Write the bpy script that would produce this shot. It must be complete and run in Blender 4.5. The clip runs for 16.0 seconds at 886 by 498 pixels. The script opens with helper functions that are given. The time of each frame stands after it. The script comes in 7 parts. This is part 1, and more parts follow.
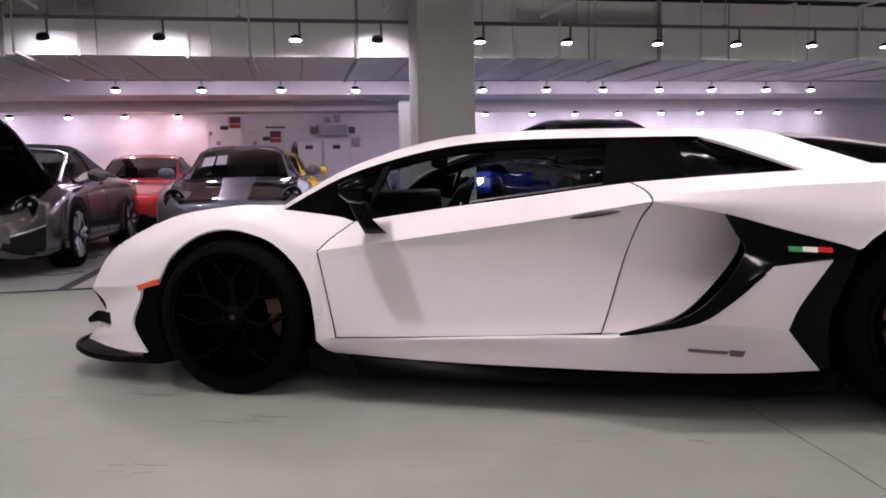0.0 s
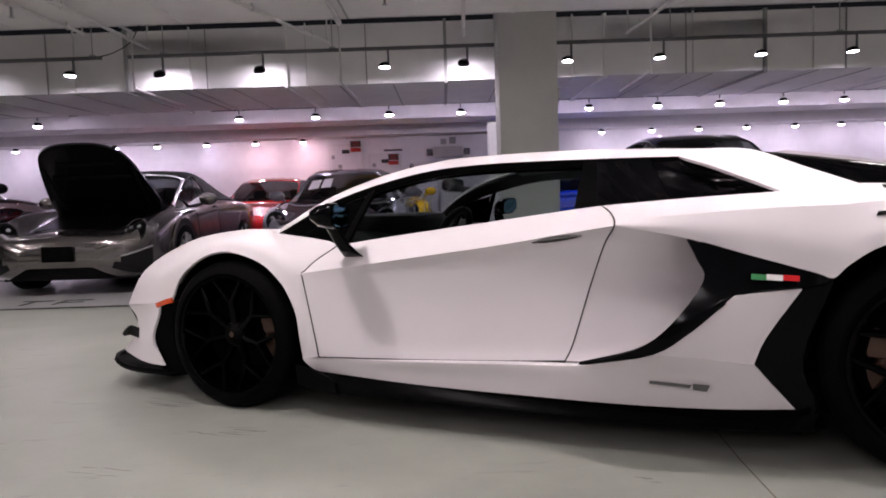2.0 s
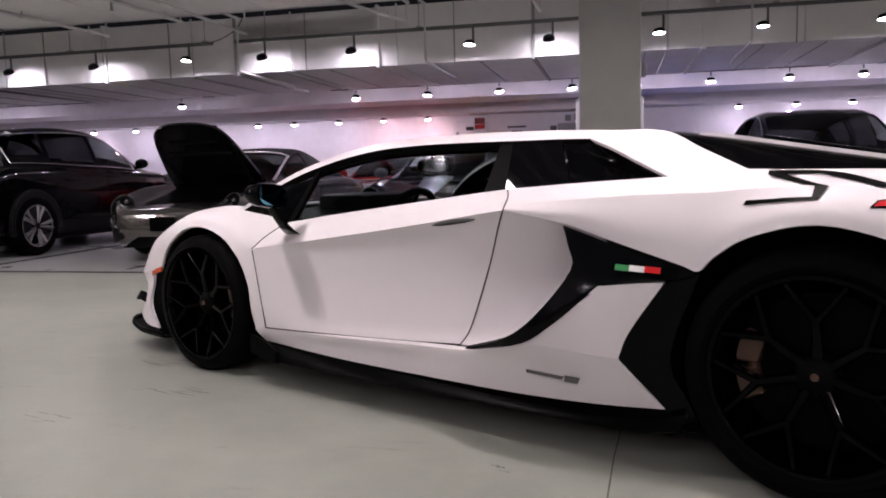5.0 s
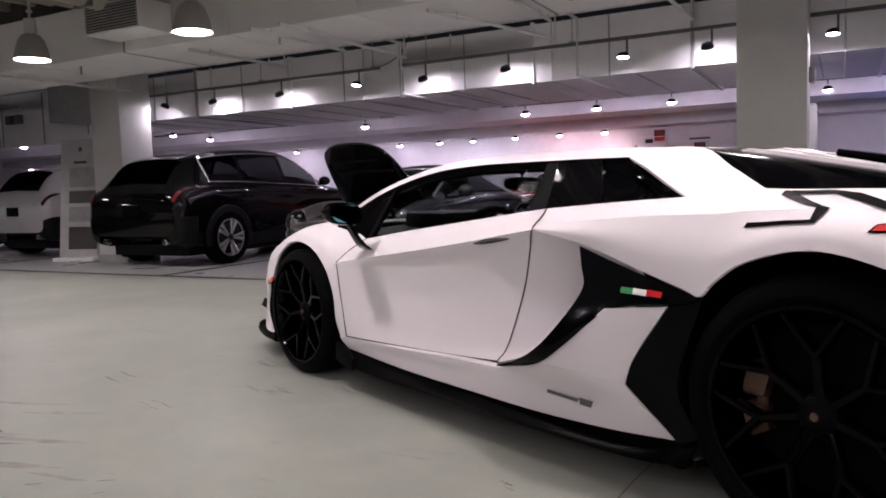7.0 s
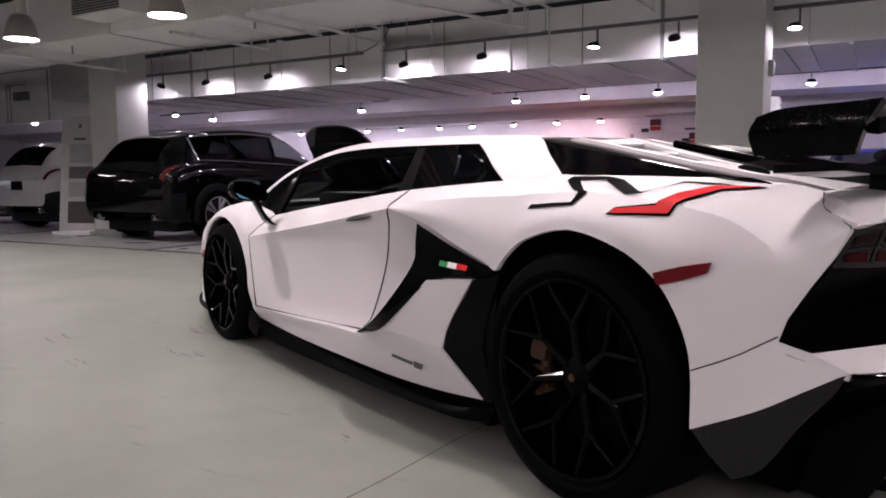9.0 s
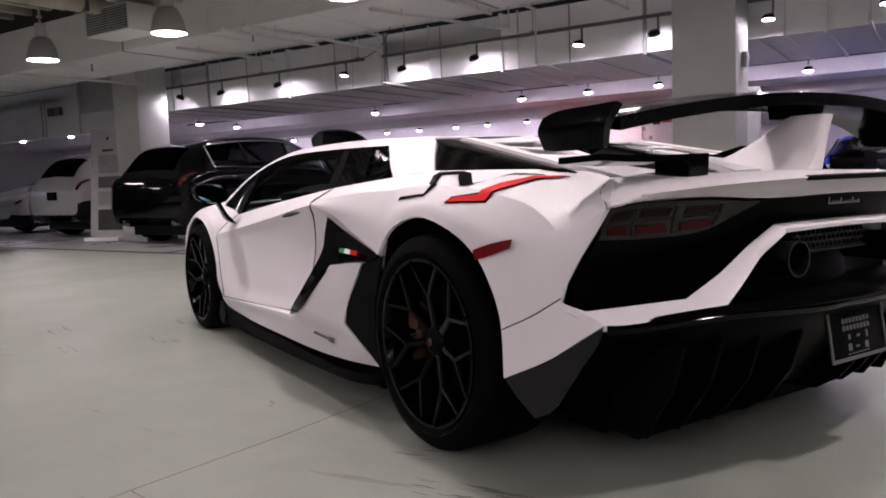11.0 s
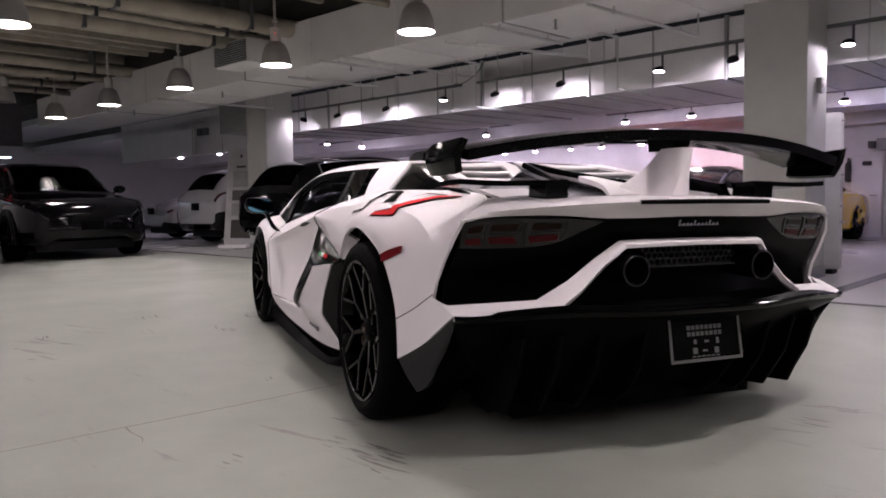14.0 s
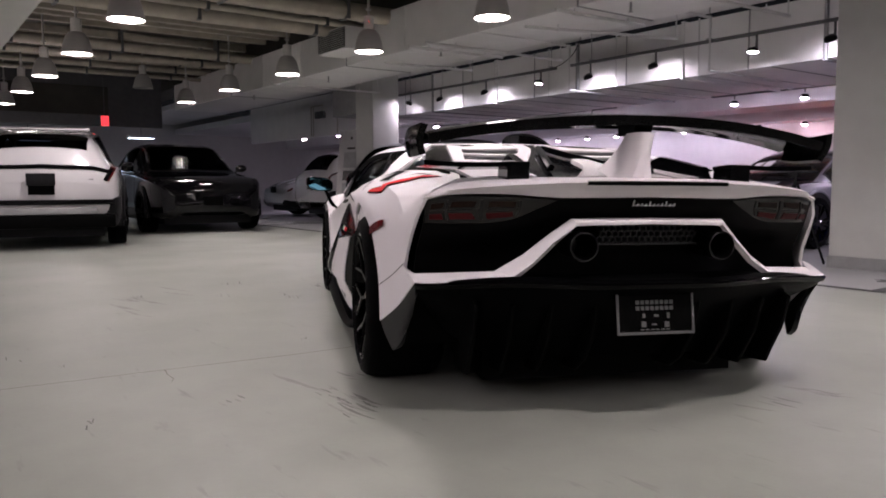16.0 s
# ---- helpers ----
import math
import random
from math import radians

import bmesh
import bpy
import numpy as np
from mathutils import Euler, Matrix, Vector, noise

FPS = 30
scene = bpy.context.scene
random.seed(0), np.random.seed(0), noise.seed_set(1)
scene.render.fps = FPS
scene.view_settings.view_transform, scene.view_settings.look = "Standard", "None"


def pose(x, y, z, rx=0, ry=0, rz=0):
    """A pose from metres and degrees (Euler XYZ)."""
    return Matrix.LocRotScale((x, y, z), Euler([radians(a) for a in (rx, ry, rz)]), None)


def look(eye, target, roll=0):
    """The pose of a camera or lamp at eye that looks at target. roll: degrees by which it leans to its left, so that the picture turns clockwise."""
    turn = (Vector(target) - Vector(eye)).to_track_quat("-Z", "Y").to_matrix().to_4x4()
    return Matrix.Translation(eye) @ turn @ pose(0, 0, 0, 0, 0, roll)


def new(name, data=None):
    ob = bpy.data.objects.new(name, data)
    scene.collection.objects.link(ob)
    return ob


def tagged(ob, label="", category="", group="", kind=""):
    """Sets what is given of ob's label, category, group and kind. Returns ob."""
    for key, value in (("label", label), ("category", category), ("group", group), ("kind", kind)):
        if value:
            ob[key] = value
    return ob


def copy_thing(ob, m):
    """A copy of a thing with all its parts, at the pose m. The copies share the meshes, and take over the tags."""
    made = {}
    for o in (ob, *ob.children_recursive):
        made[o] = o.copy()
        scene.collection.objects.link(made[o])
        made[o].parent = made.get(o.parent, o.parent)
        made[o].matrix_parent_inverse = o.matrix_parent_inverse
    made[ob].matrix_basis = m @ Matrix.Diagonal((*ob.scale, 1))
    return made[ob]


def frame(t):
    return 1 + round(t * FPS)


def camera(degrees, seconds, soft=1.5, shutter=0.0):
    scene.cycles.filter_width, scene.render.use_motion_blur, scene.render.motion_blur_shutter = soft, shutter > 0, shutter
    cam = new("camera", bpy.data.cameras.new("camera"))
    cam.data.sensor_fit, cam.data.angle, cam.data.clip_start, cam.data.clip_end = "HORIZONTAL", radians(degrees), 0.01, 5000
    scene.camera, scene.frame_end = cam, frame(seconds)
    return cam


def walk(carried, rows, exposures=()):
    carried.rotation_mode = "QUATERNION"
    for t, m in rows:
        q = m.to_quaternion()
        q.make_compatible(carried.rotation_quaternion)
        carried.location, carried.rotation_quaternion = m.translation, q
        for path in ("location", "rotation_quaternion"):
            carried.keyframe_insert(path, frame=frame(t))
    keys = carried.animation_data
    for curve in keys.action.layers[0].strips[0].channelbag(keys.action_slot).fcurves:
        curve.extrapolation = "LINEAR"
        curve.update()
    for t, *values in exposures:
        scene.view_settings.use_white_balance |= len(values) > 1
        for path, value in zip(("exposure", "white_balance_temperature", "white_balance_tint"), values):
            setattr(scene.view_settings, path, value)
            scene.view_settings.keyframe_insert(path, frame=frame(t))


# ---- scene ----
cam = camera(60.9, 16.0, soft=1.8)

PATH = [
    (0, (0.222, -3.789, 0.938), (-0.227, -1.852, 0.722), -1.2),
    (0.5, (0.392, -3.74, 0.93), (-0.212, -1.846, 0.711), -1.1),
    (1, (0.552, -3.693, 0.936), (-0.145, -1.829, 0.737), -1.6),
    (1.5, (0.715, -3.647, 0.94), (-0.056, -1.81, 0.77), -1.9),
    (2, (0.883, -3.596, 0.942), (0.067, -1.777, 0.786), -1.9),
    (2.5, (1.051, -3.53, 0.952), (0.24, -1.71, 0.79), -1.5),
    (3, (1.208, -3.451, 0.95), (0.361, -1.647, 0.776), -0.9),
    (3.5, (1.353, -3.365, 0.943), (0.396, -1.619, 0.747), -0.8),
    (4, (1.485, -3.293, 0.937), (0.438, -1.603, 0.724), -1.2),
    (6.5, (2.115, -2.872, 0.939), (0.648, -1.522, 0.779), -1.5),
    (7, (2.229, -2.784, 0.944), (0.655, -1.559, 0.788), -1.8),
    (7.5, (2.344, -2.704, 0.949), (0.723, -1.545, 0.778), -1.7),
    (8, (2.477, -2.616, 0.947), (0.86, -1.453, 0.76), -1.2),
    (8.5, (2.633, -2.527, 0.933), (1.034, -1.341, 0.74), -0.3),
    (11, (3.423, -2.236, 0.902), (1.752, -1.154, 0.707), -2.3),
    (11.5, (3.58, -2.193, 0.9), (1.919, -1.094, 0.714), -2.4),
    (12, (3.729, -2.143, 0.903), (2.03, -1.102, 0.727), -2.2),
    (12.5, (3.865, -2.074, 0.898), (2.109, -1.132, 0.731), -1.9),
    (13, (4.0, -1.98, 0.889), (2.2, -1.123, 0.731), -1.4),
    (13.5, (4.129, -1.88, 0.887), (2.3, -1.084, 0.743), -1.2),
    (14, (4.249, -1.785, 0.877), (2.399, -1.036, 0.744), -1.0),
    (14.5, (4.372, -1.678, 0.873), (2.503, -0.979, 0.733), -0.7),
    (15, (4.487, -1.565, 0.87), (2.596, -0.933, 0.712), -0.3),
    (15.5, (4.592, -1.444, 0.863), (2.673, -0.907, 0.692), -0.1),
    (16, (4.689, -1.328, 0.858), (2.742, -0.906, 0.683), -0.2),
]
walk(cam, [(t, look(eye, target, roll)) for t, eye, target, roll in PATH])

# ---- world and exposure ----
scene.view_settings.exposure = 0.0
world = bpy.data.worlds.new("world")
world.use_nodes = True
world.node_tree.nodes["Background"].inputs[0].default_value = (0.02, 0.02, 0.024, 1)
world.node_tree.nodes["Background"].inputs[1].default_value = 0.3
scene.world = world

# strengths of the luminaires
PENDANT_GLOW = 480.0
SPOT_GLOW = 205.0
DOWN_GLOW = 405.0


# ---- materials ----
def mat(name, color, rough=0.5, metal=0.0, coat=0.0, noise_scale=0.0, vary=0.0, bump=0.0, bump_scale=60.0, emit=0.0, spec=0.5, emit_color=None,
        big=0.0, rough_vary=0.0, obj_vary=0.0):
    m = bpy.data.materials.new(name)
    m.use_nodes = True
    nt = m.node_tree
    b = nt.nodes["Principled BSDF"]
    b.inputs["Base Color"].default_value = (*color, 1)
    b.inputs["Roughness"].default_value = rough
    b.inputs["Metallic"].default_value = metal
    b.inputs["Coat Weight"].default_value = coat
    b.inputs["Coat Roughness"].default_value = 0.04
    b.inputs["Specular IOR Level"].default_value = spec
    if emit:
        b.inputs["Emission Color"].default_value = (*(emit_color or color), 1)
        b.inputs["Emission Strength"].default_value = emit
    tc = nt.nodes.new("ShaderNodeTexCoord")

    def noise_node(scale, detail=4.0):
        n = nt.nodes.new("ShaderNodeTexNoise")
        n.inputs["Scale"].default_value = scale
        n.inputs["Detail"].default_value = detail
        nt.links.new(tc.outputs["Object"], n.inputs["Vector"])
        return n
    last = None
    if vary:
        for sc, amount in ((noise_scale, vary), (noise_scale / 9.0, big)):
            if amount <= 0:
                continue
            n = noise_node(sc)
            r = nt.nodes.new("ShaderNodeMapRange")
            r.inputs["From Min"].default_value, r.inputs["From Max"].default_value = 0.3, 0.7
            r.inputs["To Min"].default_value, r.inputs["To Max"].default_value = 1 - amount, 1 + amount
            nt.links.new(n.outputs["Fac"], r.inputs["Value"])
            mx = nt.nodes.new("ShaderNodeVectorMath")
            mx.operation = "SCALE"
            if last is None:
                mx.inputs[0].default_value = color
            else:
                nt.links.new(last, mx.inputs[0])
            nt.links.new(r.outputs["Result"], mx.inputs["Scale"])
            last = mx.outputs["Vector"]
        nt.links.new(last, b.inputs["Base Color"])
    if rough_vary:
        n = noise_node(noise_scale / 4.0 or 3.0)
        r = nt.nodes.new("ShaderNodeMapRange")
        r.inputs["To Min"].default_value, r.inputs["To Max"].default_value = max(0.02, rough - rough_vary), rough + rough_vary
        nt.links.new(n.outputs["Fac"], r.inputs["Value"])
        nt.links.new(r.outputs["Result"], b.inputs["Roughness"])
    if bump:
        n = noise_node(bump_scale, 6.0)
        bp = nt.nodes.new("ShaderNodeBump")
        bp.inputs["Strength"].default_value = bump
        bp.inputs["Distance"].default_value = 0.01
        nt.links.new(n.outputs["Fac"], bp.inputs["Height"])
        nt.links.new(bp.outputs["Normal"], b.inputs["Normal"])
    return m


def glass_mat(name, tint, rough=0.0, sheen=0.004, graze=0.4):
    """Thin tinted pane: mostly clear, with a mirror-like sheen."""
    m = bpy.data.materials.new(name)
    m.use_nodes = True
    nt = m.node_tree
    nt.nodes.clear()
    out = nt.nodes.new("ShaderNodeOutputMaterial")
    tr = nt.nodes.new("ShaderNodeBsdfTransparent")
    tr.inputs["Color"].default_value = (*tint, 1)
    gl = nt.nodes.new("ShaderNodeBsdfGlossy")
    gl.inputs["Roughness"].default_value = rough
    gl.inputs["Color"].default_value = (0.9, 0.9, 0.9, 1)
    lw = nt.nodes.new("ShaderNodeLayerWeight")
    lw.inputs["Blend"].default_value = 0.5
    pw = nt.nodes.new("ShaderNodeMath")
    pw.operation = "POWER"
    pw.inputs[1].default_value = 4.0
    nt.links.new(lw.outputs["Facing"], pw.inputs[0])
    fr = nt.nodes.new("ShaderNodeMath")
    fr.operation = "MULTIPLY_ADD"
    fr.inputs[1].default_value, fr.inputs[2].default_value = graze, sheen
    nt.links.new(pw.outputs[0], fr.inputs[0])
    mx = nt.nodes.new("ShaderNodeMixShader")
    nt.links.new(fr.outputs[0], mx.inputs["Fac"])
    nt.links.new(tr.outputs[0], mx.inputs[1])
    nt.links.new(gl.outputs[0], mx.inputs[2])
    nt.links.new(mx.outputs[0], out.inputs["Surface"])
    return m


def emit_mat(name, color, strength):
    m = bpy.data.materials.new(name)
    m.use_nodes = True
    nt = m.node_tree
    nt.nodes.clear()
    out = nt.nodes.new("ShaderNodeOutputMaterial")
    e = nt.nodes.new("ShaderNodeEmission")
    e.inputs["Color"].default_value = (*color, 1)
    e.inputs["Strength"].default_value = strength
    nt.links.new(e.outputs[0], out.inputs["Surface"])
    return m


def lens_mat(name, color, strength):
    """Clear prismatic lens: lets the burner's light through and glows itself."""
    m = bpy.data.materials.new(name)
    m.use_nodes = True
    nt = m.node_tree
    nt.nodes.clear()
    out = nt.nodes.new("ShaderNodeOutputMaterial")
    tr = nt.nodes.new("ShaderNodeBsdfTransparent")
    e = nt.nodes.new("ShaderNodeEmission")
    e.inputs["Color"].default_value = (*color, 1)
    e.inputs["Strength"].default_value = strength
    add = nt.nodes.new("ShaderNodeAddShader")
    nt.links.new(tr.outputs[0], add.inputs[0])
    nt.links.new(e.outputs[0], add.inputs[1])
    nt.links.new(add.outputs[0], out.inputs["Surface"])
    return m


def floor_mat():
    m = mat("epoxy_floor", (0.263, 0.275, 0.241), 0.40, noise_scale=5.0, vary=0.06, big=0.11, bump=0.04, bump_scale=35, rough_vary=0.13, spec=0.4)
    nt = m.node_tree
    b = nt.nodes["Principled BSDF"]
    base = b.inputs["Base Color"].links[0].from_socket
    tc = nt.nodes.new("ShaderNodeTexCoord")
    # scattered scuffs and dirt spots, stretched one way
    mp = nt.nodes.new("ShaderNodeMapping")
    mp.inputs["Rotation"].default_value = (0, 0, 0.6)
    mp.inputs["Scale"].default_value = (1.0, 5.0, 1.0)
    nt.links.new(tc.outputs["Object"], mp.inputs["Vector"])
    n = nt.nodes.new("ShaderNodeTexNoise")
    n.inputs["Scale"].default_value = 3.2
    n.inputs["Detail"].default_value = 8
    nt.links.new(mp.outputs[0], n.inputs["Vector"])
    r = nt.nodes.new("ShaderNodeMapRange")
    r.inputs["From Min"].default_value, r.inputs["From Max"].default_value = 0.64, 0.78
    r.inputs["To Min"].default_value, r.inputs["To Max"].default_value = 1.0, 0.62
    nt.links.new(n.outputs["Fac"], r.inputs["Value"])
    mx = nt.nodes.new("ShaderNodeVectorMath")
    mx.operation = "SCALE"
    nt.links.new(base, mx.inputs[0])
    nt.links.new(r.outputs["Result"], mx.inputs["Scale"])
    nt.links.new(mx.outputs["Vector"], b.inputs["Base Color"])
    return m


FLOOR = floor_mat()
TILE = mat("bay_floor", (0.32, 0.32, 0.32), 0.3, noise_scale=4, vary=0.05, big=0.05, rough_vary=0.1)
TAPE = mat("black_tape", (0.012, 0.012, 0.013), 0.5, noise_scale=20, vary=0.3)
WALLW = mat("white_wall_paint", (0.74, 0.73, 0.74), 0.7, noise_scale=6, vary=0.03, big=0.04, bump=0.05)
CEILW = mat("white_ceiling_paint", (0.70, 0.69, 0.69), 0.75, noise_scale=3, vary=0.05, big=0.06, bump=0.08, bump_scale=20)
DUCTW = mat("white_duct_paint", (0.76, 0.75, 0.74), 0.55, noise_scale=3, vary=0.04, big=0.05, bump=0.05, bump_scale=15)
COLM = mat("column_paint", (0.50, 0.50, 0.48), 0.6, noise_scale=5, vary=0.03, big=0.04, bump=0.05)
DARKC = mat("dark_ceiling", (0.055, 0.051, 0.045), 0.85, noise_scale=2, vary=0.25, big=0.2)
PIPE = mat("painted_pipe", (0.38, 0.345, 0.285), 0.6, noise_scale=5, vary=0.15, big=0.1)
PIPEW = mat("white_pipe", (0.62, 0.61, 0.60), 0.5, noise_scale=5, vary=0.06)
RAILM = mat("rail_metal", (0.10, 0.10, 0.105), 0.5, noise_scale=9, vary=0.1)
GREYM = mat("grey_metal", (0.30, 0.30, 0.30), 0.45, noise_scale=9, vary=0.1)
BALLAST = mat("pale_metal", (0.62, 0.61, 0.58), 0.4, noise_scale=9, vary=0.05)
SHADEM = mat("lamp_shade_metal", (0.42, 0.41, 0.39), 0.35, noise_scale=9, vary=0.05)
BLACKM = mat("black_plastic", (0.007, 0.007, 0.008), 0.5, spec=0.15, noise_scale=30, vary=0.2)
GLOW_P = emit_mat("pendant_glow", (1.0, 0.89, 0.915), PENDANT_GLOW)
LENS_P = lens_mat("pendant_lens", (1.0, 0.90, 0.92), 14.0)
GLOW_S = emit_mat("spot_glow", (0.95, 0.85, 1.0), SPOT_GLOW)
GLOW_S2 = emit_mat("dim_spot_glow", (0.95, 0.85, 1.0), SPOT_GLOW * 0.55)
GLOW_D = emit_mat("down_glow", (0.90, 0.75, 1.0), DOWN_GLOW)
GLOW_FILL = emit_mat("fill_glow", (1.0, 0.87, 0.93), DOWN_GLOW * 1.02)
LEDR = emit_mat("red_indicator_glow", (1.0, 0.03, 0.02), 12.0)
GLOW_K = emit_mat("pink_glow", (1.0, 0.66, 0.78), DOWN_GLOW * 0.5)
GLOW_W = emit_mat("wall_wash_glow", (0.91, 0.76, 1.0), DOWN_GLOW * 0.33)

CARW = mat("matt_white_paint", (0.735, 0.695, 0.715), 0.5, noise_scale=4, vary=0.012, coat=0.1, spec=0.35)
GLOSSB = mat("gloss_black", (0.0015, 0.0015, 0.002), 0.10, spec=0.09, noise_scale=10, vary=0.2)
CARBON = mat("carbon_black", (0.0014, 0.0014, 0.0016), 0.30, spec=0.015, noise_scale=260, vary=0.6)
SATINB = mat("satin_black", (0.002, 0.002, 0.002), 0.45, spec=0.03, noise_scale=20, vary=0.2)
RUBBER = mat("tyre_rubber", (0.0016, 0.0016, 0.0018), 0.6, spec=0.03, noise_scale=40, vary=0.2, bump=0.2, bump_scale=90)
EXHAUST = mat("exhaust_metal", (0.035, 0.035, 0.037), 0.28, metal=1.0, noise_scale=30, vary=0.15)
RIMB = mat("rim_black", (0.0005, 0.0005, 0.0006), 0.06, spec=0.085, noise_scale=20, vary=0.1)
BRONZE = mat("bronze_caliper", (0.075, 0.040, 0.026), 0.35, metal=0.3, noise_scale=20, vary=0.1)
DISC = mat("brake_disc", (0.0015, 0.0015, 0.0015), 0.5, spec=0.04, noise_scale=60, vary=0.3)
SEAM = mat("seam_shadow_gap", (0.05, 0.048, 0.048), 0.8, noise_scale=30, vary=0.1)
REDP = mat("red_vinyl", (0.52, 0.012, 0.016), 0.6, spec=0.15, noise_scale=20, vary=0.05)
GREENP = mat("green_vinyl", (0.02, 0.22, 0.06), 0.4, noise_scale=20, vary=0.05)
WHITEV = mat("white_vinyl", (0.75, 0.74, 0.74), 0.4, noise_scale=20, vary=0.03)
ORANGE = mat("orange_lens", (0.62, 0.07, 0.015), 0.25, coat=0.5, noise_scale=30, vary=0.1)
REDLENS = mat("dark_red_lens", (0.13, 0.006, 0.010), 0.2, coat=0.15, spec=0.2, noise_scale=30, vary=0.15)
LAMPB = mat("smoked_lens", (0.005, 0.004, 0.004), 0.07, coat=0.05, spec=0.32, noise_scale=15, vary=0.3)
SILVER = mat("bright_metal", (0.62, 0.62, 0.63), 0.22, metal=1.0, noise_scale=20, vary=0.05)
WINGB = mat("wing_carbon", (0.002, 0.002, 0.0022), 0.09, spec=0.07, noise_scale=200, vary=0.5)
REDDIM = mat("smoked_red", (0.050, 0.003, 0.005), 0.35, spec=0.1, noise_scale=30, vary=0.2)
AMBERD = mat("smoked_amber", (0.012, 0.0048, 0.003), 0.35, spec=0.1, noise_scale=30, vary=0.2)
LAMPGREY = mat("lamp_divider", (0.0096, 0.009, 0.009), 0.3, spec=0.3, noise_scale=30, vary=0.2)
GRILLE = mat("grille_metal", (0.008, 0.008, 0.009), 0.5, noise_scale=40, vary=0.2)
# black carbon, its base lightened to paint in the floor's reflection
CORNER_SHEEN = mat("carbon_floor_sheen", (0.011, 0.011, 0.012), 0.35, spec=0.2, noise_scale=200, vary=0.4)
GREYTXT = mat("grey_print", (0.09, 0.09, 0.09), 0.5, noise_scale=30, vary=0.05)
LEATHER = mat("dark_leather", (0.006, 0.0058, 0.006), 0.55, spec=0.1, noise_scale=60, vary=0.2, bump=0.15, bump_scale=120)
GLASS = glass_mat("clear_glass", (0.80, 0.83, 0.83), 0.0, 0.0012, 0.1)
GLASSD = mat("dark_glass", (0.003, 0.003, 0.0035), 0.04, coat=0.05, spec=0.12, noise_scale=4, vary=0.1)
BLUEGL = mat("mirror_glass", (0.10, 0.27, 0.35), 0.03, metal=1.0, noise_scale=4, vary=0.05)


# ---- building helpers ----
def V(*a):
    return Vector(a)


def part(name, bm, material, parent=None, label="", smooth=40.0):
    me = bpy.data.meshes.new(name)
    bmesh.ops.recalc_face_normals(bm, faces=bm.faces[:])
    if smooth:
        lim = radians(smooth)
        for f in bm.faces:
            f.smooth = True
        for e in bm.edges:
            if len(e.link_faces) != 2 or e.calc_face_angle(0.0) > lim:
                e.smooth = False
    bm.to_mesh(me)
    bm.free()
    me.materials.append(material)
    ob = new(name, me)
    if parent is not None:
        ob.parent = parent
    if label:
        ob["label"] = label
    return ob


def thing(name, m, label, category, group="", kind=""):
    ob = new(name)
    ob.matrix_world = m
    ob.empty_display_size = 0.1
    return tagged(ob, label, category, group, kind)


def box(bm, x0, x1, y0, y1, z0, z1, bevel=0.0, m=None):
    r = bmesh.ops.create_cube(bm, size=1.0)
    vs = r["verts"]
    for v in vs:
        v.co = Vector(((x0 + x1) / 2 + v.co.x * (x1 - x0), (y0 + y1) / 2 + v.co.y * (y1 - y0), (z0 + z1) / 2 + v.co.z * (z1 - z0)))
    if bevel:
        es = list({e for v in vs for e in v.link_edges})
        r = bmesh.ops.bevel(bm, geom=es, offset=bevel, segments=2, affect="EDGES", profile=0.6)
        vs = list({v for f in r["faces"] for v in f.verts} | {v for v in vs if v.is_valid})
    if m is not None:
        for v in vs:
            v.co = m @ v.co
    return vs


def tube(bm, pts, radius, n=8, cap=True, radii=None):
    """A round bar along a polyline."""
    pts = [Vector(p) for p in pts]
    rings = []
    for i, p in enumerate(pts):
        d = (pts[min(i + 1, len(pts) - 1)] - pts[max(i - 1, 0)]).normalized()
        a = d.cross(Vector((0, 0, 1)))
        if a.length < 0.1:
            a = d.cross(Vector((1, 0, 0)))
        a.normalize()
        b = d.cross(a)
        r = radii[i] if radii else radius
        rings.append([bm.verts.new(p + a * (r * math.cos(k * 2 * math.pi / n)) + b * (r * math.sin(k * 2 * math.pi / n))) for k in range(n)])
    for q, w in zip(rings, rings[1:]):
        for k in range(n):
            bm.faces.new((q[k], q[(k + 1) % n], w[(k + 1) % n], w[k]))
    if cap:
        bm.faces.new(rings[0][::-1])
        bm.faces.new(rings[-1])


def lathe(bm, profile, n=32, axis="z", origin=(0, 0, 0), closed=False):
    """Turn a profile of (radius, along) about an axis."""
    o = Vector(origin)
    rings = []
    for r, h in profile:
        ring = []
        for k in range(n):
            a = k * 2 * math.pi / n
            c, s = r * math.cos(a), r * math.sin(a)
            ring.append(bm.verts.new(o + (Vector((c, s, h)) if axis == "z" else Vector((c, h, s)) if axis == "y" else Vector((h, c, s)))))
        rings.append(ring)
    pairs = list(zip(rings, rings[1:])) + ([(rings[-1], rings[0])] if closed else [])
    for q, w in pairs:
        for k in range(n):
            bm.faces.new((q[k], q[(k + 1) % n], w[(k + 1) % n], w[k]))
    if not closed:
        for ring, h in ((rings[0], profile[0]), (rings[-1], profile[-1])):
            if h[0] > 1e-4:
                bm.faces.new(ring)
    bmesh.ops.remove_doubles(bm, verts=bm.verts[:], dist=1e-5)


def prism(bm, outline, depth, m=None):
    """A plate: an outline of (x, z) points, from y = 0 to y = depth."""
    a = [bm.verts.new((x, 0, z)) for x, z in outline]
    b = [bm.verts.new((x, depth, z)) for x, z in outline]
    bm.faces.new(a)
    bm.faces.new(b[::-1])
    n = len(a)
    for i in range(n):
        bm.faces.new((a[i], b[i], b[(i + 1) % n], a[(i + 1) % n]))
    if m is not None:
        for v in a + b:
            v.co = m @ v.co
    return a + b


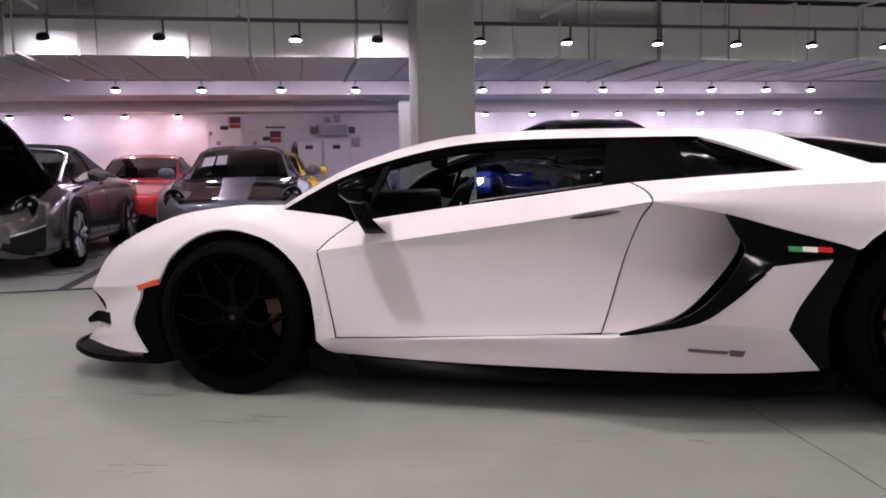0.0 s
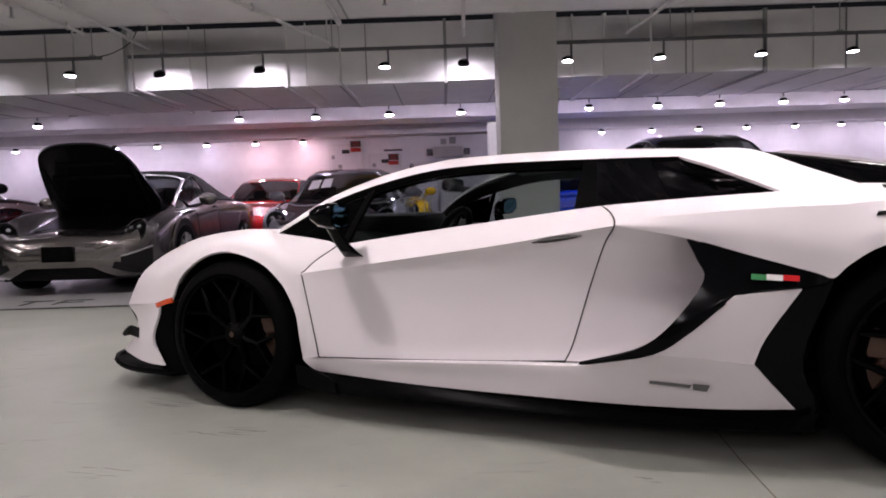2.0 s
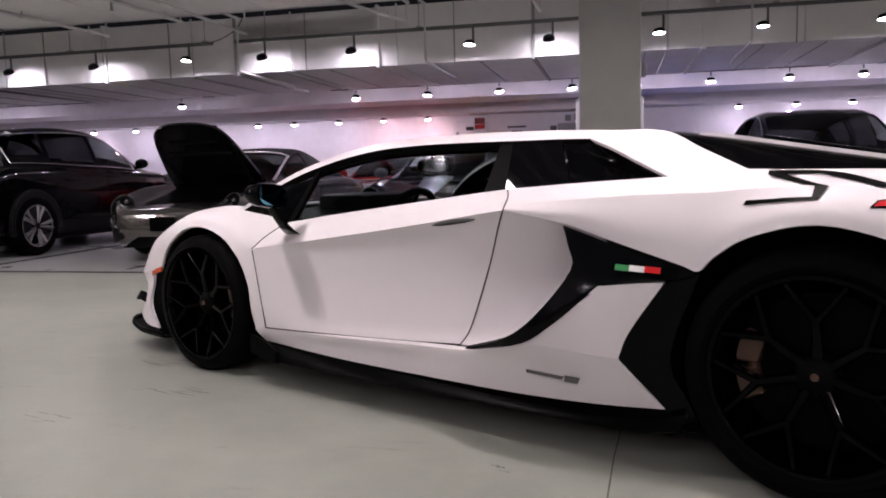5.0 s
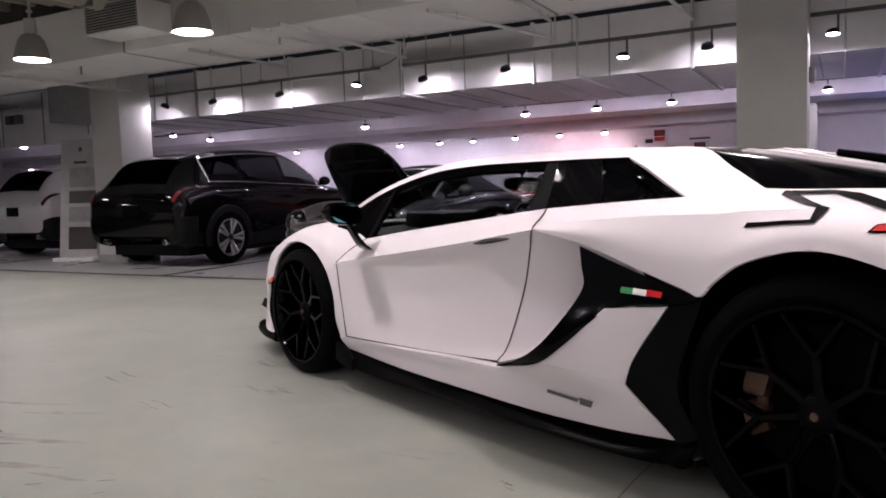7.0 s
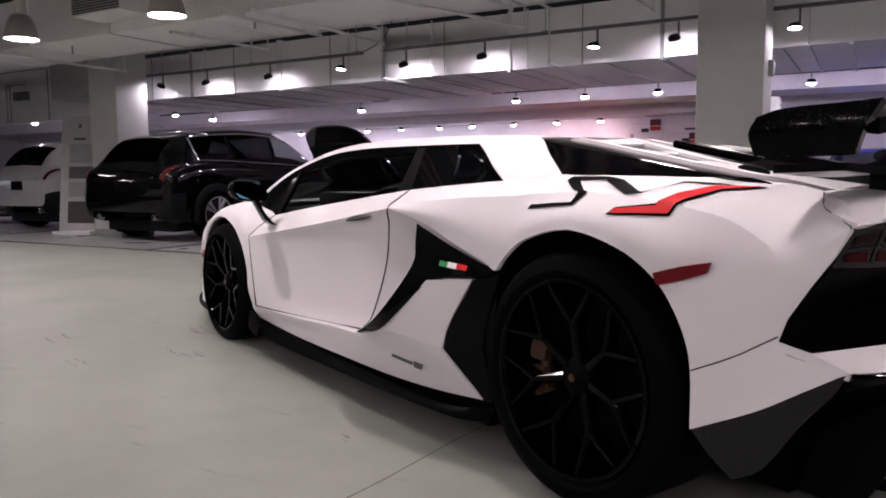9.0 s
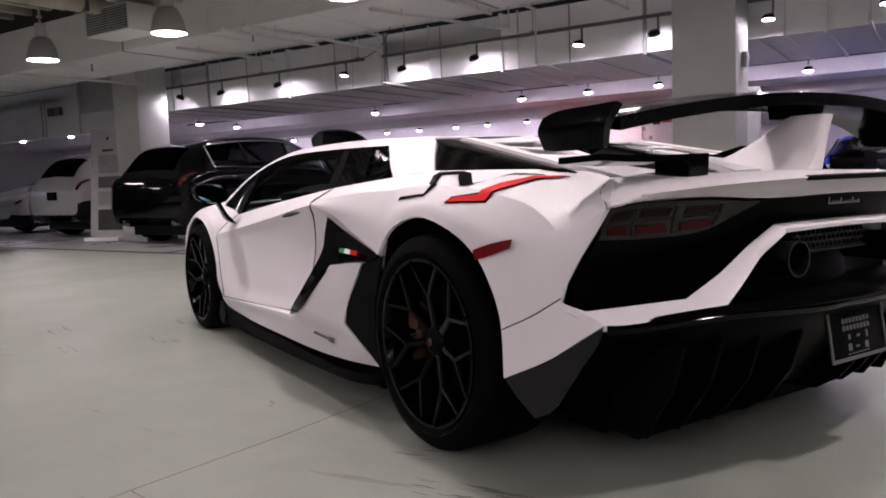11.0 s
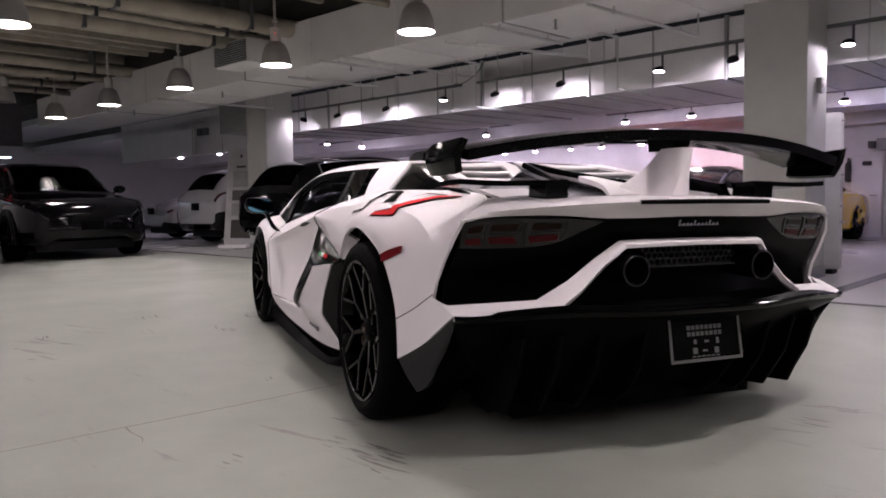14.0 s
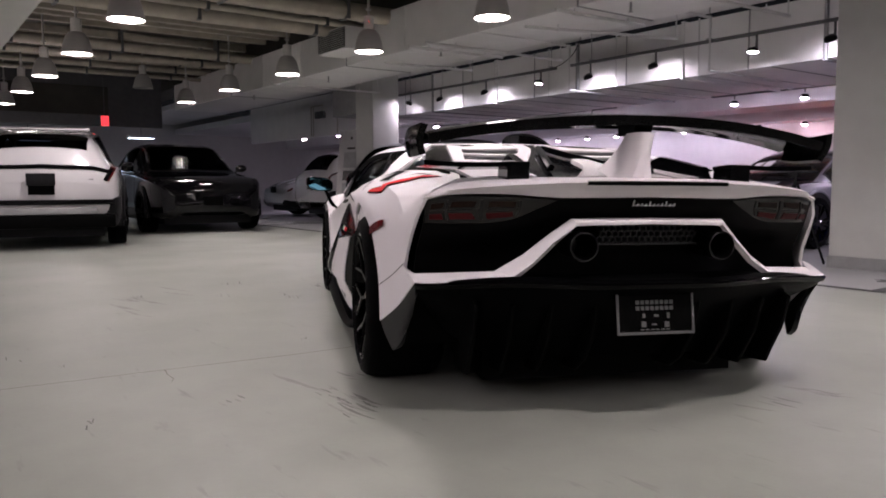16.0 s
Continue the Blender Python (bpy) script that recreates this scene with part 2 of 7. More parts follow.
def spline(p, t):
    """Catmull-Rom through the points p, t from 0 to len(p) - 1."""
    i = min(int(t), len(p) - 2)
    f = t - i
    p1, p2 = p[i], p[i + 1]
    p0 = p[i - 1] if i else p1 * 2 - p2
    p3 = p[i + 2] if i + 2 < len(p) else p2 * 2 - p1
    return 0.5 * (2 * p1 + (p2 - p0) * f + (2 * p0 - 5 * p1 + 4 * p2 - p3) * f * f + (3 * p1 - p0 - 3 * p2 + p3) * f ** 3)


def sheet(bm, rows, nu=4, nv=4, thick=0.012, side=1, crease=()):
    """A smooth panel through rows of control points (x, out, z), with thickness; side mirrors it, crease names rows that stay sharp."""
    rows = [[Vector((x, -s * side, z)) for x, s, z in row] for row in rows]
    n = (len(rows[0]) - 1) * nu
    fine = [[spline(row, k / nu) for k in range(n + 1)] for row in rows]
    m = (len(rows) - 1) * nv
    cuts = [0, *crease, len(rows) - 1]

    def down(k, f):
        for a, b in zip(cuts, cuts[1:]):
            if f <= b:
                return spline([r[k] for r in fine[a:b + 1]], f - a)

    grid = [[down(k, j / nv) for k in range(n + 1)] for j in range(m + 1)]
    # normals, to give the panel its inner face
    nor = []
    for j in range(m + 1):
        line = []
        for k in range(n + 1):
            du = grid[j][min(k + 1, n)] - grid[j][max(k - 1, 0)]
            dv = grid[min(j + 1, m)][k] - grid[max(j - 1, 0)][k]
            w = du.cross(dv)
            line.append(w.normalized() if w.length > 1e-9 else Vector((0, 0, 1)))
        nor.append(line)
    mid = grid[m // 2][n // 2]
    inner = Vector((mid.x * 0.6, 0, 0.55))
    sgn = 1 if nor[m // 2][n // 2].dot(mid - inner) > 0 else -1
    a = [[bm.verts.new(p) for p in row] for row in grid]
    b = [[bm.verts.new(grid[j][k] - nor[j][k] * sgn * thick) for k in range(n + 1)] for j in range(m + 1)]
    for j in range(m):
        for k in range(n):
            bm.faces.new((a[j][k], a[j][k + 1], a[j + 1][k + 1], a[j + 1][k]))
            bm.faces.new((b[j][k], b[j + 1][k], b[j + 1][k + 1], b[j][k + 1]))
    for k in range(n):
        bm.faces.new((a[0][k], b[0][k], b[0][k + 1], a[0][k + 1]))
        bm.faces.new((a[m][k], a[m][k + 1], b[m][k + 1], b[m][k]))
    for j in range(m):
        bm.faces.new((a[j][0], a[j + 1][0], b[j + 1][0], b[j][0]))
        bm.faces.new((a[j][n], b[j][n], b[j + 1][n], a[j + 1][n]))
    return a


# ---- the garage: u runs along the lamp rows, v away from the open floor ----
TURN = 24.0
HALL = pose(0, 0, 0, 0, 0, TURN)


def hall(u, v, z=0.0, rz=0.0):
    return HALL @ pose(u, v, z, 0, 0, rz)


def structure(name, bm, material, label, category, smooth=0.0):
    ob = part(name, bm, material, None, "", smooth)
    ob.matrix_world = HALL
    return tagged(ob, label, category, "", "structure")


def slab(name, u0, u1, v0, v1, z0, z1, material, label, category, bevel=0.0):
    bm = bmesh.new()
    box(bm, u0, u1, v0, v1, z0, z1, bevel)
    return structure(name, bm, material, label, category)


U0, U1, V0, V1 = -24.0, 13.0, -11.2, 12.7
slab("floor", U0, U1, V0, V1, -0.15, 0.0, FLOOR, "pale grey-green epoxy garage floor with scuffs and tyre marks", "floor")
slab("floor_bays", U0, U1, 3.1, V1, 0.0005, 0.003, TILE, "lighter grey smooth floor of the parking bays", "floor")
slab("wall_north", U0, U1, V1, V1 + 0.2, 0, 3.4, WALLW, "white painted wall washed by purple-white downlights", "wall")
slab("wall_south", U0, U1, V0 - 0.2, V0, 0, 3.4, WALLW, "plain white painted garage wall", "wall")
slab("wall_west", U0 - 0.2, U0, V0, V1, 0, 3.4, COLM, "dim grey end wall of the garage", "wall")
slab("wall_east", U1, U1 + 0.2, V0, V1, 0, 3.4, WALLW, "plain white end wall of the garage", "wall")
slab("ceiling", U0, U1, -2.05, 2.45, 3.45, 3.6, DARKC, "dark unfinished slab over the open floor", "ceiling")
slab("ceiling_bays", U0, U1, 3.45, 5.3, 2.96, 3.1, CEILW, "white painted ceiling between beam and duct", "ceiling")
slab("ceiling_rear", U0, U1, 5.3, V1, 2.62, 2.8, CEILW, "white painted low ceiling over the bays", "ceiling")

# long boxed beam at the edge of the open floor
slab("beam", -14.2, U1, 2.33, 3.44, 2.55, 3.12, DUCTW, "long white boxed beam along the open floor", "beam", 0.01)
# white like the first beam; the grey column paint stands in for its dimness
slab("beam_opposite", U0, U1, -2.75, -1.88, 2.55, 3.45, COLM, "long white boxed beam on the other side of the open floor, its dimness put into grey paint", "beam", 0.01)
# out of view; added in white to bounce soft light onto the car's flank
slab("ceiling_opposite", U0, U1, V0, -2.76, 2.96, 3.1, CEILW, "unseen white ceiling added beyond the opposite beam to bounce light", "ceiling")
slab("beam_upstand", U0, U1, 2.45, 3.12, 3.1205, 3.5, DARKC, "dark upstand between beam and slab", "beam")

# wide white duct in lengths, with flanges at the joints and seams below
duct = None
u, k = -9.88, 0
while u < 11.0:
    bm = bmesh.new()
    lift = (0.0, 0.02, 0.008)[k % 3]
    box(bm, u + 0.005, u + 1.855, 5.3 - lift, 7.55 + lift, 2.215 - lift * 0.5, 2.9, 0.006)
    sec = part("duct_length", bm, DUCTW, duct, "", 0)
    if duct is None:
        duct = sec
        duct.name = "duct_wide"
        duct.matrix_world = HALL
        tagged(duct, "wide white air duct with flanged joints under the ceiling", "duct", "", "structure")
    bm = bmesh.new()
    box(bm, u - 0.018, u + 0.018, 5.255, 7.60, 2.185, 2.92)
    part("flange", bm, GREYM if k % 2 else DUCTW, duct, "", 0)
    bm = bmesh.new()
    for q in (0.62, 1.24):
        box(bm, u + q - 0.006, u + q + 0.006, 5.272, 7.58, 2.190, 2.198)
    box(bm, u + 0.93, u + 0.945, 5.262, 5.272, 2.2, 2.9)
    part("seam_bead", bm, GREYM, duct, "", 0)
    u += 1.86
    k += 1

slab("duct_end_panel", -17.0, -9.95, 5.30, 5.42, 1.98, 2.95, DUCTW, "white downstand panel with conduits at the duct's end", "panel")
for u, z0, z1 in ((-10.6, 2.1, 2.9), (-11.8, 2.0, 2.9), (-13.0, 2.0, 2.7), (-13.12, 2.0, 2.7)):
    bm = bmesh.new()
    tube(bm, [(u, 5.27, z0), (u, 5.27, z1), (u + 0.5, 5.27, z1)], 0.014, 6)
    structure("conduit", bm, PIPE, "thin conduit on the white downstand panel", "conduit", 40)
for u in (-12.75, -12.5):
    bm = bmesh.new()
    box(bm, u - 0.09, u + 0.09, 5.22, 5.298, 2.40, 2.56, 0.01)
    structure("valve_box", bm, RAILM, "small dark valve box on the white panel", "box")

# soffits nearer the wall
bm = bmesh.new()
box(bm, U0, U1, 9.55, 10.6, 2.2, 2.62)
soff = structure("soffit", bm, CEILW, "white soffit over the bays", "soffit")
for i in range(20):
    bm = bmesh.new()
    box(bm, -20 + i * 1.6, -19.95 + i * 1.6, 7.7, 9.5, 2.52, 2.6)
    part("ceiling_rib", bm, CEILW, soff, "", 0)
slab("soffit_wall", U0, U1, 12.05, V1, 2.12, 2.62, CEILW, "white soffit along the rear wall", "soffit")


def column(u, v, w, d, top):
    bm = bmesh.new()
    box(bm, u, u + w, v, v + d, 0.12, top, 0.012)
    ob = structure("column", bm, COLM, "square grey-white painted concrete column", "column")
    b2 = bmesh.new()
    box(b2, u - 0.012, u + w + 0.012, v - 0.012, v + d + 0.012, 0.0, 0.12, 0.004)
    part("baseboard", b2, GREYM, ob)


column(-0.03, 4.42, 0.62, 0.58, 2.96)
column(-9.25, 4.30, 0.64, 0.58, 2.96)
column(9.3, 4.62, 0.6, 0.58, 2.96)

# floor tape
bm = bmesh.new()
box(bm, -14.0, 9.0, 3.0, 3.055, 0.0035, 0.0065)
structure("tape_line", bm, TAPE, "thin black tape line along the bays on the floor", "floor line")
for u, w, v1 in ((1.06, 0.13, 8.0), (-3.25, 0.10, 8.5), (-6.5, 0.10, 8.5), (-11.0, 0.1, 8.5), (4.6, 0.1, 8.0)):
    bm = bmesh.new()
    box(bm, u - w / 2, u + w / 2, 3.06, v1, 0.0035, 0.0065)
    structure("tape_line", bm, TAPE, "black tape line across the floor between bays", "floor line")


# ---- lamps ----
def disc(bm, r, z, n=20):
    vs = [bm.verts.new((r * math.cos(k * 2 * math.pi / n), r * math.sin(k * 2 * math.pi / n), z)) for k in range(n)]
    bm.faces.new(vs[::-1])


def pendant(m, glow, lens, label):
    t = thing("pendant_lamp", m, label, "lamp", "pendant lamps")
    bm = bmesh.new()
    lathe(bm, [(0.062, 0.270), (0.095, 0.255), (0.130, 0.205), (0.158, 0.12), (0.174, 0.04), (0.183, 0.0), (0.176, 0.0), (0.152, 0.12), (0.115, 0.20), (0.06, 0.24)], 32)
    part("shade", bm, SHADEM, t)
    bm = bmesh.new()
    lathe(bm, [(0.0, 0.43), (0.058, 0.43), (0.063, 0.42), (0.063, 0.275), (0.055, 0.262)], 18)
    part("ballast_box", bm, BALLAST, t, "pale metal ballast can")
    bm = bmesh.new()
    tube(bm, [(0, 0, 0.42), (0, 0, 1.0)], 0.016, 6)
    lathe(bm, [(0.0, 0.52), (0.035, 0.52), (0.035, 0.50), (0.0, 0.50)], 10)
    part("stem", bm, SHADEM, t)
    bm = bmesh.new()
    disc(bm, 0.173, 0.014, 28)
    part("diffuser", bm, lens, t, "white diffuser")
    bm = bmesh.new()
    disc(bm, 0.085, 0.11, 20)
    part("burner", bm, glow, t, "white burner")
    return t


first = pendant(hall(-4.40, 1.73, 2.46), GLOW_P, LENS_P, "bell-shaped grey metal pendant lamp, lit, over the open floor")
for i in range(1, 4):
    copy_thing(first, hall(-4.40 - 2.35 * i, 1.73, 2.46))
pendant(hall(-11.6, 0.95, 2.70), BALLAST, GLASS, "bell-shaped grey metal pendant lamp, unlit, hung close to the ceiling")
for u in (-2.05, 0.30, 2.65, 5.0, 7.35):
    copy_thing(first, hall(u, 1.73, 2.46))
for i in range(-6, 6):
    copy_thing(first, hall(-1.81 + 2.39 * i, -1.15, 2.46))
bm = bmesh.new()
lathe(bm, [(0.0, 0.006), (0.004, 0.004), (0.006, 0.0), (0.006, -0.004)], 8, "z", (0, 0, 0))
for v in bm.verts:
    v.co = pose(0.053, -0.035, 0.36, 0, 90, -33) @ v.co
part("indicator", bm, LEDR, first, "tiny glowing red indicator")


def spot(m, tilt, glow, name="track_spotlight", drop=0.14):
    t = thing(name, m, "small round black spotlight on a stem below a track, lit", "spotlight", "track spotlights")
    bm = bmesh.new()
    tube(bm, [(0.045, 0, 0.03), (0.045, 0, drop + 0.06)], 0.013, 6)
    box(bm, -0.010, 0.056, -0.012, 0.012, 0.028, 0.052)
    part("stem", bm, RAILM, t)
    turn = pose(0, 0, 0, tilt, 0, 0)
    bm = bmesh.new()
    lathe(bm, [(0.0, 0.042), (0.030, 0.042), (0.052, 0.034), (0.064, 0.016), (0.066, -0.012), (0.061, -0.014), (0.060, -0.004)], 20)
    for v in bm.verts:
        v.co = turn @ v.co
    part("head", bm, BLACKM, t)
    bm = bmesh.new()
    lathe(bm, [(0.0, -0.009), (0.03, -0.008), (0.05, -0.006), (0.060, -0.004)], 16)
    for v in bm.verts:
        v.co = turn @ v.co
    part("lens", bm, glow, t, "glowing lens")
    return t


flat_head = spot(hall(-4.82, 4.98, 2.37), -10, GLOW_S)
tilt_head = spot(hall(-3.81, 4.98, 2.345), 30, GLOW_S)
for u in (-1.27, 0.79):
    copy_thing(flat_head, hall(u, 4.98, 2.35))
dim_head = spot(hall(1.83, 4.98, 2.35), -10, GLOW_S2)
for u in (2.97, 4.0, 5.04, 6.1, 7.2, 8.3):
    copy_thing(dim_head, hall(u, 4.98, 2.35))
for u in (-2.68, -0.38, -6.13, -7.40):
    copy_thing(tilt_head, hall(u, 4.98, 2.355))
copy_thing(tilt_head, hall(-8.40, 4.98, 2.37, 90))


def rail(u0, u1, v, z):
    bm = bmesh.new()
    box(bm, u0, u1, v - 0.02, v + 0.02, z - 0.018, z + 0.018)
    r = part("lamp_track", bm, RAILM, None, "", 0)
    r.matrix_world = HALL
    tagged(r, "dark metal lamp track hung below the ceiling", "lamp track", "lamp tracks")
    u = u0 + 0.4
    while u < u1:
        b2 = bmesh.new()
        box(b2, u - 0.03, u + 0.03, v - 0.025, v + 0.025, z + 0.019, z + 0.035)
        tube(b2, [(u, v, z + 0.02), (u, v, 2.97 if v < 6 else 2.63)], 0.006, 6)
        part("hanger", b2, GREYM, r)
        u += 1.9


rail(-8.75, -4.45, 4.98, 2.55)
rail(-4.15, 9.5, 4.98, 2.55)
rail(-13.0, -6.6, 8.8, 2.36)
rail(-4.4, 9.5, 8.8, 2.36)


def downlight(m, glow):
    t = thing("downlight", m, "small round ceiling downlight on a short stem, lit", "downlight", "downlights")
    bm = bmesh.new()
    lathe(bm, [(0.03, 0.07), (0.055, 0.06), (0.069, 0.005), (0.066, 0.003), (0.062, 0.012)], 18)
    part("housing", bm, BLACKM, t)
    bm = bmesh.new()
    tube(bm, [(0, 0, 0.09), (0, 0, 0.24)], 0.011, 6)
    part("stem", bm, RAILM, t)
    bm = bmesh.new()
    lathe(bm, [(0.0, -0.022), (0.035, -0.017), (0.056, -0.006), (0.064, 0.006)], 16)
    part("lens", bm, glow, t, "glowing lens")
    return t


down = downlight(hall(-2.70, 8.8, 2.19), GLOW_D)
for u in (-3.95, -1.5, -0.33, 1.77, 2.89, 3.9, 4.94, 5.93, 7.0, 7.9, 0.68, -7.25, -11.3):
    copy_thing(down, hall(u, 8.8, 2.19))
for u, v in ((-11.0, 7.5), (-12.5, 6.5), (-15.5, 7.3), (-17.5, 7.2)):
    copy_thing(down, hall(u, v, 2.19))
# two unseen downlight rows, added behind the camera as soft fill on the car's flank
bay = downlight(hall(-6.4, -5.2, 2.72), GLOW_FILL)
for k, v in enumerate((-5.2, -7.6)):
    for i in range(1 - k, 9):
        copy_thing(bay, hall(-6.4 + 1.6 * i, v, 2.72))
pink = downlight(hall(-4.55, 12.27, 2.03), GLOW_K)
copy_thing(pink, hall(-3.56, 12.27, 2.03))
wash = downlight(hall(-6.62, 12.27, 2.03), GLOW_W)
for u in (-5.47, -7.35, -8.41, -9.4, -10.4, -11.5, -12.6, -13.7, -14.8, 2.65, 3.67, 4.64, 5.62, 6.62, 7.56, 8.52, 9.47, 10.5):
    copy_thing(wash, hall(u * 1.02, 12.27, 2.03))


# ---- the white supercar: nose towards -x, near flank towards -y; out is the distance from its middle ----
CAR = thing("sports_car", pose(0, -0.025, -0.0115, -0.7, 0, 0), "matt white wedge-shaped supercar with gloss black wing and wheels", "car")
SIDES = (1, -1)


def body(name, rows, material=None, nu=4, nv=4, thick=0.012, label="", both=True, crease=(), smooth=35):
    obs = []
    for side in SIDES if both else (1,):
        bm = bmesh.new()
        sheet(bm, rows, nu, nv, thick, side, crease)
        obs.append(part(name, bm, material or CARW, CAR, label, smooth))
    return obs[0]


def across(rows):
    """Rows given from the middle outwards are carried over to the other flank."""
    return [[(x, -s, z) for x, s, z in row[:0:-1]] + list(row) for row in rows]


def arch(cx, cz, r, deg, out):
    return (cx + r * math.cos(radians(deg)), out, cz + r * math.sin(radians(deg)))


# key points shared by neighbouring panels
NOSE, WIN_F, WIN_B = (-2.172, 0.736, 0.415), (-1.146, 0.827, 0.776), (-0.824, 0.854, 0.725)
DOOR_TF, DOOR_BF, DOOR_BR = (-0.955, 0.944, 0.612), (-0.887, 0.941, 0.259), (0.167, 0.919, 0.304)
SEAM_C, DOOR_TOP = (0.350, 0.911, 0.797), (0.273, 0.755, 0.866)
ROOF_G, TIP_E, PIL_H, PIL_I = (0.535, 0.612, 1.043), (0.888, 0.795, 0.903), (1.120, 0.756, 0.922), (0.781, 0.534, 1.062)
DECK_J, VANE_L, VANE_M, VANE_O = (1.670, 0.643, 0.909), (1.037, 0.955, 0.629), (0.586, 0.914, 0.755), (0.231, 0.951, 0.309)
SEAM_B, TAIL_C, ARCH_W, TAIL_W = (1.724, 0.928, 0.445), (1.898, 0.855, 0.546), (1.724, 0.924, 0.311), (2.049, 0.843, 0.504)
LAMP_O, SEAM_T, LAMP_I = (2.019, 0.804, 0.802), (1.870, 0.637, 0.881), (2.160, 0.328, 0.805)
FA = lambda deg, out=0.945: arch(-1.35, 0.33, 0.372, deg, out)
RA = lambda deg, r, out: arch(1.35, 0.36, r, deg, out)

body("front_fender", [
    [FA(157, 0.93), FA(135, 0.94), FA(110), FA(88), FA(62), FA(42), FA(32), FA(28), FA(24), FA(15), FA(0), (-0.983, 0.917, 0.242)],
    [(-1.90, 0.880, 0.445), (-1.79, 0.895, 0.60), (-1.58, 0.895, 0.705), (-1.36, 0.900, 0.755), (-1.17, 0.905, 0.728), (-1.05, 0.925, 0.665),
     (-0.975, 0.928, 0.635), (-0.966, 0.930, 0.615), (-0.965, 0.935, 0.59), (-0.965, 0.945, 0.52), (-0.945, 0.940, 0.39), (-0.935, 0.93, 0.25)],
    [NOSE, (-2.049, 0.725, 0.595), (-1.747, 0.725, 0.737), (-1.464, 0.725, 0.786), (-1.25, 0.765, 0.792), WIN_F, WIN_B,
     (-0.942, 0.936, 0.624), DOOR_TF, (-0.952, 0.944, 0.597), (-0.920, 0.944, 0.43), DOOR_BF],
], nu=4, nv=4)
body("bonnet", across([
    [(-2.40, 0, 0.455), (-2.33, 0.45, 0.44), NOSE],
    [(-2.20, 0, 0.56), (-2.13, 0.42, 0.575), (-2.049, 0.725, 0.595)],
    [(-1.80, 0, 0.665), (-1.77, 0.42, 0.695), (-1.747, 0.725, 0.737)],
    [(-1.50, 0, 0.725), (-1.48, 0.42, 0.75), (-1.464, 0.725, 0.786)],
    [(-1.30, 0, 0.765), (-1.27, 0.42, 0.78), (-1.25, 0.765, 0.792)],
    [(-1.20, 0, 0.795), (-1.18, 0.45, 0.80), WIN_F],
]), both=False)
# nose below the bonnet edge
body("front_bumper", across([
    [(-2.40, 0, 0.455), (-2.33, 0.45, 0.44), NOSE],
    [(-2.37, 0, 0.36), (-2.29, 0.45, 0.35), (-2.13, 0.735, 0.35)],
    [(-2.30, 0, 0.28), (-2.22, 0.45, 0.28), (-2.06, 0.76, 0.28)],
]), SATINB, both=False, nu=3, nv=2)
body("bumper_corner", [
    [(-2.172, 0.736, 0.413), (-2.05, 0.80, 0.422), (-1.90, 0.879, 0.446), (-1.785, 0.914, 0.463)],
    [(-2.080, 0.768, 0.345), (-2.00, 0.815, 0.358), (-1.89, 0.877, 0.385), (-1.800, 0.908, 0.400)],
    [(-2.095, 0.778, 0.270), (-2.00, 0.835, 0.264), (-1.90, 0.880, 0.270), (-1.855, 0.897, 0.275)],
    [(-2.20, 0.745, 0.175), (-2.03, 0.830, 0.160), (-1.90, 0.880, 0.155), (-1.790, 0.900, 0.155)],
], nu=4, nv=4)
body("intake_grille", [
    [(-1.80, 0.895, 0.43), (-1.72, 0.905, 0.46), (-1.64, 0.90, 0.48)],
    [(-1.87, 0.88, 0.26), (-1.74, 0.87, 0.26), (-1.62, 0.83, 0.26)],
    [(-1.81, 0.88, 0.12), (-1.72, 0.86, 0.11), (-1.62, 0.83, 0.11)],
], SATINB, nu=2, nv=2)
body("canard", [
    [(-2.165, 0.785, 0.280), (-2.10, 0.80, 0.318), (-2.03, 0.81, 0.312)],
    [(-2.155, 0.800, 0.268), (-2.08, 0.828, 0.278), (-2.01, 0.838, 0.268)],
], SATINB, nu=3, nv=2, thick=0.015)
body("front_splitter", across([
    [(-2.44, 0, 0.15), (-2.40, 0.40, 0.14), (-2.275, 0.735, 0.155), (-2.10, 0.83, 0.125), (-1.77, 0.90, 0.135)],
    [(-2.43, 0, 0.12), (-2.39, 0.40, 0.11), (-2.265, 0.735, 0.115), (-2.08, 0.83, 0.095), (-1.75, 0.90, 0.105)],
    [(-2.2, 0, 0.10), (-2.15, 0.38, 0.10), (-2.05, 0.68, 0.10), (-1.95, 0.74, 0.09), (-1.70, 0.80, 0.10)],
]), SATINB, both=False, nu=4, nv=2, thick=0.015)

WT = [WIN_F, (-0.91, 0.775, 0.902), (-0.671, 0.745, 0.979), (-0.437, 0.715, 1.027), (-0.207, 0.695, 1.044), (0.018, 0.675, 1.047), (0.239, 0.655, 1.046),
      (0.401, 0.636, 1.045), ROOF_G]
CROWN = lambda p: (p[0], p[1], p[2] - 0.36 * max(0.0, p[2] - 1.06))
RS = [CROWN(p) for p in [(-1.125, 0.800, 0.797), (-0.932, 0.715, 0.925), (-0.703, 0.635, 1.017), (-0.467, 0.575, 1.077), (-0.237, 0.525, 1.103), (0.0, 0.495, 1.112),
      (0.24, 0.480, 1.108), (0.42, 0.485, 1.098), (0.57, 0.500, 1.085)]]
body("roof_pillar", [WT, [((a[0] + b[0]) / 2, (a[1] + b[1]) / 2 + 0.012, (a[2] + b[2]) / 2 + 0.012) for a, b in zip(WT, RS)], RS], nu=4, nv=3)
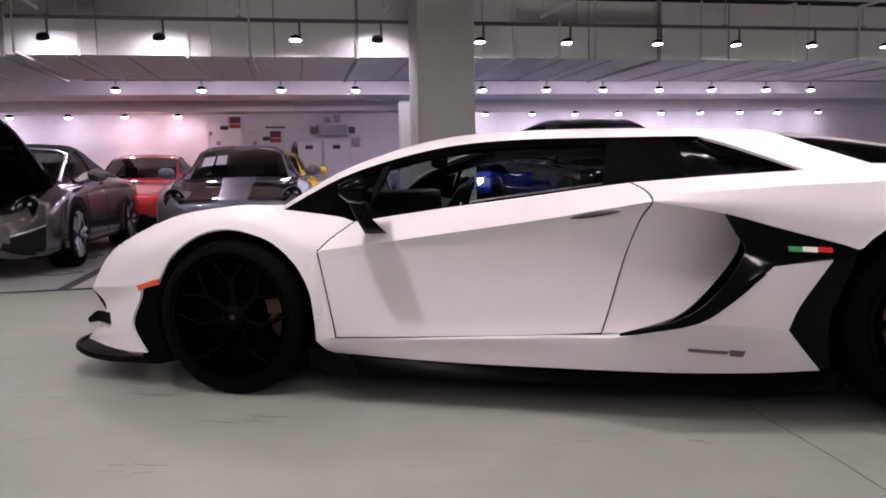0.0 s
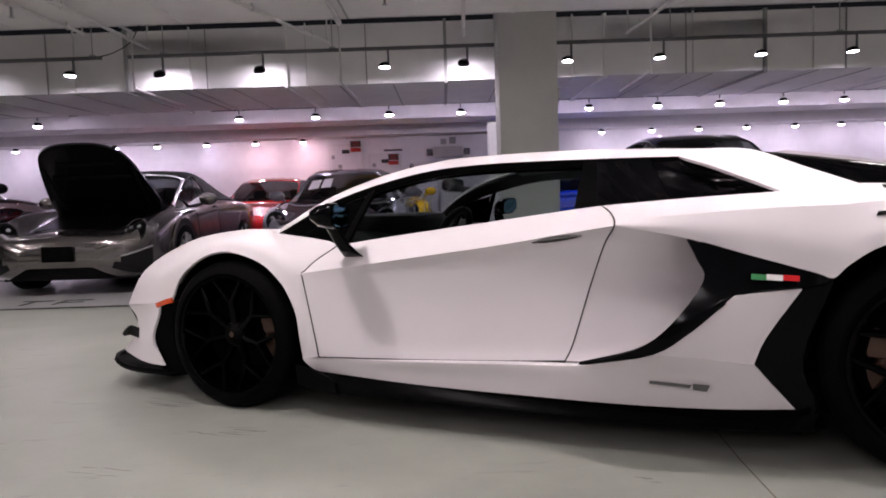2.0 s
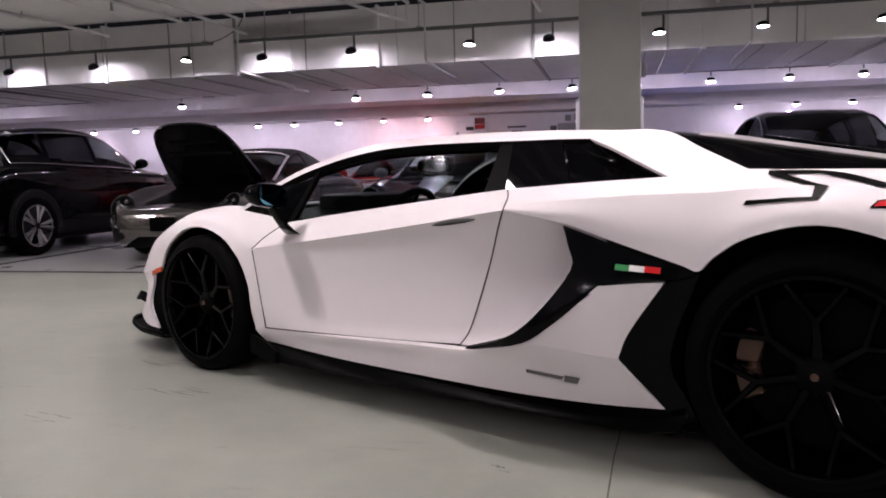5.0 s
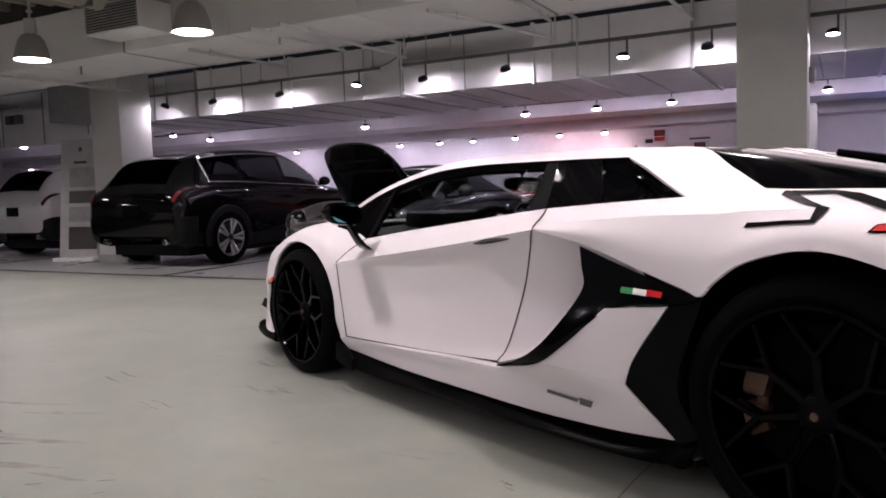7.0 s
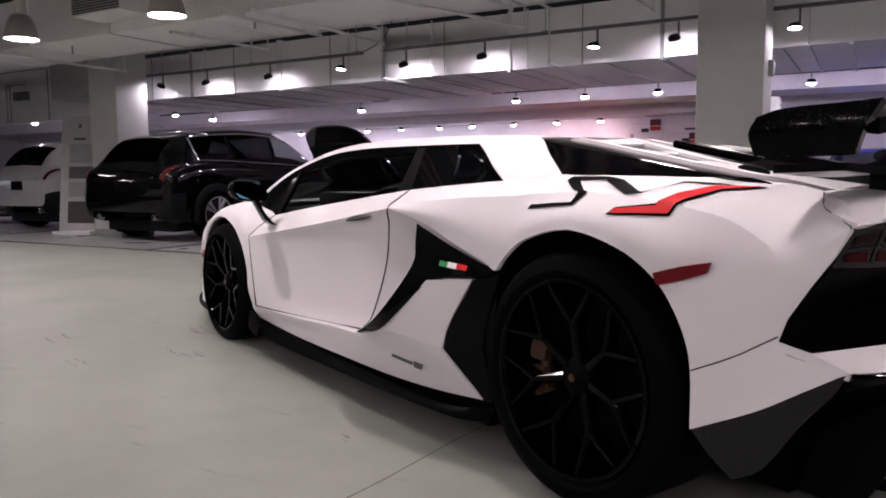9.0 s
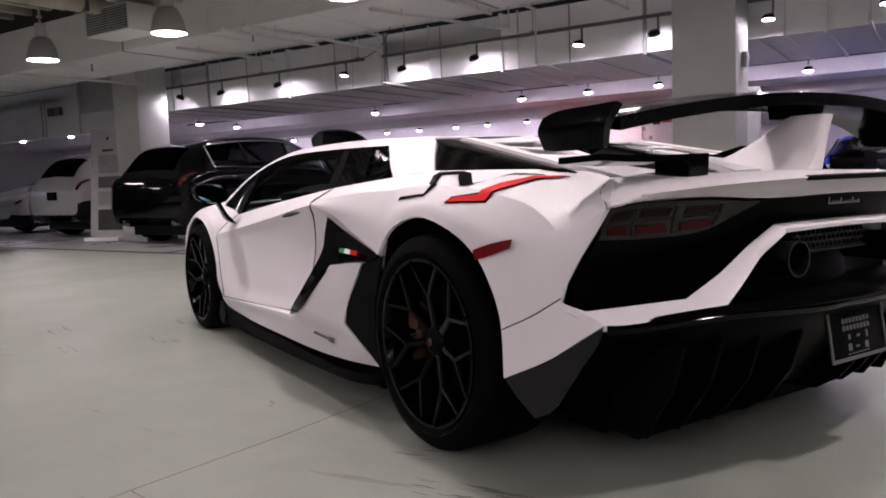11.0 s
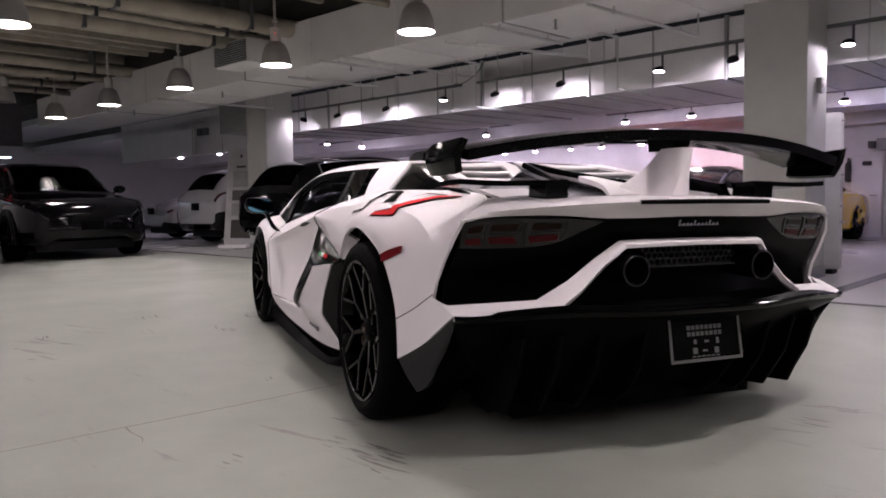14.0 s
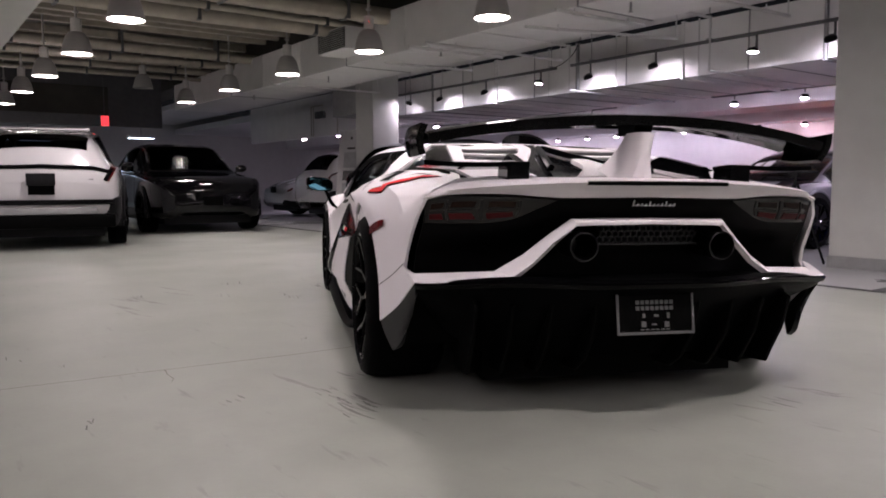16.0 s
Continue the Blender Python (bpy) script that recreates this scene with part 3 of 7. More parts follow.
body("roof", across([[CROWN(p) for p in row] for row in [
    [(-0.42, 0, 1.105), (-0.44, 0.32, 1.10), (-0.467, 0.575, 1.077)],
    [(-0.20, 0, 1.128), (-0.21, 0.30, 1.122), (-0.237, 0.525, 1.103)],
    [(0.02, 0, 1.136), (0.02, 0.28, 1.130), (0.0, 0.495, 1.112)],
    [(0.25, 0, 1.130), (0.25, 0.27, 1.124), (0.24, 0.480, 1.108)],
    [(0.43, 0, 1.115), (0.43, 0.27, 1.110), (0.42, 0.485, 1.098)],
    [(0.58, 0, 1.100), (0.58, 0.27, 1.096), (0.57, 0.500, 1.085)],
    [(0.74, 0, 1.078), (0.75, 0.27, 1.076), PIL_I],
]]), both=False)
body("windscreen", across([[CROWN(p) for p in row] for row in [
    [(-1.20, 0, 0.805), (-1.18, 0.45, 0.808), (-1.125, 0.800, 0.795)],
    [(-0.98, 0, 0.905), (-0.97, 0.42, 0.895), (-0.932, 0.712, 0.923)],
    [(-0.75, 0, 1.00), (-0.74, 0.38, 0.995), (-0.703, 0.632, 1.015)],
    [(-0.42, 0, 1.103), (-0.44, 0.32, 1.097), (-0.467, 0.572, 1.075)],
]]), GLASS, both=False, thick=0.005, label="clear raked windscreen")
# buttress behind the side windows
body("rear_pillar", [
    [ROOF_G, (0.64, 0.668, 1.008), (0.76, 0.735, 0.958), TIP_E],
    [(0.5525, 0.568, 1.071), (0.73, 0.63, 1.018), (0.88, 0.70, 0.965), (1.0, 0.782, 0.912)],
    [CROWN((0.57, 0.500, 1.085)), PIL_I, (0.95, 0.645, 0.992), PIL_H],
], nu=4, nv=3)

DB = [DOOR_BF, (-0.50, 0.935, 0.272), (-0.15, 0.928, 0.286), (0.07, 0.922, 0.298), DOOR_BR]
DT = [WIN_B, (-0.50, 0.832, 0.770), (-0.10, 0.800, 0.820), (0.12, 0.772, 0.848), DOOR_TOP]
door_rows = [
    [(x, y - 0.006, z) for x, y, z in DB],
    [(-0.898, 0.943, 0.33), (-0.50, 0.912, 0.34), (-0.14, 0.897, 0.35), (0.09, 0.885, 0.36), (0.188, 0.880, 0.365)],
    [(-0.923, 0.945, 0.46), (-0.50, 0.903, 0.49), (-0.12, 0.885, 0.52), (0.15, 0.862, 0.55), (0.247, 0.852, 0.57)],
    [(-0.945, 0.945, 0.565), (-0.51, 0.918, 0.615), (-0.10, 0.905, 0.665), (0.19, 0.888, 0.705), (0.305, 0.876, 0.725)],
    [(-0.953, 0.945, 0.595), (-0.505, 0.930, 0.650), (-0.095, 0.922, 0.704), (0.195, 0.908, 0.749), (0.330, 0.897, 0.771)],
    [DOOR_TF, (-0.50, 0.940, 0.672), (-0.09, 0.934, 0.728), (0.20, 0.921, 0.774), SEAM_C],
    [(-0.905, 0.912, 0.662), (-0.50, 0.893, 0.718), (-0.09, 0.874, 0.772), (0.18, 0.852, 0.812), (0.325, 0.838, 0.838)],
    DT,
]
door = body("door", door_rows, nu=5, nv=4, crease=(5,), smooth=16)
# hollow flank behind the door, running into the intake
body("side_scoop", [
    [DOOR_BR, (0.20, 0.920, 0.307), (0.245, 0.930, 0.309)],
    [(0.188, 0.880, 0.365), (0.31, 0.862, 0.372), (0.47, 0.845, 0.380)],
    [(0.247, 0.852, 0.57), (0.44, 0.792, 0.575), (0.66, 0.700, 0.565)],
    [(0.305, 0.876, 0.725), (0.46, 0.838, 0.70), (0.67, 0.770, 0.68)],
    [SEAM_C, (0.47, 0.908, 0.777), (0.60, 0.905, 0.75)],
], nu=5, nv=5)
# dark duct mouth behind the scoop
body("intake_mouth", [
    [(0.42, 0.82, 0.33), (0.70, 0.80, 0.33), (0.95, 0.88, 0.25)],
    [(0.66, 0.66, 0.55), (0.80, 0.70, 0.55), (0.98, 0.90, 0.55)],
    [(0.70, 0.72, 0.72), (0.85, 0.78, 0.72), (1.03, 0.91, 0.66)],
], SATINB, nu=2, nv=2)
# black boomerang trim round the intake
body("intake_trim", [
    [(0.598, 0.945, 0.753), (0.632, 0.975, 0.690), (0.655, 1.003, 0.615), (0.550, 1.046, 0.468), (0.432, 1.046, 0.381), (0.234, 0.985, 0.309)],
    [(0.80, 0.950, 0.690), (0.80, 0.970, 0.640), (0.735, 1.006, 0.585), (0.600, 1.046, 0.457), (0.470, 1.046, 0.374), (0.256, 0.985, 0.310)],
    [(1.037, 0.952, 0.626), (0.99, 0.967, 0.605), (0.775, 1.006, 0.574), (0.622, 1.038, 0.453), (0.496, 1.038, 0.369), (0.280, 0.982, 0.312)],
], GLOSSB, nu=4, nv=3)
SB = [(-0.93, 0.905, 0.190), (-0.45, 0.925, 0.172), (0.0, 0.930, 0.166), (0.40, 0.935, 0.166), (0.70, 0.925, 0.174), (0.929, 0.911, 0.190)]
SM = [(-0.965, 0.918, 0.222), (-0.45, 0.935, 0.225), (0.0, 0.940, 0.232), (0.42, 0.965, 0.26), (0.66, 0.965, 0.28), (0.868, 0.950, 0.265)]
ST = [(-0.983, 0.922, 0.245), (-0.45, 0.950, 0.268), (0.0, 0.955, 0.288), (0.25, 0.968, 0.303), (0.488, 1.030, 0.368), (0.808, 0.986, 0.347)]
SL = [(-0.975, 0.912, 0.250), (-0.45, 0.925, 0.274), (0.0, 0.922, 0.294), (0.25, 0.925, 0.306), (0.493, 0.970, 0.370), (0.808, 0.965, 0.352)]
body("sill", [SB, SM, ST, SL], nu=5, nv=3)
body("side_blade", [
    [(0.488, 1.034, 0.371), (0.65, 1.014, 0.362), (0.808, 0.988, 0.349)],
    [(0.605, 1.034, 0.447), (0.73, 1.015, 0.452), (0.845, 0.988, 0.438)],
    [(0.752, 1.012, 0.573), (0.85, 0.996, 0.583), (0.948, 0.975, 0.593)],
], nu=3, nv=3, thick=0.016)
body("side_skirt", [
    [(-1.00, 0.900, 0.200), (-0.80, 0.925, 0.180), (0.0, 0.945, 0.158), (0.75, 0.960, 0.150), (1.0, 0.915, 0.185)],
    [(-0.92, 0.935, 0.135), (-0.785, 0.965, 0.120), (0.0, 0.985, 0.120), (0.80, 0.985, 0.126), (0.98, 0.93, 0.135)],
    [(-0.92, 0.90, 0.115), (-0.785, 0.90, 0.105), (0.0, 0.90, 0.105), (0.80, 0.90, 0.110), (0.98, 0.90, 0.12)],
], CARBON, nu=5, nv=2)
body("skirt_winglet", [
    [(-1.02, 0.925, 0.215), (-0.90, 0.945, 0.20), (-0.80, 0.965, 0.165)],
    [(-1.00, 0.940, 0.135), (-0.90, 0.965, 0.125), (-0.78, 0.985, 0.120)],
], SATINB, nu=2, nv=2, thick=0.02)
body("arch_trim", [
    [(0.948, 0.970, 0.590), (0.808, 0.982, 0.349), (0.929, 0.908, 0.190), (1.0, 0.90, 0.13)],
    [(1.04, 0.940, 0.62), (0.95, 0.93, 0.36), (1.0, 0.88, 0.20), (1.03, 0.87, 0.12)],
], GLOSSB, nu=4, nv=2)

quarter = body("rear_quarter", [
    [SEAM_C, VANE_M, (0.80, 0.935, 0.695), (0.985, 0.949, 0.644), VANE_L, RA(131, 0.412, 0.958), RA(115, 0.412, 0.965), RA(90, 0.412, 0.970), RA(65, 0.412, 0.965), RA(48, 0.412, 0.948),
     RA(36, 0.405, 0.940), RA(24, 0.396, 0.933), SEAM_B, ARCH_W],
    [(0.351, 0.908, 0.803), (0.586, 0.914, 0.79), (0.81, 0.925, 0.775), (0.99, 0.938, 0.748), (1.045, 0.942, 0.742), (1.10, 0.946, 0.758), (1.19, 0.952, 0.790), (1.35, 0.955, 0.818),
     (1.53, 0.950, 0.790), (1.645, 0.942, 0.745), (1.725, 0.926, 0.69), (1.785, 0.910, 0.60), (1.785, 0.904, 0.478), (1.865, 0.883, 0.382)],
    [(0.345, 0.885, 0.815), (0.586, 0.892, 0.832), (0.82, 0.896, 0.848), (1.00, 0.899, 0.854), (1.065, 0.900, 0.856), (1.12, 0.900, 0.862), (1.21, 0.900, 0.868), (1.37, 0.900, 0.872),
     (1.54, 0.893, 0.858), (1.67, 0.880, 0.838), (1.80, 0.862, 0.80), (1.90, 0.858, 0.705), (1.842, 0.881, 0.512), (1.957, 0.864, 0.442)],
    [DOOR_TOP, (0.58, 0.762, 0.887), TIP_E, (1.03, 0.772, 0.915), PIL_H, (1.165, 0.753, 0.921), (1.237, 0.745, 0.919), (1.40, 0.720, 0.917), (1.55, 0.690, 0.913), DECK_J,
     SEAM_T, LAMP_O, TAIL_C, TAIL_W],
], nu=4, nv=4, crease=(2,), smooth=20)
body("tail_deck", across([
    [(1.95, 0, 0.888), (1.94, 0.25, 0.886), (1.91, 0.45, 0.885), (1.885, 0.60, 0.882), (1.875, 0.637, 0.880)],
    [(2.235, 0, 0.878), (2.225, 0.30, 0.873), (2.17, 0.52, 0.862), (2.08, 0.70, 0.845), (1.96, 0.765, 0.835)],
    [(2.225, 0, 0.845), (2.21, 0.30, 0.842), (2.15, 0.52, 0.838), (2.09, 0.70, 0.828), (2.03, 0.797, 0.812)],
    [(2.195, 0, 0.815), (2.175, 0.33, 0.811), (2.12, 0.52, 0.822), (2.07, 0.70, 0.819), (2.022, 0.802, 0.803)],
]), both=False, nu=4, nv=3)

# rear face
body("rear_fascia", across([
    [(2.185, 0, 0.812), (2.155, 0.328, 0.806), (2.10, 0.52, 0.815), (2.01, 0.797, 0.800)],
    [(2.16, 0, 0.742), (2.13, 0.31, 0.742), (2.05, 0.52, 0.70), (1.97, 0.80, 0.70)],
    [(2.08, 0, 0.65), (2.02, 0.31, 0.62), (1.93, 0.52, 0.60), (1.90, 0.81, 0.60)],
    [(2.08, 0, 0.52), (2.02, 0.31, 0.52), (1.93, 0.52, 0.50), (1.90, 0.82, 0.50)],
]), SATINB, both=False, nu=4, nv=3)
body("rear_frame", across([
    [(2.175, 0, 0.741), (2.161, 0.296, 0.737), (2.13, 0.371, 0.678), (2.10, 0.456, 0.604), (2.068, 0.553, 0.542), (1.99, 0.74, 0.530), (1.955, 0.829, 0.525), TAIL_C],
    [(2.205, 0, 0.733), (2.19, 0.291, 0.728), (2.155, 0.366, 0.664), (2.145, 0.446, 0.590), (2.13, 0.53, 0.540), (2.08, 0.70, 0.520), (2.03, 0.80, 0.512), (1.96, 0.852, 0.533)],
    [(2.20, 0, 0.720), (2.195, 0.287, 0.713), (2.168, 0.360, 0.654), (2.162, 0.437, 0.579), (2.165, 0.515, 0.527), (2.12, 0.68, 0.508), (2.08, 0.79, 0.503), TAIL_W],
]), both=False, nu=1, nv=3, thick=0.02, smooth=18)
body("tail_lamp", [
    [(2.012, 0.800, 0.797), (2.06, 0.70, 0.812), (2.115, 0.52, 0.812), (2.155, 0.345, 0.803)],
    [(1.995, 0.795, 0.755), (2.05, 0.70, 0.765), (2.105, 0.50, 0.770), (2.150, 0.36, 0.795)],
    [(1.975, 0.800, 0.715), (2.03, 0.70, 0.715), (2.085, 0.52, 0.725), (2.130, 0.40, 0.775)],
], LAMPB, nu=4, nv=3, label="smoked tail lamp lens")
LENS = [[(2.012, 0.800, 0.797), (2.06, 0.70, 0.812), (2.115, 0.52, 0.812), (2.155, 0.345, 0.803)],
        [(1.995, 0.795, 0.755), (2.05, 0.70, 0.765), (2.105, 0.50, 0.770), (2.150, 0.36, 0.795)],
        [(1.975, 0.800, 0.715), (2.03, 0.70, 0.715), (2.085, 0.52, 0.725), (2.130, 0.40, 0.775)]]


def on_lens(f, g):
    """Point on the tail lamp, f from its outer end inwards, g from top to bottom."""
    p = spline([spline([Vector(q) for q in row], f * 3) for row in LENS], g * 2)
    return (p.x + 0.004, p.y, p.z)


for k in range(3):
    f = 0.05 + k * 0.235
    for mt, q in ((AMBERD, ((f + 0.03, 0.20), (f + 0.19, 0.20), (f + 0.17, 0.42), (f + 0.01, 0.42))), (REDDIM, ((f + 0.0, 0.64), (f + 0.16, 0.64), (f + 0.19, 0.86), (f + 0.02, 0.86))),
                  (LAMPGREY, ((f + 0.01, 0.49), (f + 0.19, 0.49), (f + 0.19, 0.53), (f + 0.01, 0.53))), (LAMPGREY, ((f + 0.215, 0.14), (f + 0.235, 0.14), (f + 0.215, 0.50), (f + 0.195, 0.50))),
                  (LAMPGREY, ((f + 0.195, 0.50), (f + 0.215, 0.50), (f + 0.235, 0.90), (f + 0.215, 0.90)))):
        body("lamp_segment", [[on_lens(*q[0]), on_lens(*q[1])], [on_lens(*q[3]), on_lens(*q[2])]], mt, nu=3, nv=2, thick=0.005)
body("diffuser", across([
    [(2.262, 0, 0.512), (2.255, 0.25, 0.512), (2.20, 0.515, 0.519), (2.085, 0.79, 0.499), (2.049, 0.838, 0.499)],
    [(2.24, 0, 0.475), (2.23, 0.25, 0.475), (2.17, 0.515, 0.478), (2.07, 0.77, 0.465), (2.02, 0.825, 0.455)],
    [(2.10, 0, 0.33), (2.09, 0.25, 0.33), (2.04, 0.50, 0.33), (1.94, 0.68, 0.36), (1.90, 0.76, 0.38)],
    [(1.98, 0, 0.19), (1.97, 0.25, 0.19), (1.93, 0.48, 0.19), (1.84, 0.60, 0.23), (1.80, 0.68, 0.28)],
]), CARBON, both=False, nu=4, nv=3, thick=0.03)
body("diffuser_shelf", across([
    [(2.06, 0, 0.524), (2.00, 0.31, 0.524), (1.92, 0.52, 0.512), (1.89, 0.82, 0.508)],
    [(2.262, 0, 0.508), (2.245, 0.31, 0.508), (2.195, 0.515, 0.514), (2.05, 0.835, 0.495)],
]), SATINB, both=False, nu=4, nv=2, thick=0.01)
body("diffuser_lip", across([
    [(2.268, 0, 0.518), (2.261, 0.25, 0.518), (2.206, 0.515, 0.524), (2.092, 0.79, 0.505), (2.055, 0.842, 0.503)],
    [(2.280, 0, 0.510), (2.272, 0.25, 0.510), (2.218, 0.515, 0.516), (2.102, 0.79, 0.497), (2.060, 0.845, 0.494)],
    [(2.268, 0, 0.494), (2.260, 0.25, 0.494), (2.205, 0.515, 0.500), (2.092, 0.79, 0.482), (2.050, 0.838, 0.478)],
]), RIMB, both=False, nu=4, nv=2, thick=0.012)
body("diffuser_corner", [
    [(1.728, 0.921, 0.309), (1.90, 0.872, 0.402), (2.047, 0.841, 0.500)],
    [(1.765, 0.908, 0.262), (1.90, 0.862, 0.34), (2.01, 0.832, 0.44)],
    [(1.815, 0.885, 0.208), (1.88, 0.865, 0.25), (1.95, 0.830, 0.37)],
], CORNER_SHEEN, nu=3, nv=3, thick=0.02)
for s in (0.20, 0.36, 0.50, 0.63):
    for side in SIDES:
        bm = bmesh.new()
        prism(bm, [(1.84, 0.13), (2.00, 0.145), (2.11 - s * 0.14, 0.20), (2.19 - s * 0.16, 0.30), (2.225 - s * 0.15, 0.43), (2.05, 0.46), (1.88, 0.28)], 0.014, pose(0, -s * side - 0.007, 0))
        bmesh.ops.bevel(bm, geom=bm.edges[:], offset=0.003, segments=1, affect="EDGES")
        part("diffuser_fin", bm, SATINB, CAR)
for side in SIDES:
    bm = bmesh.new()
    lathe(bm, [(0.028, -0.16), (0.045, -0.15), (0.050, 0.0), (0.053, 0.016), (0.047, 0.018), (0.042, 0.0), (0.034, -0.14)], 28, "x", (2.205, -0.268 * side, 0.640))
    part("exhaust_pipe", bm, EXHAUST, CAR, "round dark exhaust tip")
# honeycomb between the exhausts
bm = bmesh.new()
ring = [[bm.verts.new((d, q * math.cos(radians(60 * k + 30)), q * math.sin(radians(60 * k + 30)))) for k in range(6)] for q, d in ((0.0138, 0.0), (0.0112, 0.0), (0.0112, -0.015))]
for a, b in zip(ring, ring[1:]):
    for k in range(6):
        bm.faces.new((a[k], a[(k + 1) % 6], b[(k + 1) % 6], b[k]))
cell = None
for r in range(4):
    for c in range(17):
        y, z = -0.178 + c * 0.0238 + (0.0119 if r % 2 else 0), 0.660 + r * 0.0205
        if y > 0.195:
            continue
        if cell is None:
            ob = cell = part("grille_cell", bm, GRILLE, CAR, "", 0)
        else:
            ob = new("grille_cell", cell.data)
            ob.parent = CAR
        ob.location = (2.150, y, z)
bm = bmesh.new()
for y0, y1, z0, z1 in ((-0.20, 0.215, 0.735, 0.741), (-0.19, 0.205, 0.641, 0.647)):
    box(bm, 2.140, 2.155, y0, y1, z0, z1)
part("grille_frame", bm, GRILLE, CAR)

# script on the tail, plain slanted strokes
bm = bmesh.new()
for i in range(11):
    y = -0.076 + i * 0.0158
    h = (0.022, 0.010, 0.011, 0.010, 0.018, 0.010, 0.010, 0.012, 0.018, 0.010, 0.011)[i]
    vs = [bm.verts.new((2.190, y + d, z)) for d, z in ((0, 0.782), (0.0065, 0.782), (0.0115, 0.782 + h), (0.005, 0.782 + h))]
    bm.faces.new(vs)
box(bm, 2.188, 2.191, -0.074, 0.094, 0.784, 0.787)
part("maker_script", bm, SILVER, CAR, "bright metal script", 0)
body("brake_light", across([
    [(2.266, 0, 0.869), (2.258, 0.14, 0.8685), (2.247, 0.27, 0.867)],
    [(2.262, 0, 0.857), (2.254, 0.14, 0.8565), (2.243, 0.27, 0.856)],
]), SATINB, both=False, nu=3, nv=1, thick=0.012, label="slim dark high brake light")

# dealer plate
plate = bmesh.new()
box(plate, 2.235, 2.241, -0.150, 0.150, 0.325, 0.495, 0.004)
tilt = pose(2.235, 0, 0.40, 0, -9, 0) @ pose(-2.235, 0, -0.40)
for v in plate.verts:
    v.co = tilt @ v.co
PLATE = part("number_plate", plate, SATINB, CAR, "black dealer plate with grey print in a metal frame")
bm = bmesh.new()
for y0, y1, z0, z1 in ((-0.150, 0.150, 0.486, 0.495), (-0.150, 0.150, 0.325, 0.335), (-0.150, -0.142, 0.333, 0.488), (0.142, 0.150, 0.333, 0.488)):
    box(bm, 2.2415, 2.246, y0, y1, z0, z1, m=tilt)
part("plate_frame", bm, GREYTXT, PLATE)
bm = bmesh.new()
for y0, y1, z0, z1 in ((-0.075, 0.075, 0.433, 0.447), (-0.075, 0.075, 0.412, 0.426), (-0.05, -0.035, 0.385, 0.40), (-0.005, 0.02, 0.388, 0.396), (0.045, 0.06, 0.382, 0.402),
                       (-0.055, -0.03, 0.352, 0.372), (-0.015, 0.012, 0.358, 0.364), (0.035, 0.06, 0.35, 0.37), (-0.06, 0.06, 0.341, 0.345)):
    n = max(1, int((y1 - y0) / 0.018))
    for i in range(n):
        w = (y1 - y0) / n
        box(bm, 2.2415, 2.2425, y0 + i * w, y0 + (i + 0.72) * w, z0, z1, m=tilt)
part("plate_print", bm, GREYTXT, PLATE)

# dark engine cover with white louvres
cover = body("engine_cover", across([
    [(0.74, 0, 1.074), (0.75, 0.27, 1.070), (0.785, 0.505, 1.056), (0.79, 0.53, 1.050)],
    [(1.00, 0, 1.018), (1.00, 0.27, 1.014), (1.00, 0.545, 1.024), (1.10, 0.745, 0.915)],
    [(1.40, 0, 0.946), (1.40, 0.27, 0.943), (1.40, 0.600, 0.955), (1.42, 0.705, 0.905)],
    [(1.70, 0, 0.905), (1.70, 0.27, 0.902), (1.70, 0.635, 0.906), (1.70, 0.655, 0.897)],
    [(1.96, 0, 0.878), (1.95, 0.27, 0.874), (1.92, 0.46, 0.872), (1.88, 0.62, 0.868)],
]), GLOSSB, both=False, nu=4, nv=4)


from mathutils.bvhtree import BVHTree
cover_tree = BVHTree.FromPolygons([v.co.copy() for v in cover.data.vertices], [p.vertices[:] for p in cover.data.polygons])


def on_cover(x, s, lift):
    hit, n, i, d = cover_tree.ray_cast(Vector((x, -s, 1.6)), Vector((0, 0, -1)))
    if hit is None:
        hit = cover_tree.find_nearest(Vector((x, -s, 0.95)))[0]
    return (x, s, hit.z + lift)


def deck_in(x):
    return max(0.035, 0.035 + 0.30 * (x - 0.95) / 0.75)


def deck_out(x):
    return min(0.575, 0.46 + 0.16 * (x - 0.80))


def deck_at(x, f, lift):
    """Point of the deck, f from the middle valley (0) to its outer edge (1), swept back outwards."""
    xx = x + 0.10 * f
    a, b = deck_in(xx), deck_out(xx)
    return on_cover(xx, a + (b - a) * f, lift)


for x0, x1 in ((0.78, 0.89), (1.03, 1.10), (1.26, 1.46)):
    body("louvre", [[deck_at(x0 + (x1 - x0) * g, f, h) for f in (0.0, 0.33, 0.67, 1.0)] for g, h in ((0.0, 0.006), (0.5, 0.010), (1.0, 0.008))], nu=3, nv=2, thick=0.012)
for f0, f1 in ((0.0, 0.16), (0.84, 1.0)):
    body("deck_rail", [[deck_at(0.80 + 0.13 * k, f, 0.012) for k in range(6)] for f in (f0, (f0 + f1) / 2, f1)], nu=3, nv=2, thick=0.012)
for side in SIDES:
    bm = bmesh.new()
    tube(bm, [Vector((x, -sw * side, on_cover(x, sw, 0.022)[2])) for x, sw in ((0.98, 0.012), (1.2, 0.06), (1.45, 0.13), (1.66, 0.19))], 0.016, 6)
    part("deck_strut", bm, GLOSSB, CAR)
    bm = bmesh.new()
    prism(bm, [(1.50, 0.955), (1.62, 0.985), (1.90, 0.935), (1.93, 0.885), (1.55, 0.900)], 0.035, pose(0, -0.155 * side - 0.0175, 0, 0, 0, -7 * side))
    part("pylon_fairing", bm, GLOSSB, CAR)
PX = (1.50, 1.58, 1.67, 1.76, 1.88)
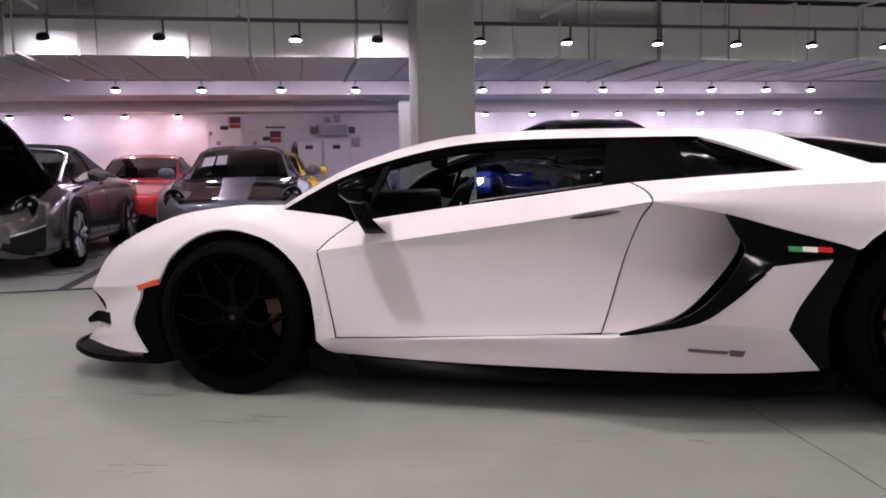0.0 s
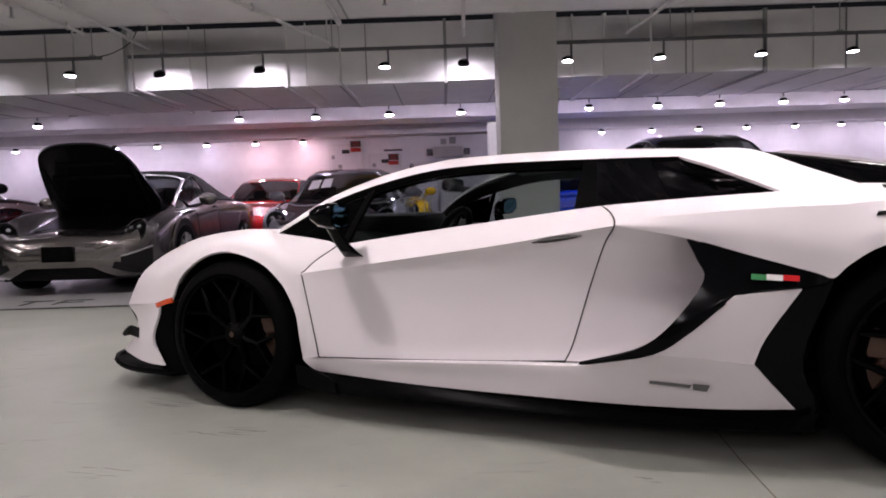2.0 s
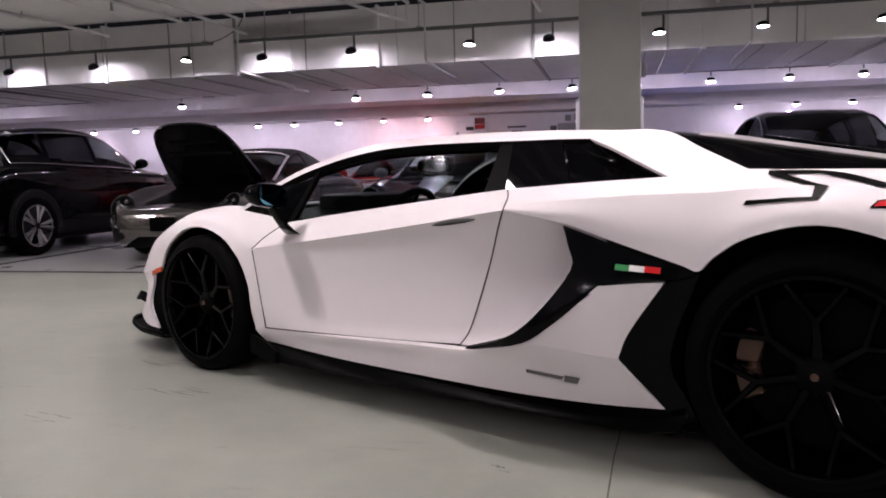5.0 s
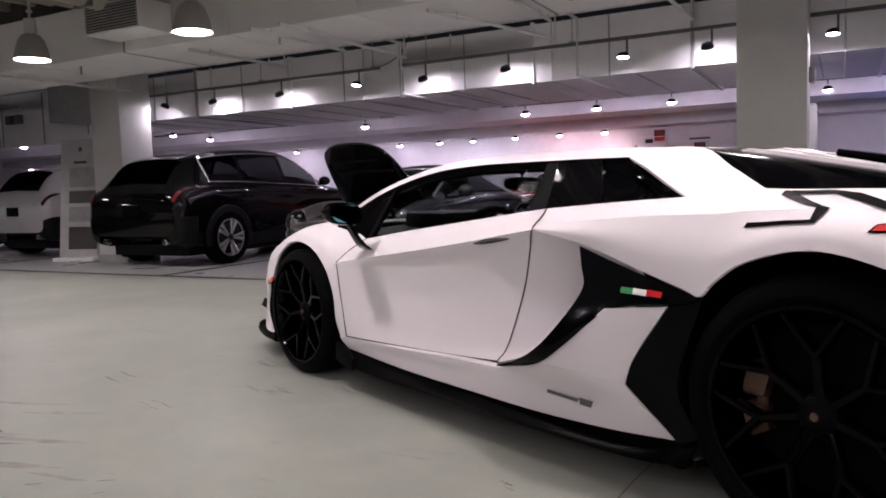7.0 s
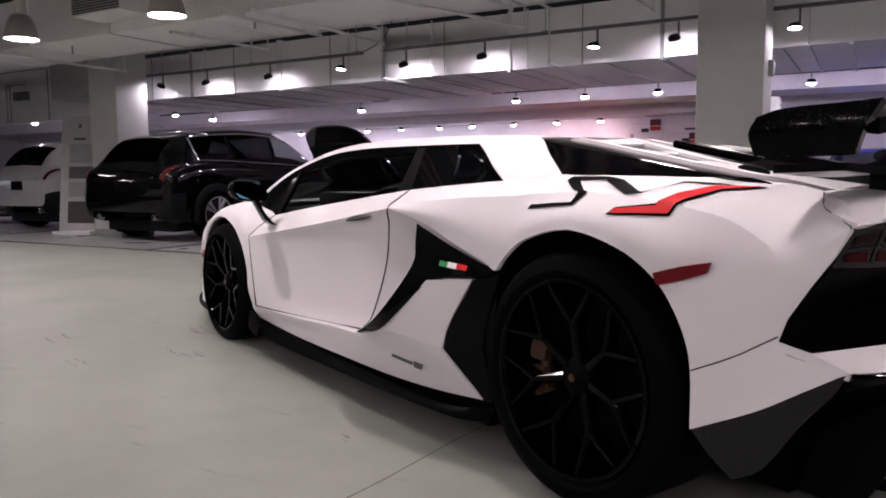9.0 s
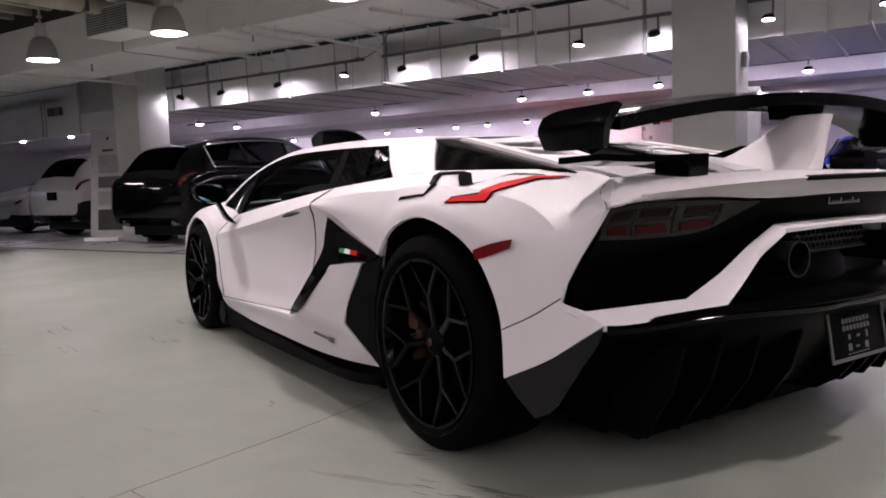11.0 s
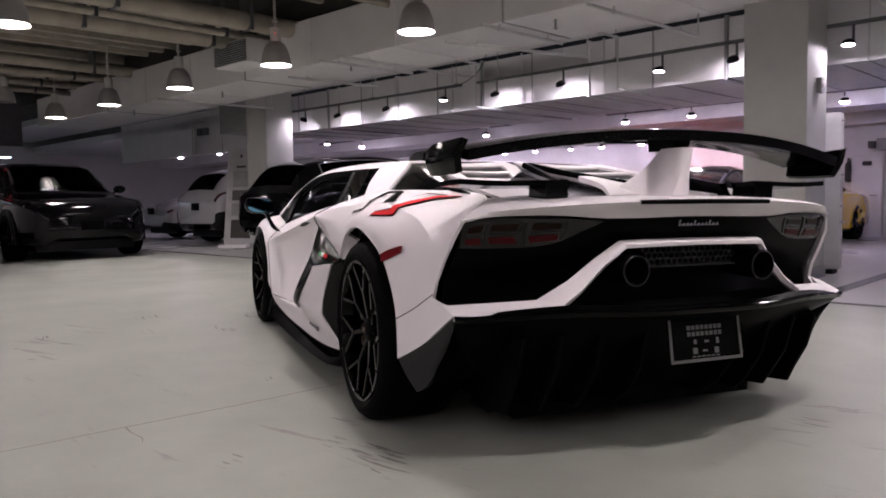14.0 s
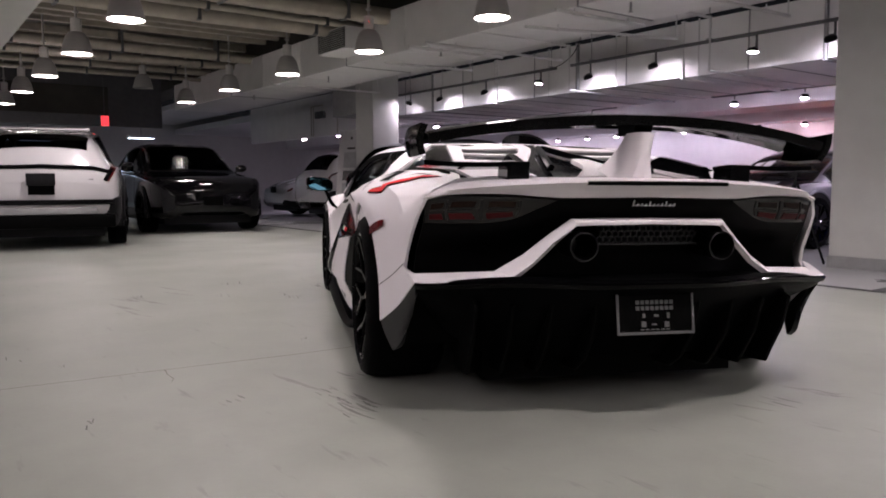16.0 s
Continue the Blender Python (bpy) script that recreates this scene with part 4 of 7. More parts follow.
PO = (0.555, 0.585, 0.605, 0.605, 0.590)
body("deck_panel", [[on_cover(x, 0.33 + (o - 0.33) * f, 0.012) for x, o in zip(PX, PO)] for f in (0.0, 0.5, 1.0)], nu=4, nv=3, thick=0.014)
for side in SIDES:
    bm = bmesh.new()
    pts = [on_cover(1.56 + 0.03 * k, 0.50 + 0.012 * k, 0.016) for k in range(5)]
    tube(bm, [Vector((x, -o * side, z)) for x, o, z in pts], 0.014, 8, True, [0.004, 0.013, 0.015, 0.012, 0.004])
    part("deck_slot", bm, SATINB, CAR)
body("spine", across([
    [(1.50, 0, 0.975), (1.51, 0.04, 0.972)],
    [(1.72, 0, 0.94), (1.72, 0.07, 0.935)],
    [(1.97, 0, 0.895), (1.97, 0.20, 0.889)],
]), both=False, nu=3, nv=4, thick=0.02)
# quarter glass, belt and pillars
gl = lambda p, d: (p[0], p[1] - d, p[2])
body("side_window", [
    [gl(p, 0.02) for p in ((-0.80, 0.852, 0.728), (-0.50, 0.832, 0.770), (-0.10, 0.800, 0.820), (0.17, 0.765, 0.855))],
    [gl(p, 0.022) for p in ((-0.76, 0.80, 0.84), (-0.48, 0.776, 0.90), (-0.10, 0.745, 0.935), (0.18, 0.705, 0.95))],
    [gl(p, 0.02) for p in ((-0.70, 0.752, 0.965), (-0.437, 0.715, 1.024), (-0.10, 0.686, 1.043), (0.19, 0.66, 1.043))],
], GLASS, thick=0.004, label="clear side window")
body("window_post", [
    [(0.165, 0.752, 0.853), (0.255, 0.745, 0.865)],
    [(0.175, 0.70, 0.95), (0.245, 0.695, 0.955)],
    [(0.185, 0.655, 1.044), (0.235, 0.650, 1.044)],
], SATINB, nu=2, nv=2, thick=0.03)
body("quarter_window", [
    [(0.25, 0.742, 0.864), (0.40, 0.745, 0.872), (0.52, 0.745, 0.880)],
    [(0.24, 0.695, 0.955), (0.36, 0.69, 0.96), (0.47, 0.68, 0.965)],
    [(0.235, 0.650, 1.043), (0.33, 0.64, 1.043), (0.43, 0.630, 1.042)],
], GLASSD, nu=3, nv=3, thick=0.006, label="dark quarter window")
body("upper_intake", [
    [(0.52, 0.740, 0.881), (0.70, 0.735, 0.888), (0.87, 0.785, 0.900)],
    [(0.47, 0.66, 0.965), (0.62, 0.63, 0.96), (0.75, 0.70, 0.955)],
    [(0.43, 0.62, 1.042), (0.49, 0.61, 1.042), (0.535, 0.605, 1.042)],
], GLOSSB, nu=3, nv=3, thick=0.006)
body("window_surround", [
    WT[:],
    [(x, s - 0.006, z - 0.030) for x, s, z in WT],
], SATINB, nu=4, nv=1, thick=0.014)
body("window_corner", [
    [gl(WIN_F, 0.004), (-0.99, 0.835, 0.750), (-0.825, 0.850, 0.724)],
    [(-1.03, 0.80, 0.840), (-0.92, 0.81, 0.80), (-0.805, 0.838, 0.76)],
    [(-0.91, 0.770, 0.895), (-0.82, 0.77, 0.90), (-0.735, 0.77, 0.92)],
], GLOSSB, nu=3, nv=2, thick=0.01)
body("window_divider", [
    [(-0.82, 0.85, 0.726), (-0.785, 0.848, 0.732)],
    [(-0.72, 0.765, 0.945), (-0.69, 0.763, 0.955)],
], SATINB, nu=1, nv=2, thick=0.02)

# seams of the door and the tail
quarter_tree = BVHTree.FromPolygons([v.co.copy() for v in quarter.data.vertices], [p.vertices[:] for p in quarter.data.polygons])
for side in SIDES:
    for pts in ([WIN_B, (-0.905, 0.912, 0.662), (-0.942, 0.936, 0.624), DOOR_TF, (-0.952, 0.945, 0.597), (-0.945, 0.945, 0.565), (-0.923, 0.945, 0.46), (-0.898, 0.943, 0.33), DOOR_BF],
                [DOOR_BF] + DB[1:],
                [DOOR_BR, (0.188, 0.880, 0.365), (0.247, 0.852, 0.57), (0.305, 0.876, 0.725), SEAM_C, (0.325, 0.838, 0.838), DOOR_TOP],
                [SEAM_B, (1.80, 0.892, 0.485), TAIL_C], [SEAM_T, (1.92, 0.725, 0.850), LAMP_O]):
        q = [Vector((x, -(s + 0.0005), z)) for x, s, z in pts]
        line = [spline(q, i / 6) for i in range((len(q) - 1) * 6 + 1)]
        if pts[0] in (SEAM_B, SEAM_T):
            line = [quarter_tree.find_nearest(p + Vector((0.01, -0.02, 0.01)))[0] for p in line]
        bm = bmesh.new()
        tube(bm, [Vector((p.x, p.y * side, p.z)) for p in line], 0.0020 if pts[0] in (SEAM_B, SEAM_T) else 0.0030, 5)
        part("panel_gap", bm, SEAM, CAR)

# door handle recess, badge, markers
for side in SIDES:
    bm = bmesh.new()
    q = [Vector((x, -s * side, z)) for x, s, z in ((0.05, 0.926, 0.738), (0.14, 0.925, 0.751), (0.235, 0.915, 0.762))]
    tube(bm, [spline(q, i / 4) for i in range(9)], 0.009, 6, True, [0.002, 0.006, 0.009, 0.010, 0.011, 0.010, 0.009, 0.006, 0.002])
    part("door_handle", bm, SEAM, CAR, "slim dark recessed handle")
    bm = bmesh.new()
    q = [Vector((x, -(s + 0.003) * side, z)) for x, s, z in ((0.475, 0.971, 0.262), (0.572, 0.971, 0.258), (0.672, 0.966, 0.253))]
    for a, b, h in ((0, 1.45, 0.006), (1.45, 2, 0.011)):
        p0, p1 = spline(q, a), spline(q, b)
        vs = [bm.verts.new(p0 + Vector((0, 0, h))), bm.verts.new(p1 + Vector((0, 0, h))), bm.verts.new(p1 - Vector((0.01, 0, h))), bm.verts.new(p0 - Vector((0, 0, h)))]
        bm.faces.new(vs)
    part("flank_badge", bm, GREYTXT, CAR, "small grey flank lettering", 0)
body("side_marker", [
    [(-1.818, 0.9075, 0.452), (-1.75, 0.926, 0.472), (-1.690, 0.938, 0.487)],
    [(-1.800, 0.911, 0.432), (-1.75, 0.924, 0.450), (-1.685, 0.936, 0.464)],
], ORANGE, nu=2, nv=1, thick=0.01, label="orange side marker lens")
body("rear_marker", [
    [(1.627, 0.955, 0.680), (1.70, 0.943, 0.702), (1.768, 0.927, 0.716)],
    [(1.640, 0.956, 0.652), (1.70, 0.944, 0.668), (1.760, 0.929, 0.690)],
], REDLENS, nu=2, nv=1, thick=0.012, label="dark red rear side marker lens")
# flag stripe on the black trim
for a, b, mt in ((0.800, 0.845, GREENP), (0.845, 0.893, WHITEV), (0.893, 0.940, REDP)):
    body("flag_stripe", [
        [(a, 0.990, 0.642 - (a - 0.8) * 0.02), (b, 0.987, 0.640 - (b - 0.8) * 0.02)],
        [(a, 0.996, 0.625 - (a - 0.8) * 0.02), (b, 0.993, 0.623 - (b - 0.8) * 0.02)],
    ], mt, nu=1, nv=1, thick=0.004)

# vinyl stripes laid on the rear quarter
from_quarter = quarter.data


def laid(name, outline, material, lift=0.0035):
    """Ribbon given by its two edges as (x, out, z), settled on the rear quarter and lifted a little."""
    from mathutils.bvhtree import BVHTree
    tree = BVHTree.FromPolygons([v.co.copy() for v in from_quarter.vertices], [p.vertices[:] for p in from_quarter.polygons])
    for side in SIDES:
        bm = bmesh.new()
        prev = None
        steps = []
        for (a0, b0), (a1, b1) in zip(outline, outline[1:]):
            steps += [(Vector(a0).lerp(Vector(a1), k / 5), Vector(b0).lerp(Vector(b1), k / 5)) for k in range(5)]
        steps.append((Vector(outline[-1][0]), Vector(outline[-1][1])))
        for a, b in steps:
            row = []
            for f in (0.0, 0.5, 1.0):
                p = a.lerp(b, f)
                q = Vector((p.x, -p.y, p.z)) + Vector((0, -0.02, 0.02))
                hit, n, i, dist = tree.find_nearest(q)
                d = (q - hit).normalized()
                p = hit + d * lift
                row.append(bm.verts.new((p.x, p.y * side, p.z)))
            if prev:
                for k in range(2):
                    bm.faces.new((prev[k], prev[k + 1], row[k + 1], row[k]))
            prev = row
        part(name, bm, material, CAR)


# ---- wing ----
def wing_z(s):
    return 1.098 - 0.075 * (abs(s) / 0.80) ** 2.2


rows = []
for x, dz in ((1.90, 0.016), (1.98, 0.026), (2.08, 0.022), (2.17, 0.010)):
    rows.append([(x - 0.105 * (s / 0.8) ** 2, s, wing_z(s) + dz) for s in (0, 0.2, 0.4, 0.6, 0.74, 0.80)])
bm = bmesh.new()
sheet(bm, across(rows), 3, 3, 0.036, 1)
WING = part("rear_wing", bm, WINGB, CAR, "gloss black raised rear wing")
body("wing_endplate", [
    [(2.080, 0.826, 1.070), (2.0, 0.836, 1.066), (1.88, 0.840, 1.062), (1.815, 0.838, 1.048)],
    [(2.055, 0.840, 1.015), (1.95, 0.848, 1.012), (1.86, 0.848, 1.010), (1.797, 0.842, 1.010)],
    [(2.030, 0.825, 0.957), (1.95, 0.830, 0.955), (1.87, 0.830, 0.955), (1.803, 0.825, 0.960)],
], WINGB, nu=4, nv=3, thick=0.026)
body("wing_foot", [
    [(1.84, 0.805, 0.938), (1.87, 0.65, 0.930), (1.91, 0.41, 0.935)],
    [(2.00, 0.80, 0.943), (2.01, 0.65, 0.937), (2.03, 0.41, 0.942)],
], GLOSSB, nu=3, nv=2, thick=0.018)
for side in SIDES:
    bm = bmesh.new()
    prism(bm, [(1.91, 0.875), (2.03, 0.868), (2.035, 0.94), (1.915, 0.935)], 0.085, pose(0, -0.455 * side - 0.042, 0))
    part("wing_post", bm, GLOSSB, CAR)
# white middle pylon
bm = bmesh.new()
rings = []
for k in range(9):
    f = k / 8
    z = 0.885 + f * 0.165
    x0 = 1.52 + 0.50 * (f ** 0.5)
    x1 = 2.12 + 0.03 * f
    w = 0.055 * (1 - f) ** 3 + 0.030 + 0.012 * f
    ring = []
    for j in range(16):
        a = 2 * math.pi * j / 16
        ring.append(bm.verts.new(((x0 + x1) / 2 + (x1 - x0) / 2 * math.copysign(abs(math.cos(a)) ** 0.7, math.cos(a)), w * math.copysign(abs(math.sin(a)) ** 0.8, math.sin(a)), z)))
    rings.append(ring)
for q, w in zip(rings, rings[1:]):
    for j in range(16):
        bm.faces.new((q[j], q[(j + 1) % 16], w[(j + 1) % 16], w[j]))
bm.faces.new(rings[0][::-1])
bm.faces.new(rings[-1])
part("wing_pylon", bm, CARW, CAR)
bm = bmesh.new()
prism(bm, [(1.97, 1.045), (2.10, 1.045), (2.12, 1.105), (1.96, 1.105)], 0.07, pose(0, -0.035, 0))
part("pylon_cap", bm, SATINB, CAR)


# ---- wheels ----
def wheel(m, radius, width, rim, cal, name="wheel"):
    """Wheel about local y; outer face at y = 0, towards -y."""
    w = new(name)
    w.parent = CAR
    w.matrix_basis = m
    bm = bmesh.new()
    sh = 0.022
    lathe(bm, [(rim + 0.004, 0.012), (rim + 0.02, 0.003), (radius - 0.055, -0.004), (radius - sh, 0.006), (radius - 0.006, 0.024), (radius, 0.05), (radius, width - 0.05),
               (radius - 0.006, width - 0.024), (radius - sh, width - 0.006), (rim + 0.02, width), (rim, width - 0.01), (rim, 0.02)], 56, "y", closed=True)
    part("tyre", bm, RUBBER, w, "black low-profile tyre", 50)
    bm = bmesh.new()
    lathe(bm, [(rim + 0.008, 0.016), (rim + 0.006, 0.004), (rim - 0.006, 0.004), (rim - 0.014, 0.02), (rim - 0.028, 0.09), (rim - 0.034, width - 0.03), (rim - 0.016, width - 0.03),
               (rim - 0.008, 0.09)], 48, "y", closed=True)
    part("rim", bm, RIMB, w, "gloss black forged rim")
    # seven spokes, each forking to the rim, with flat bevelled faces
    for k in range(7):
        a = 2 * math.pi * k / 7 + math.pi / 2
        bm = bmesh.new()
        fork = rim * 0.57
        tip = [((rim - 0.012) * math.cos(q), (rim - 0.012) * math.sin(q)) for q in (0.29, -0.29)]
        for (x0, z0), (x1, z1), w0, w1, y0, y1 in (((0.035, 0), (fork, 0), 0.034, 0.024, 0.046, 0.024), ((fork - 0.006, 0), tip[0], 0.022, 0.017, 0.024, 0.008),
                                                   ((fork - 0.006, 0), tip[1], 0.022, 0.017, 0.024, 0.008)):
            d = Vector((x1 - x0, 0, z1 - z0)).normalized()
            n = Vector((-d.z, 0, d.x))
            quad = []
            for p, wd, y in ((Vector((x0, y0, z0)), w0, y0), (Vector((x1, y1, z1)), w1, y1)):
                quad.append([bm.verts.new(p + n * wd * f + Vector((0, g, 0))) for f, g in ((-0.5, 0.040), (-0.5, 0.007), (-0.28, 0.0), (0.28, 0.0), (0.5, 0.007), (0.5, 0.040))])
            for i in range(6):
                bm.faces.new((quad[0][i], quad[0][(i + 1) % 6], quad[1][(i + 1) % 6], quad[1][i]))
            bm.faces.new(quad[0][::-1])
            bm.faces.new(quad[1])
        rot = Matrix.Rotation(-a, 4, "Y")
        for v in bm.verts:
            v.co = rot @ v.co
        part("spoke", bm, RIMB, w, "", 25)
    for k in range(14):
        a = 2 * math.pi * (k + 0.5) / 14 + math.pi / 2
        bm = bmesh.new()
        lathe(bm, [(0.0, -0.001), (0.0045, 0.0), (0.006, 0.006)], 8, "y", ((rim - 0.005) * math.cos(a), 0, (rim - 0.005) * math.sin(a)))
        part("rim_bolt", bm, RIMB, w)
    bm = bmesh.new()
    lathe(bm, [(0.0, 0.03), (0.022, 0.03), (0.03, 0.036), (0.045, 0.04), (0.056, 0.055), (0.058, 0.10)], 24, "y")
    part("hub", bm, SATINB, w)
    bm = bmesh.new()
    lathe(bm, [(0.0, 0.026), (0.010, 0.027), (0.012, 0.031)], 18, "y")
    part("hub_cap", bm, BRONZE, w, "small gold emblem cap")
    bm = bmesh.new()
    lathe(bm, [(0.06, 0.12), (rim - 0.055, 0.12), (rim - 0.055, 0.15), (0.06, 0.15)], 40, "y", closed=True)
    part("brake_disc", bm, DISC, w)
    bm = bmesh.new()
    lathe(bm, [(rim - 0.03, 0.17), (0.02, 0.17), (0.02, 0.19), (rim - 0.03, 0.19)], 32, "y", closed=True)
    part("hub_carrier", bm, SATINB, w)
    bm = bmesh.new()
    r0, r1 = rim - 0.118, rim - 0.056
    for lo, hi in ((-0.50, -0.05), (0.05, 0.50)):
        out = [(r1 * math.cos(lo + (hi - lo) * k / 5), r1 * math.sin(lo + (hi - lo) * k / 5)) for k in range(6)]
        out += [(r0 * math.cos(hi - (hi - lo) * k / 5), r0 * math.sin(hi - (hi - lo) * k / 5)) for k in range(6)]
        prism(bm, [(x * cal, z) for x, z in out], 0.06, pose(0, 0.075, 0))
    tube(bm, [(r0 * cal * 0.97 + 0.02 * cal, 0.10, -0.03), (r0 * cal * 0.97 + 0.02 * cal, 0.10, 0.03)], 0.02, 6)
    bmesh.ops.bevel(bm, geom=bm.edges[:], offset=0.005, segments=1, affect="EDGES")
    part("caliper", bm, BRONZE, w, "bronze brake caliper")
    return w


for x, z, r, wd, rm, out in ((-1.35, 0.330, 0.330, 0.255, 0.262, 0.962), (1.35, 0.358, 0.356, 0.34, 0.274, 0.968)):
    wheel(pose(x, -out, z), r, wd, rm, 1 if x < 0 else -1)
    wheel(pose(x, out, z) @ pose(0, 0, 0, 0, 0, 180), r, wd, rm, -1 if x < 0 else 1)

# dark wheel wells and belly
for x, z, r in ((-1.35, 0.33, 0.378), (1.35, 0.36, 0.405)):
    for side in SIDES:
        bm = bmesh.new()
        n = 20
        a = [[bm.verts.new((x + r * math.cos(math.pi * (k / n * 1.24 - 0.12)), -s * side, z + r * math.sin(math.pi * (k / n * 1.24 - 0.12)))) for k in range(n + 1)] for s in (0.895, 0.55)]
        for k in range(n):
            bm.faces.new((a[0][k], a[0][k + 1], a[1][k + 1], a[1][k]))
        bm.faces.new(a[1])
        part("wheel_well", bm, SATINB, CAR)
bm = bmesh.new()
box(bm, -2.1, 1.88, -0.54, 0.54, 0.09, 0.20)
box(bm, 1.64, 1.80, -0.60, 0.60, 0.10, 0.30)
box(bm, -0.95, 0.95, -0.90, 0.90, 0.105, 0.20)
part("underbody", bm, SATINB, CAR)
# cabin
bm = bmesh.new()
box(bm, -1.25, 0.62, -0.70, 0.70, 0.20, 0.30, 0.02)
box(bm, 0.42, 0.70, -0.62, 0.62, 0.30, 0.98, 0.05)
box(bm, -1.25, 0.60, -0.12, 0.12, 0.28, 0.58, 0.05)
box(bm, -0.95, 0.12, -0.80, -0.77, 0.28, 0.70, 0.01)
box(bm, -0.95, 0.12, 0.77, 0.80, 0.28, 0.70, 0.01)
part("cabin_tub", bm, LEATHER, CAR, "dark leather cabin lining")
body("door_lining", [
    [(x, w - 0.055, z - 0.012) for x, w, z in ((-1.02, 0.835, 0.760), *DT)],
    [(-1.02, 0.80, 0.60), (-0.86, 0.80, 0.60), (-0.50, 0.78, 0.60), (-0.10, 0.76, 0.62), (0.12, 0.73, 0.64), (0.26, 0.71, 0.66)],
    [(-1.02, 0.78, 0.30), (-0.86, 0.78, 0.30), (-0.50, 0.77, 0.30), (-0.10, 0.76, 0.30), (0.12, 0.74, 0.30), (0.26, 0.72, 0.30)],
], LEATHER, nu=3, nv=3, label="dark leather door lining")
body("pillar_lining", [[(x, w - 0.030, z - 0.030) for x, w, z in WT], [(x, w - 0.03, z - 0.026) for x, w, z in RS]], LEATHER, nu=3, nv=2)
body("roof_lining", across([[(x, q, z - 0.034) for x, q, z in (CROWN(p) for p in row)] for row in [
    [(-0.44, 0, 1.105), (-0.44, 0.32, 1.10), (-0.467, 0.560, 1.077)],
    [(0.02, 0, 1.136), (0.02, 0.28, 1.130), (0.0, 0.490, 1.112)],
    [(0.50, 0, 1.110), (0.50, 0.27, 1.105), (0.50, 0.485, 1.092)],
]]), LEATHER, both=False, nu=3, nv=3)
body("dashboard", across([
    [(-1.16, 0, 0.77), (-1.15, 0.4, 0.77), (-1.09, 0.76, 0.74)],
    [(-0.85, 0, 0.80), (-0.84, 0.35, 0.80), (-0.80, 0.75, 0.735)],
    [(-0.66, 0, 0.74), (-0.64, 0.35, 0.745), (-0.62, 0.72, 0.68)],
    [(-0.66, 0, 0.55), (-0.64, 0.35, 0.55), (-0.62, 0.72, 0.52)],
]), LEATHER, both=False, nu=3, nv=3)
for side in SIDES:
    seat = new("seat")
    seat.parent = CAR
    bm = bmesh.new()
    y0, y1 = (-0.62, -0.14) if side > 0 else (0.14, 0.62)
    box(bm, -0.42, 0.10, y0, y1, 0.30, 0.44, 0.05)
    part("cushion", bm, LEATHER, seat)
    bm = bmesh.new()
    prism(bm, [(0.02, 0.36), (0.12, 0.34), (0.36, 0.86), (0.30, 0.93), (0.22, 0.90), (0.13, 0.62)], y1 - y0, pose(0, y0, 0))
    bmesh.ops.bevel(bm, geom=bm.edges[:], offset=0.025, segments=2, affect="EDGES")
    part("backrest", bm, LEATHER, seat)
bm = bmesh.new()
wm = pose(-0.52, -0.37, 0.70, 0, -66, 0)
lathe(bm, [(0.0, 0.035), (0.045, 0.03), (0.06, 0.01), (0.05, -0.01)], 14)
for v in bm.verts:
    v.co = wm @ v.co
ring = [wm @ Vector((0.17 * math.cos(2 * math.pi * k / 24), 0.18 * math.sin(2 * math.pi * k / 24), 0)) for k in range(25)]
tube(bm, ring, 0.018, 8, False)
for a in (0, 2.4, 3.9):
    tube(bm, [wm @ Vector((0, 0, 0.02)), wm @ Vector((0.17 * math.cos(a), 0.18 * math.sin(a), 0))], 0.013, 5)
part("steering_wheel", bm, LEATHER, CAR)
bm = bmesh.new()
rows = []
for x, f in ((-0.690, 0.80), (-0.675, 1.0), (-0.655, 1.0), (-0.650, 0.92)):
    rows.append([bm.verts.new((x, 0.025 + f * 0.122 * math.copysign(abs(math.cos(a)) ** 0.6, math.cos(a)), 0.977 + f * 0.036 * math.copysign(abs(math.sin(a)) ** 0.7, math.sin(a))))
                 for a in (2 * math.pi * k / 20 for k in range(20))])
for q, w in zip(rows, rows[1:]):
    for k in range(20):
        bm.faces.new((q[k], q[(k + 1) % 20], w[(k + 1) % 20], w[k]))
bm.faces.new(rows[0][::-1])
bm.faces.new(rows[-1])
tube(bm, [(-0.68, 0.025, 0.985), (-0.66, 0.02, 1.03), (-0.60, 0.0, 1.055)], 0.012, 6)
part("inner_mirror", bm, SATINB, CAR)
bm = bmesh.new()
box(bm, -0.93, -0.60, -0.56, -0.20, 0.68, 0.845, 0.035)
box(bm, -0.62, -0.60, -0.53, -0.23, 0.70, 0.825, 0.01)
part("instrument_binnacle", bm, LEATHER, CAR)

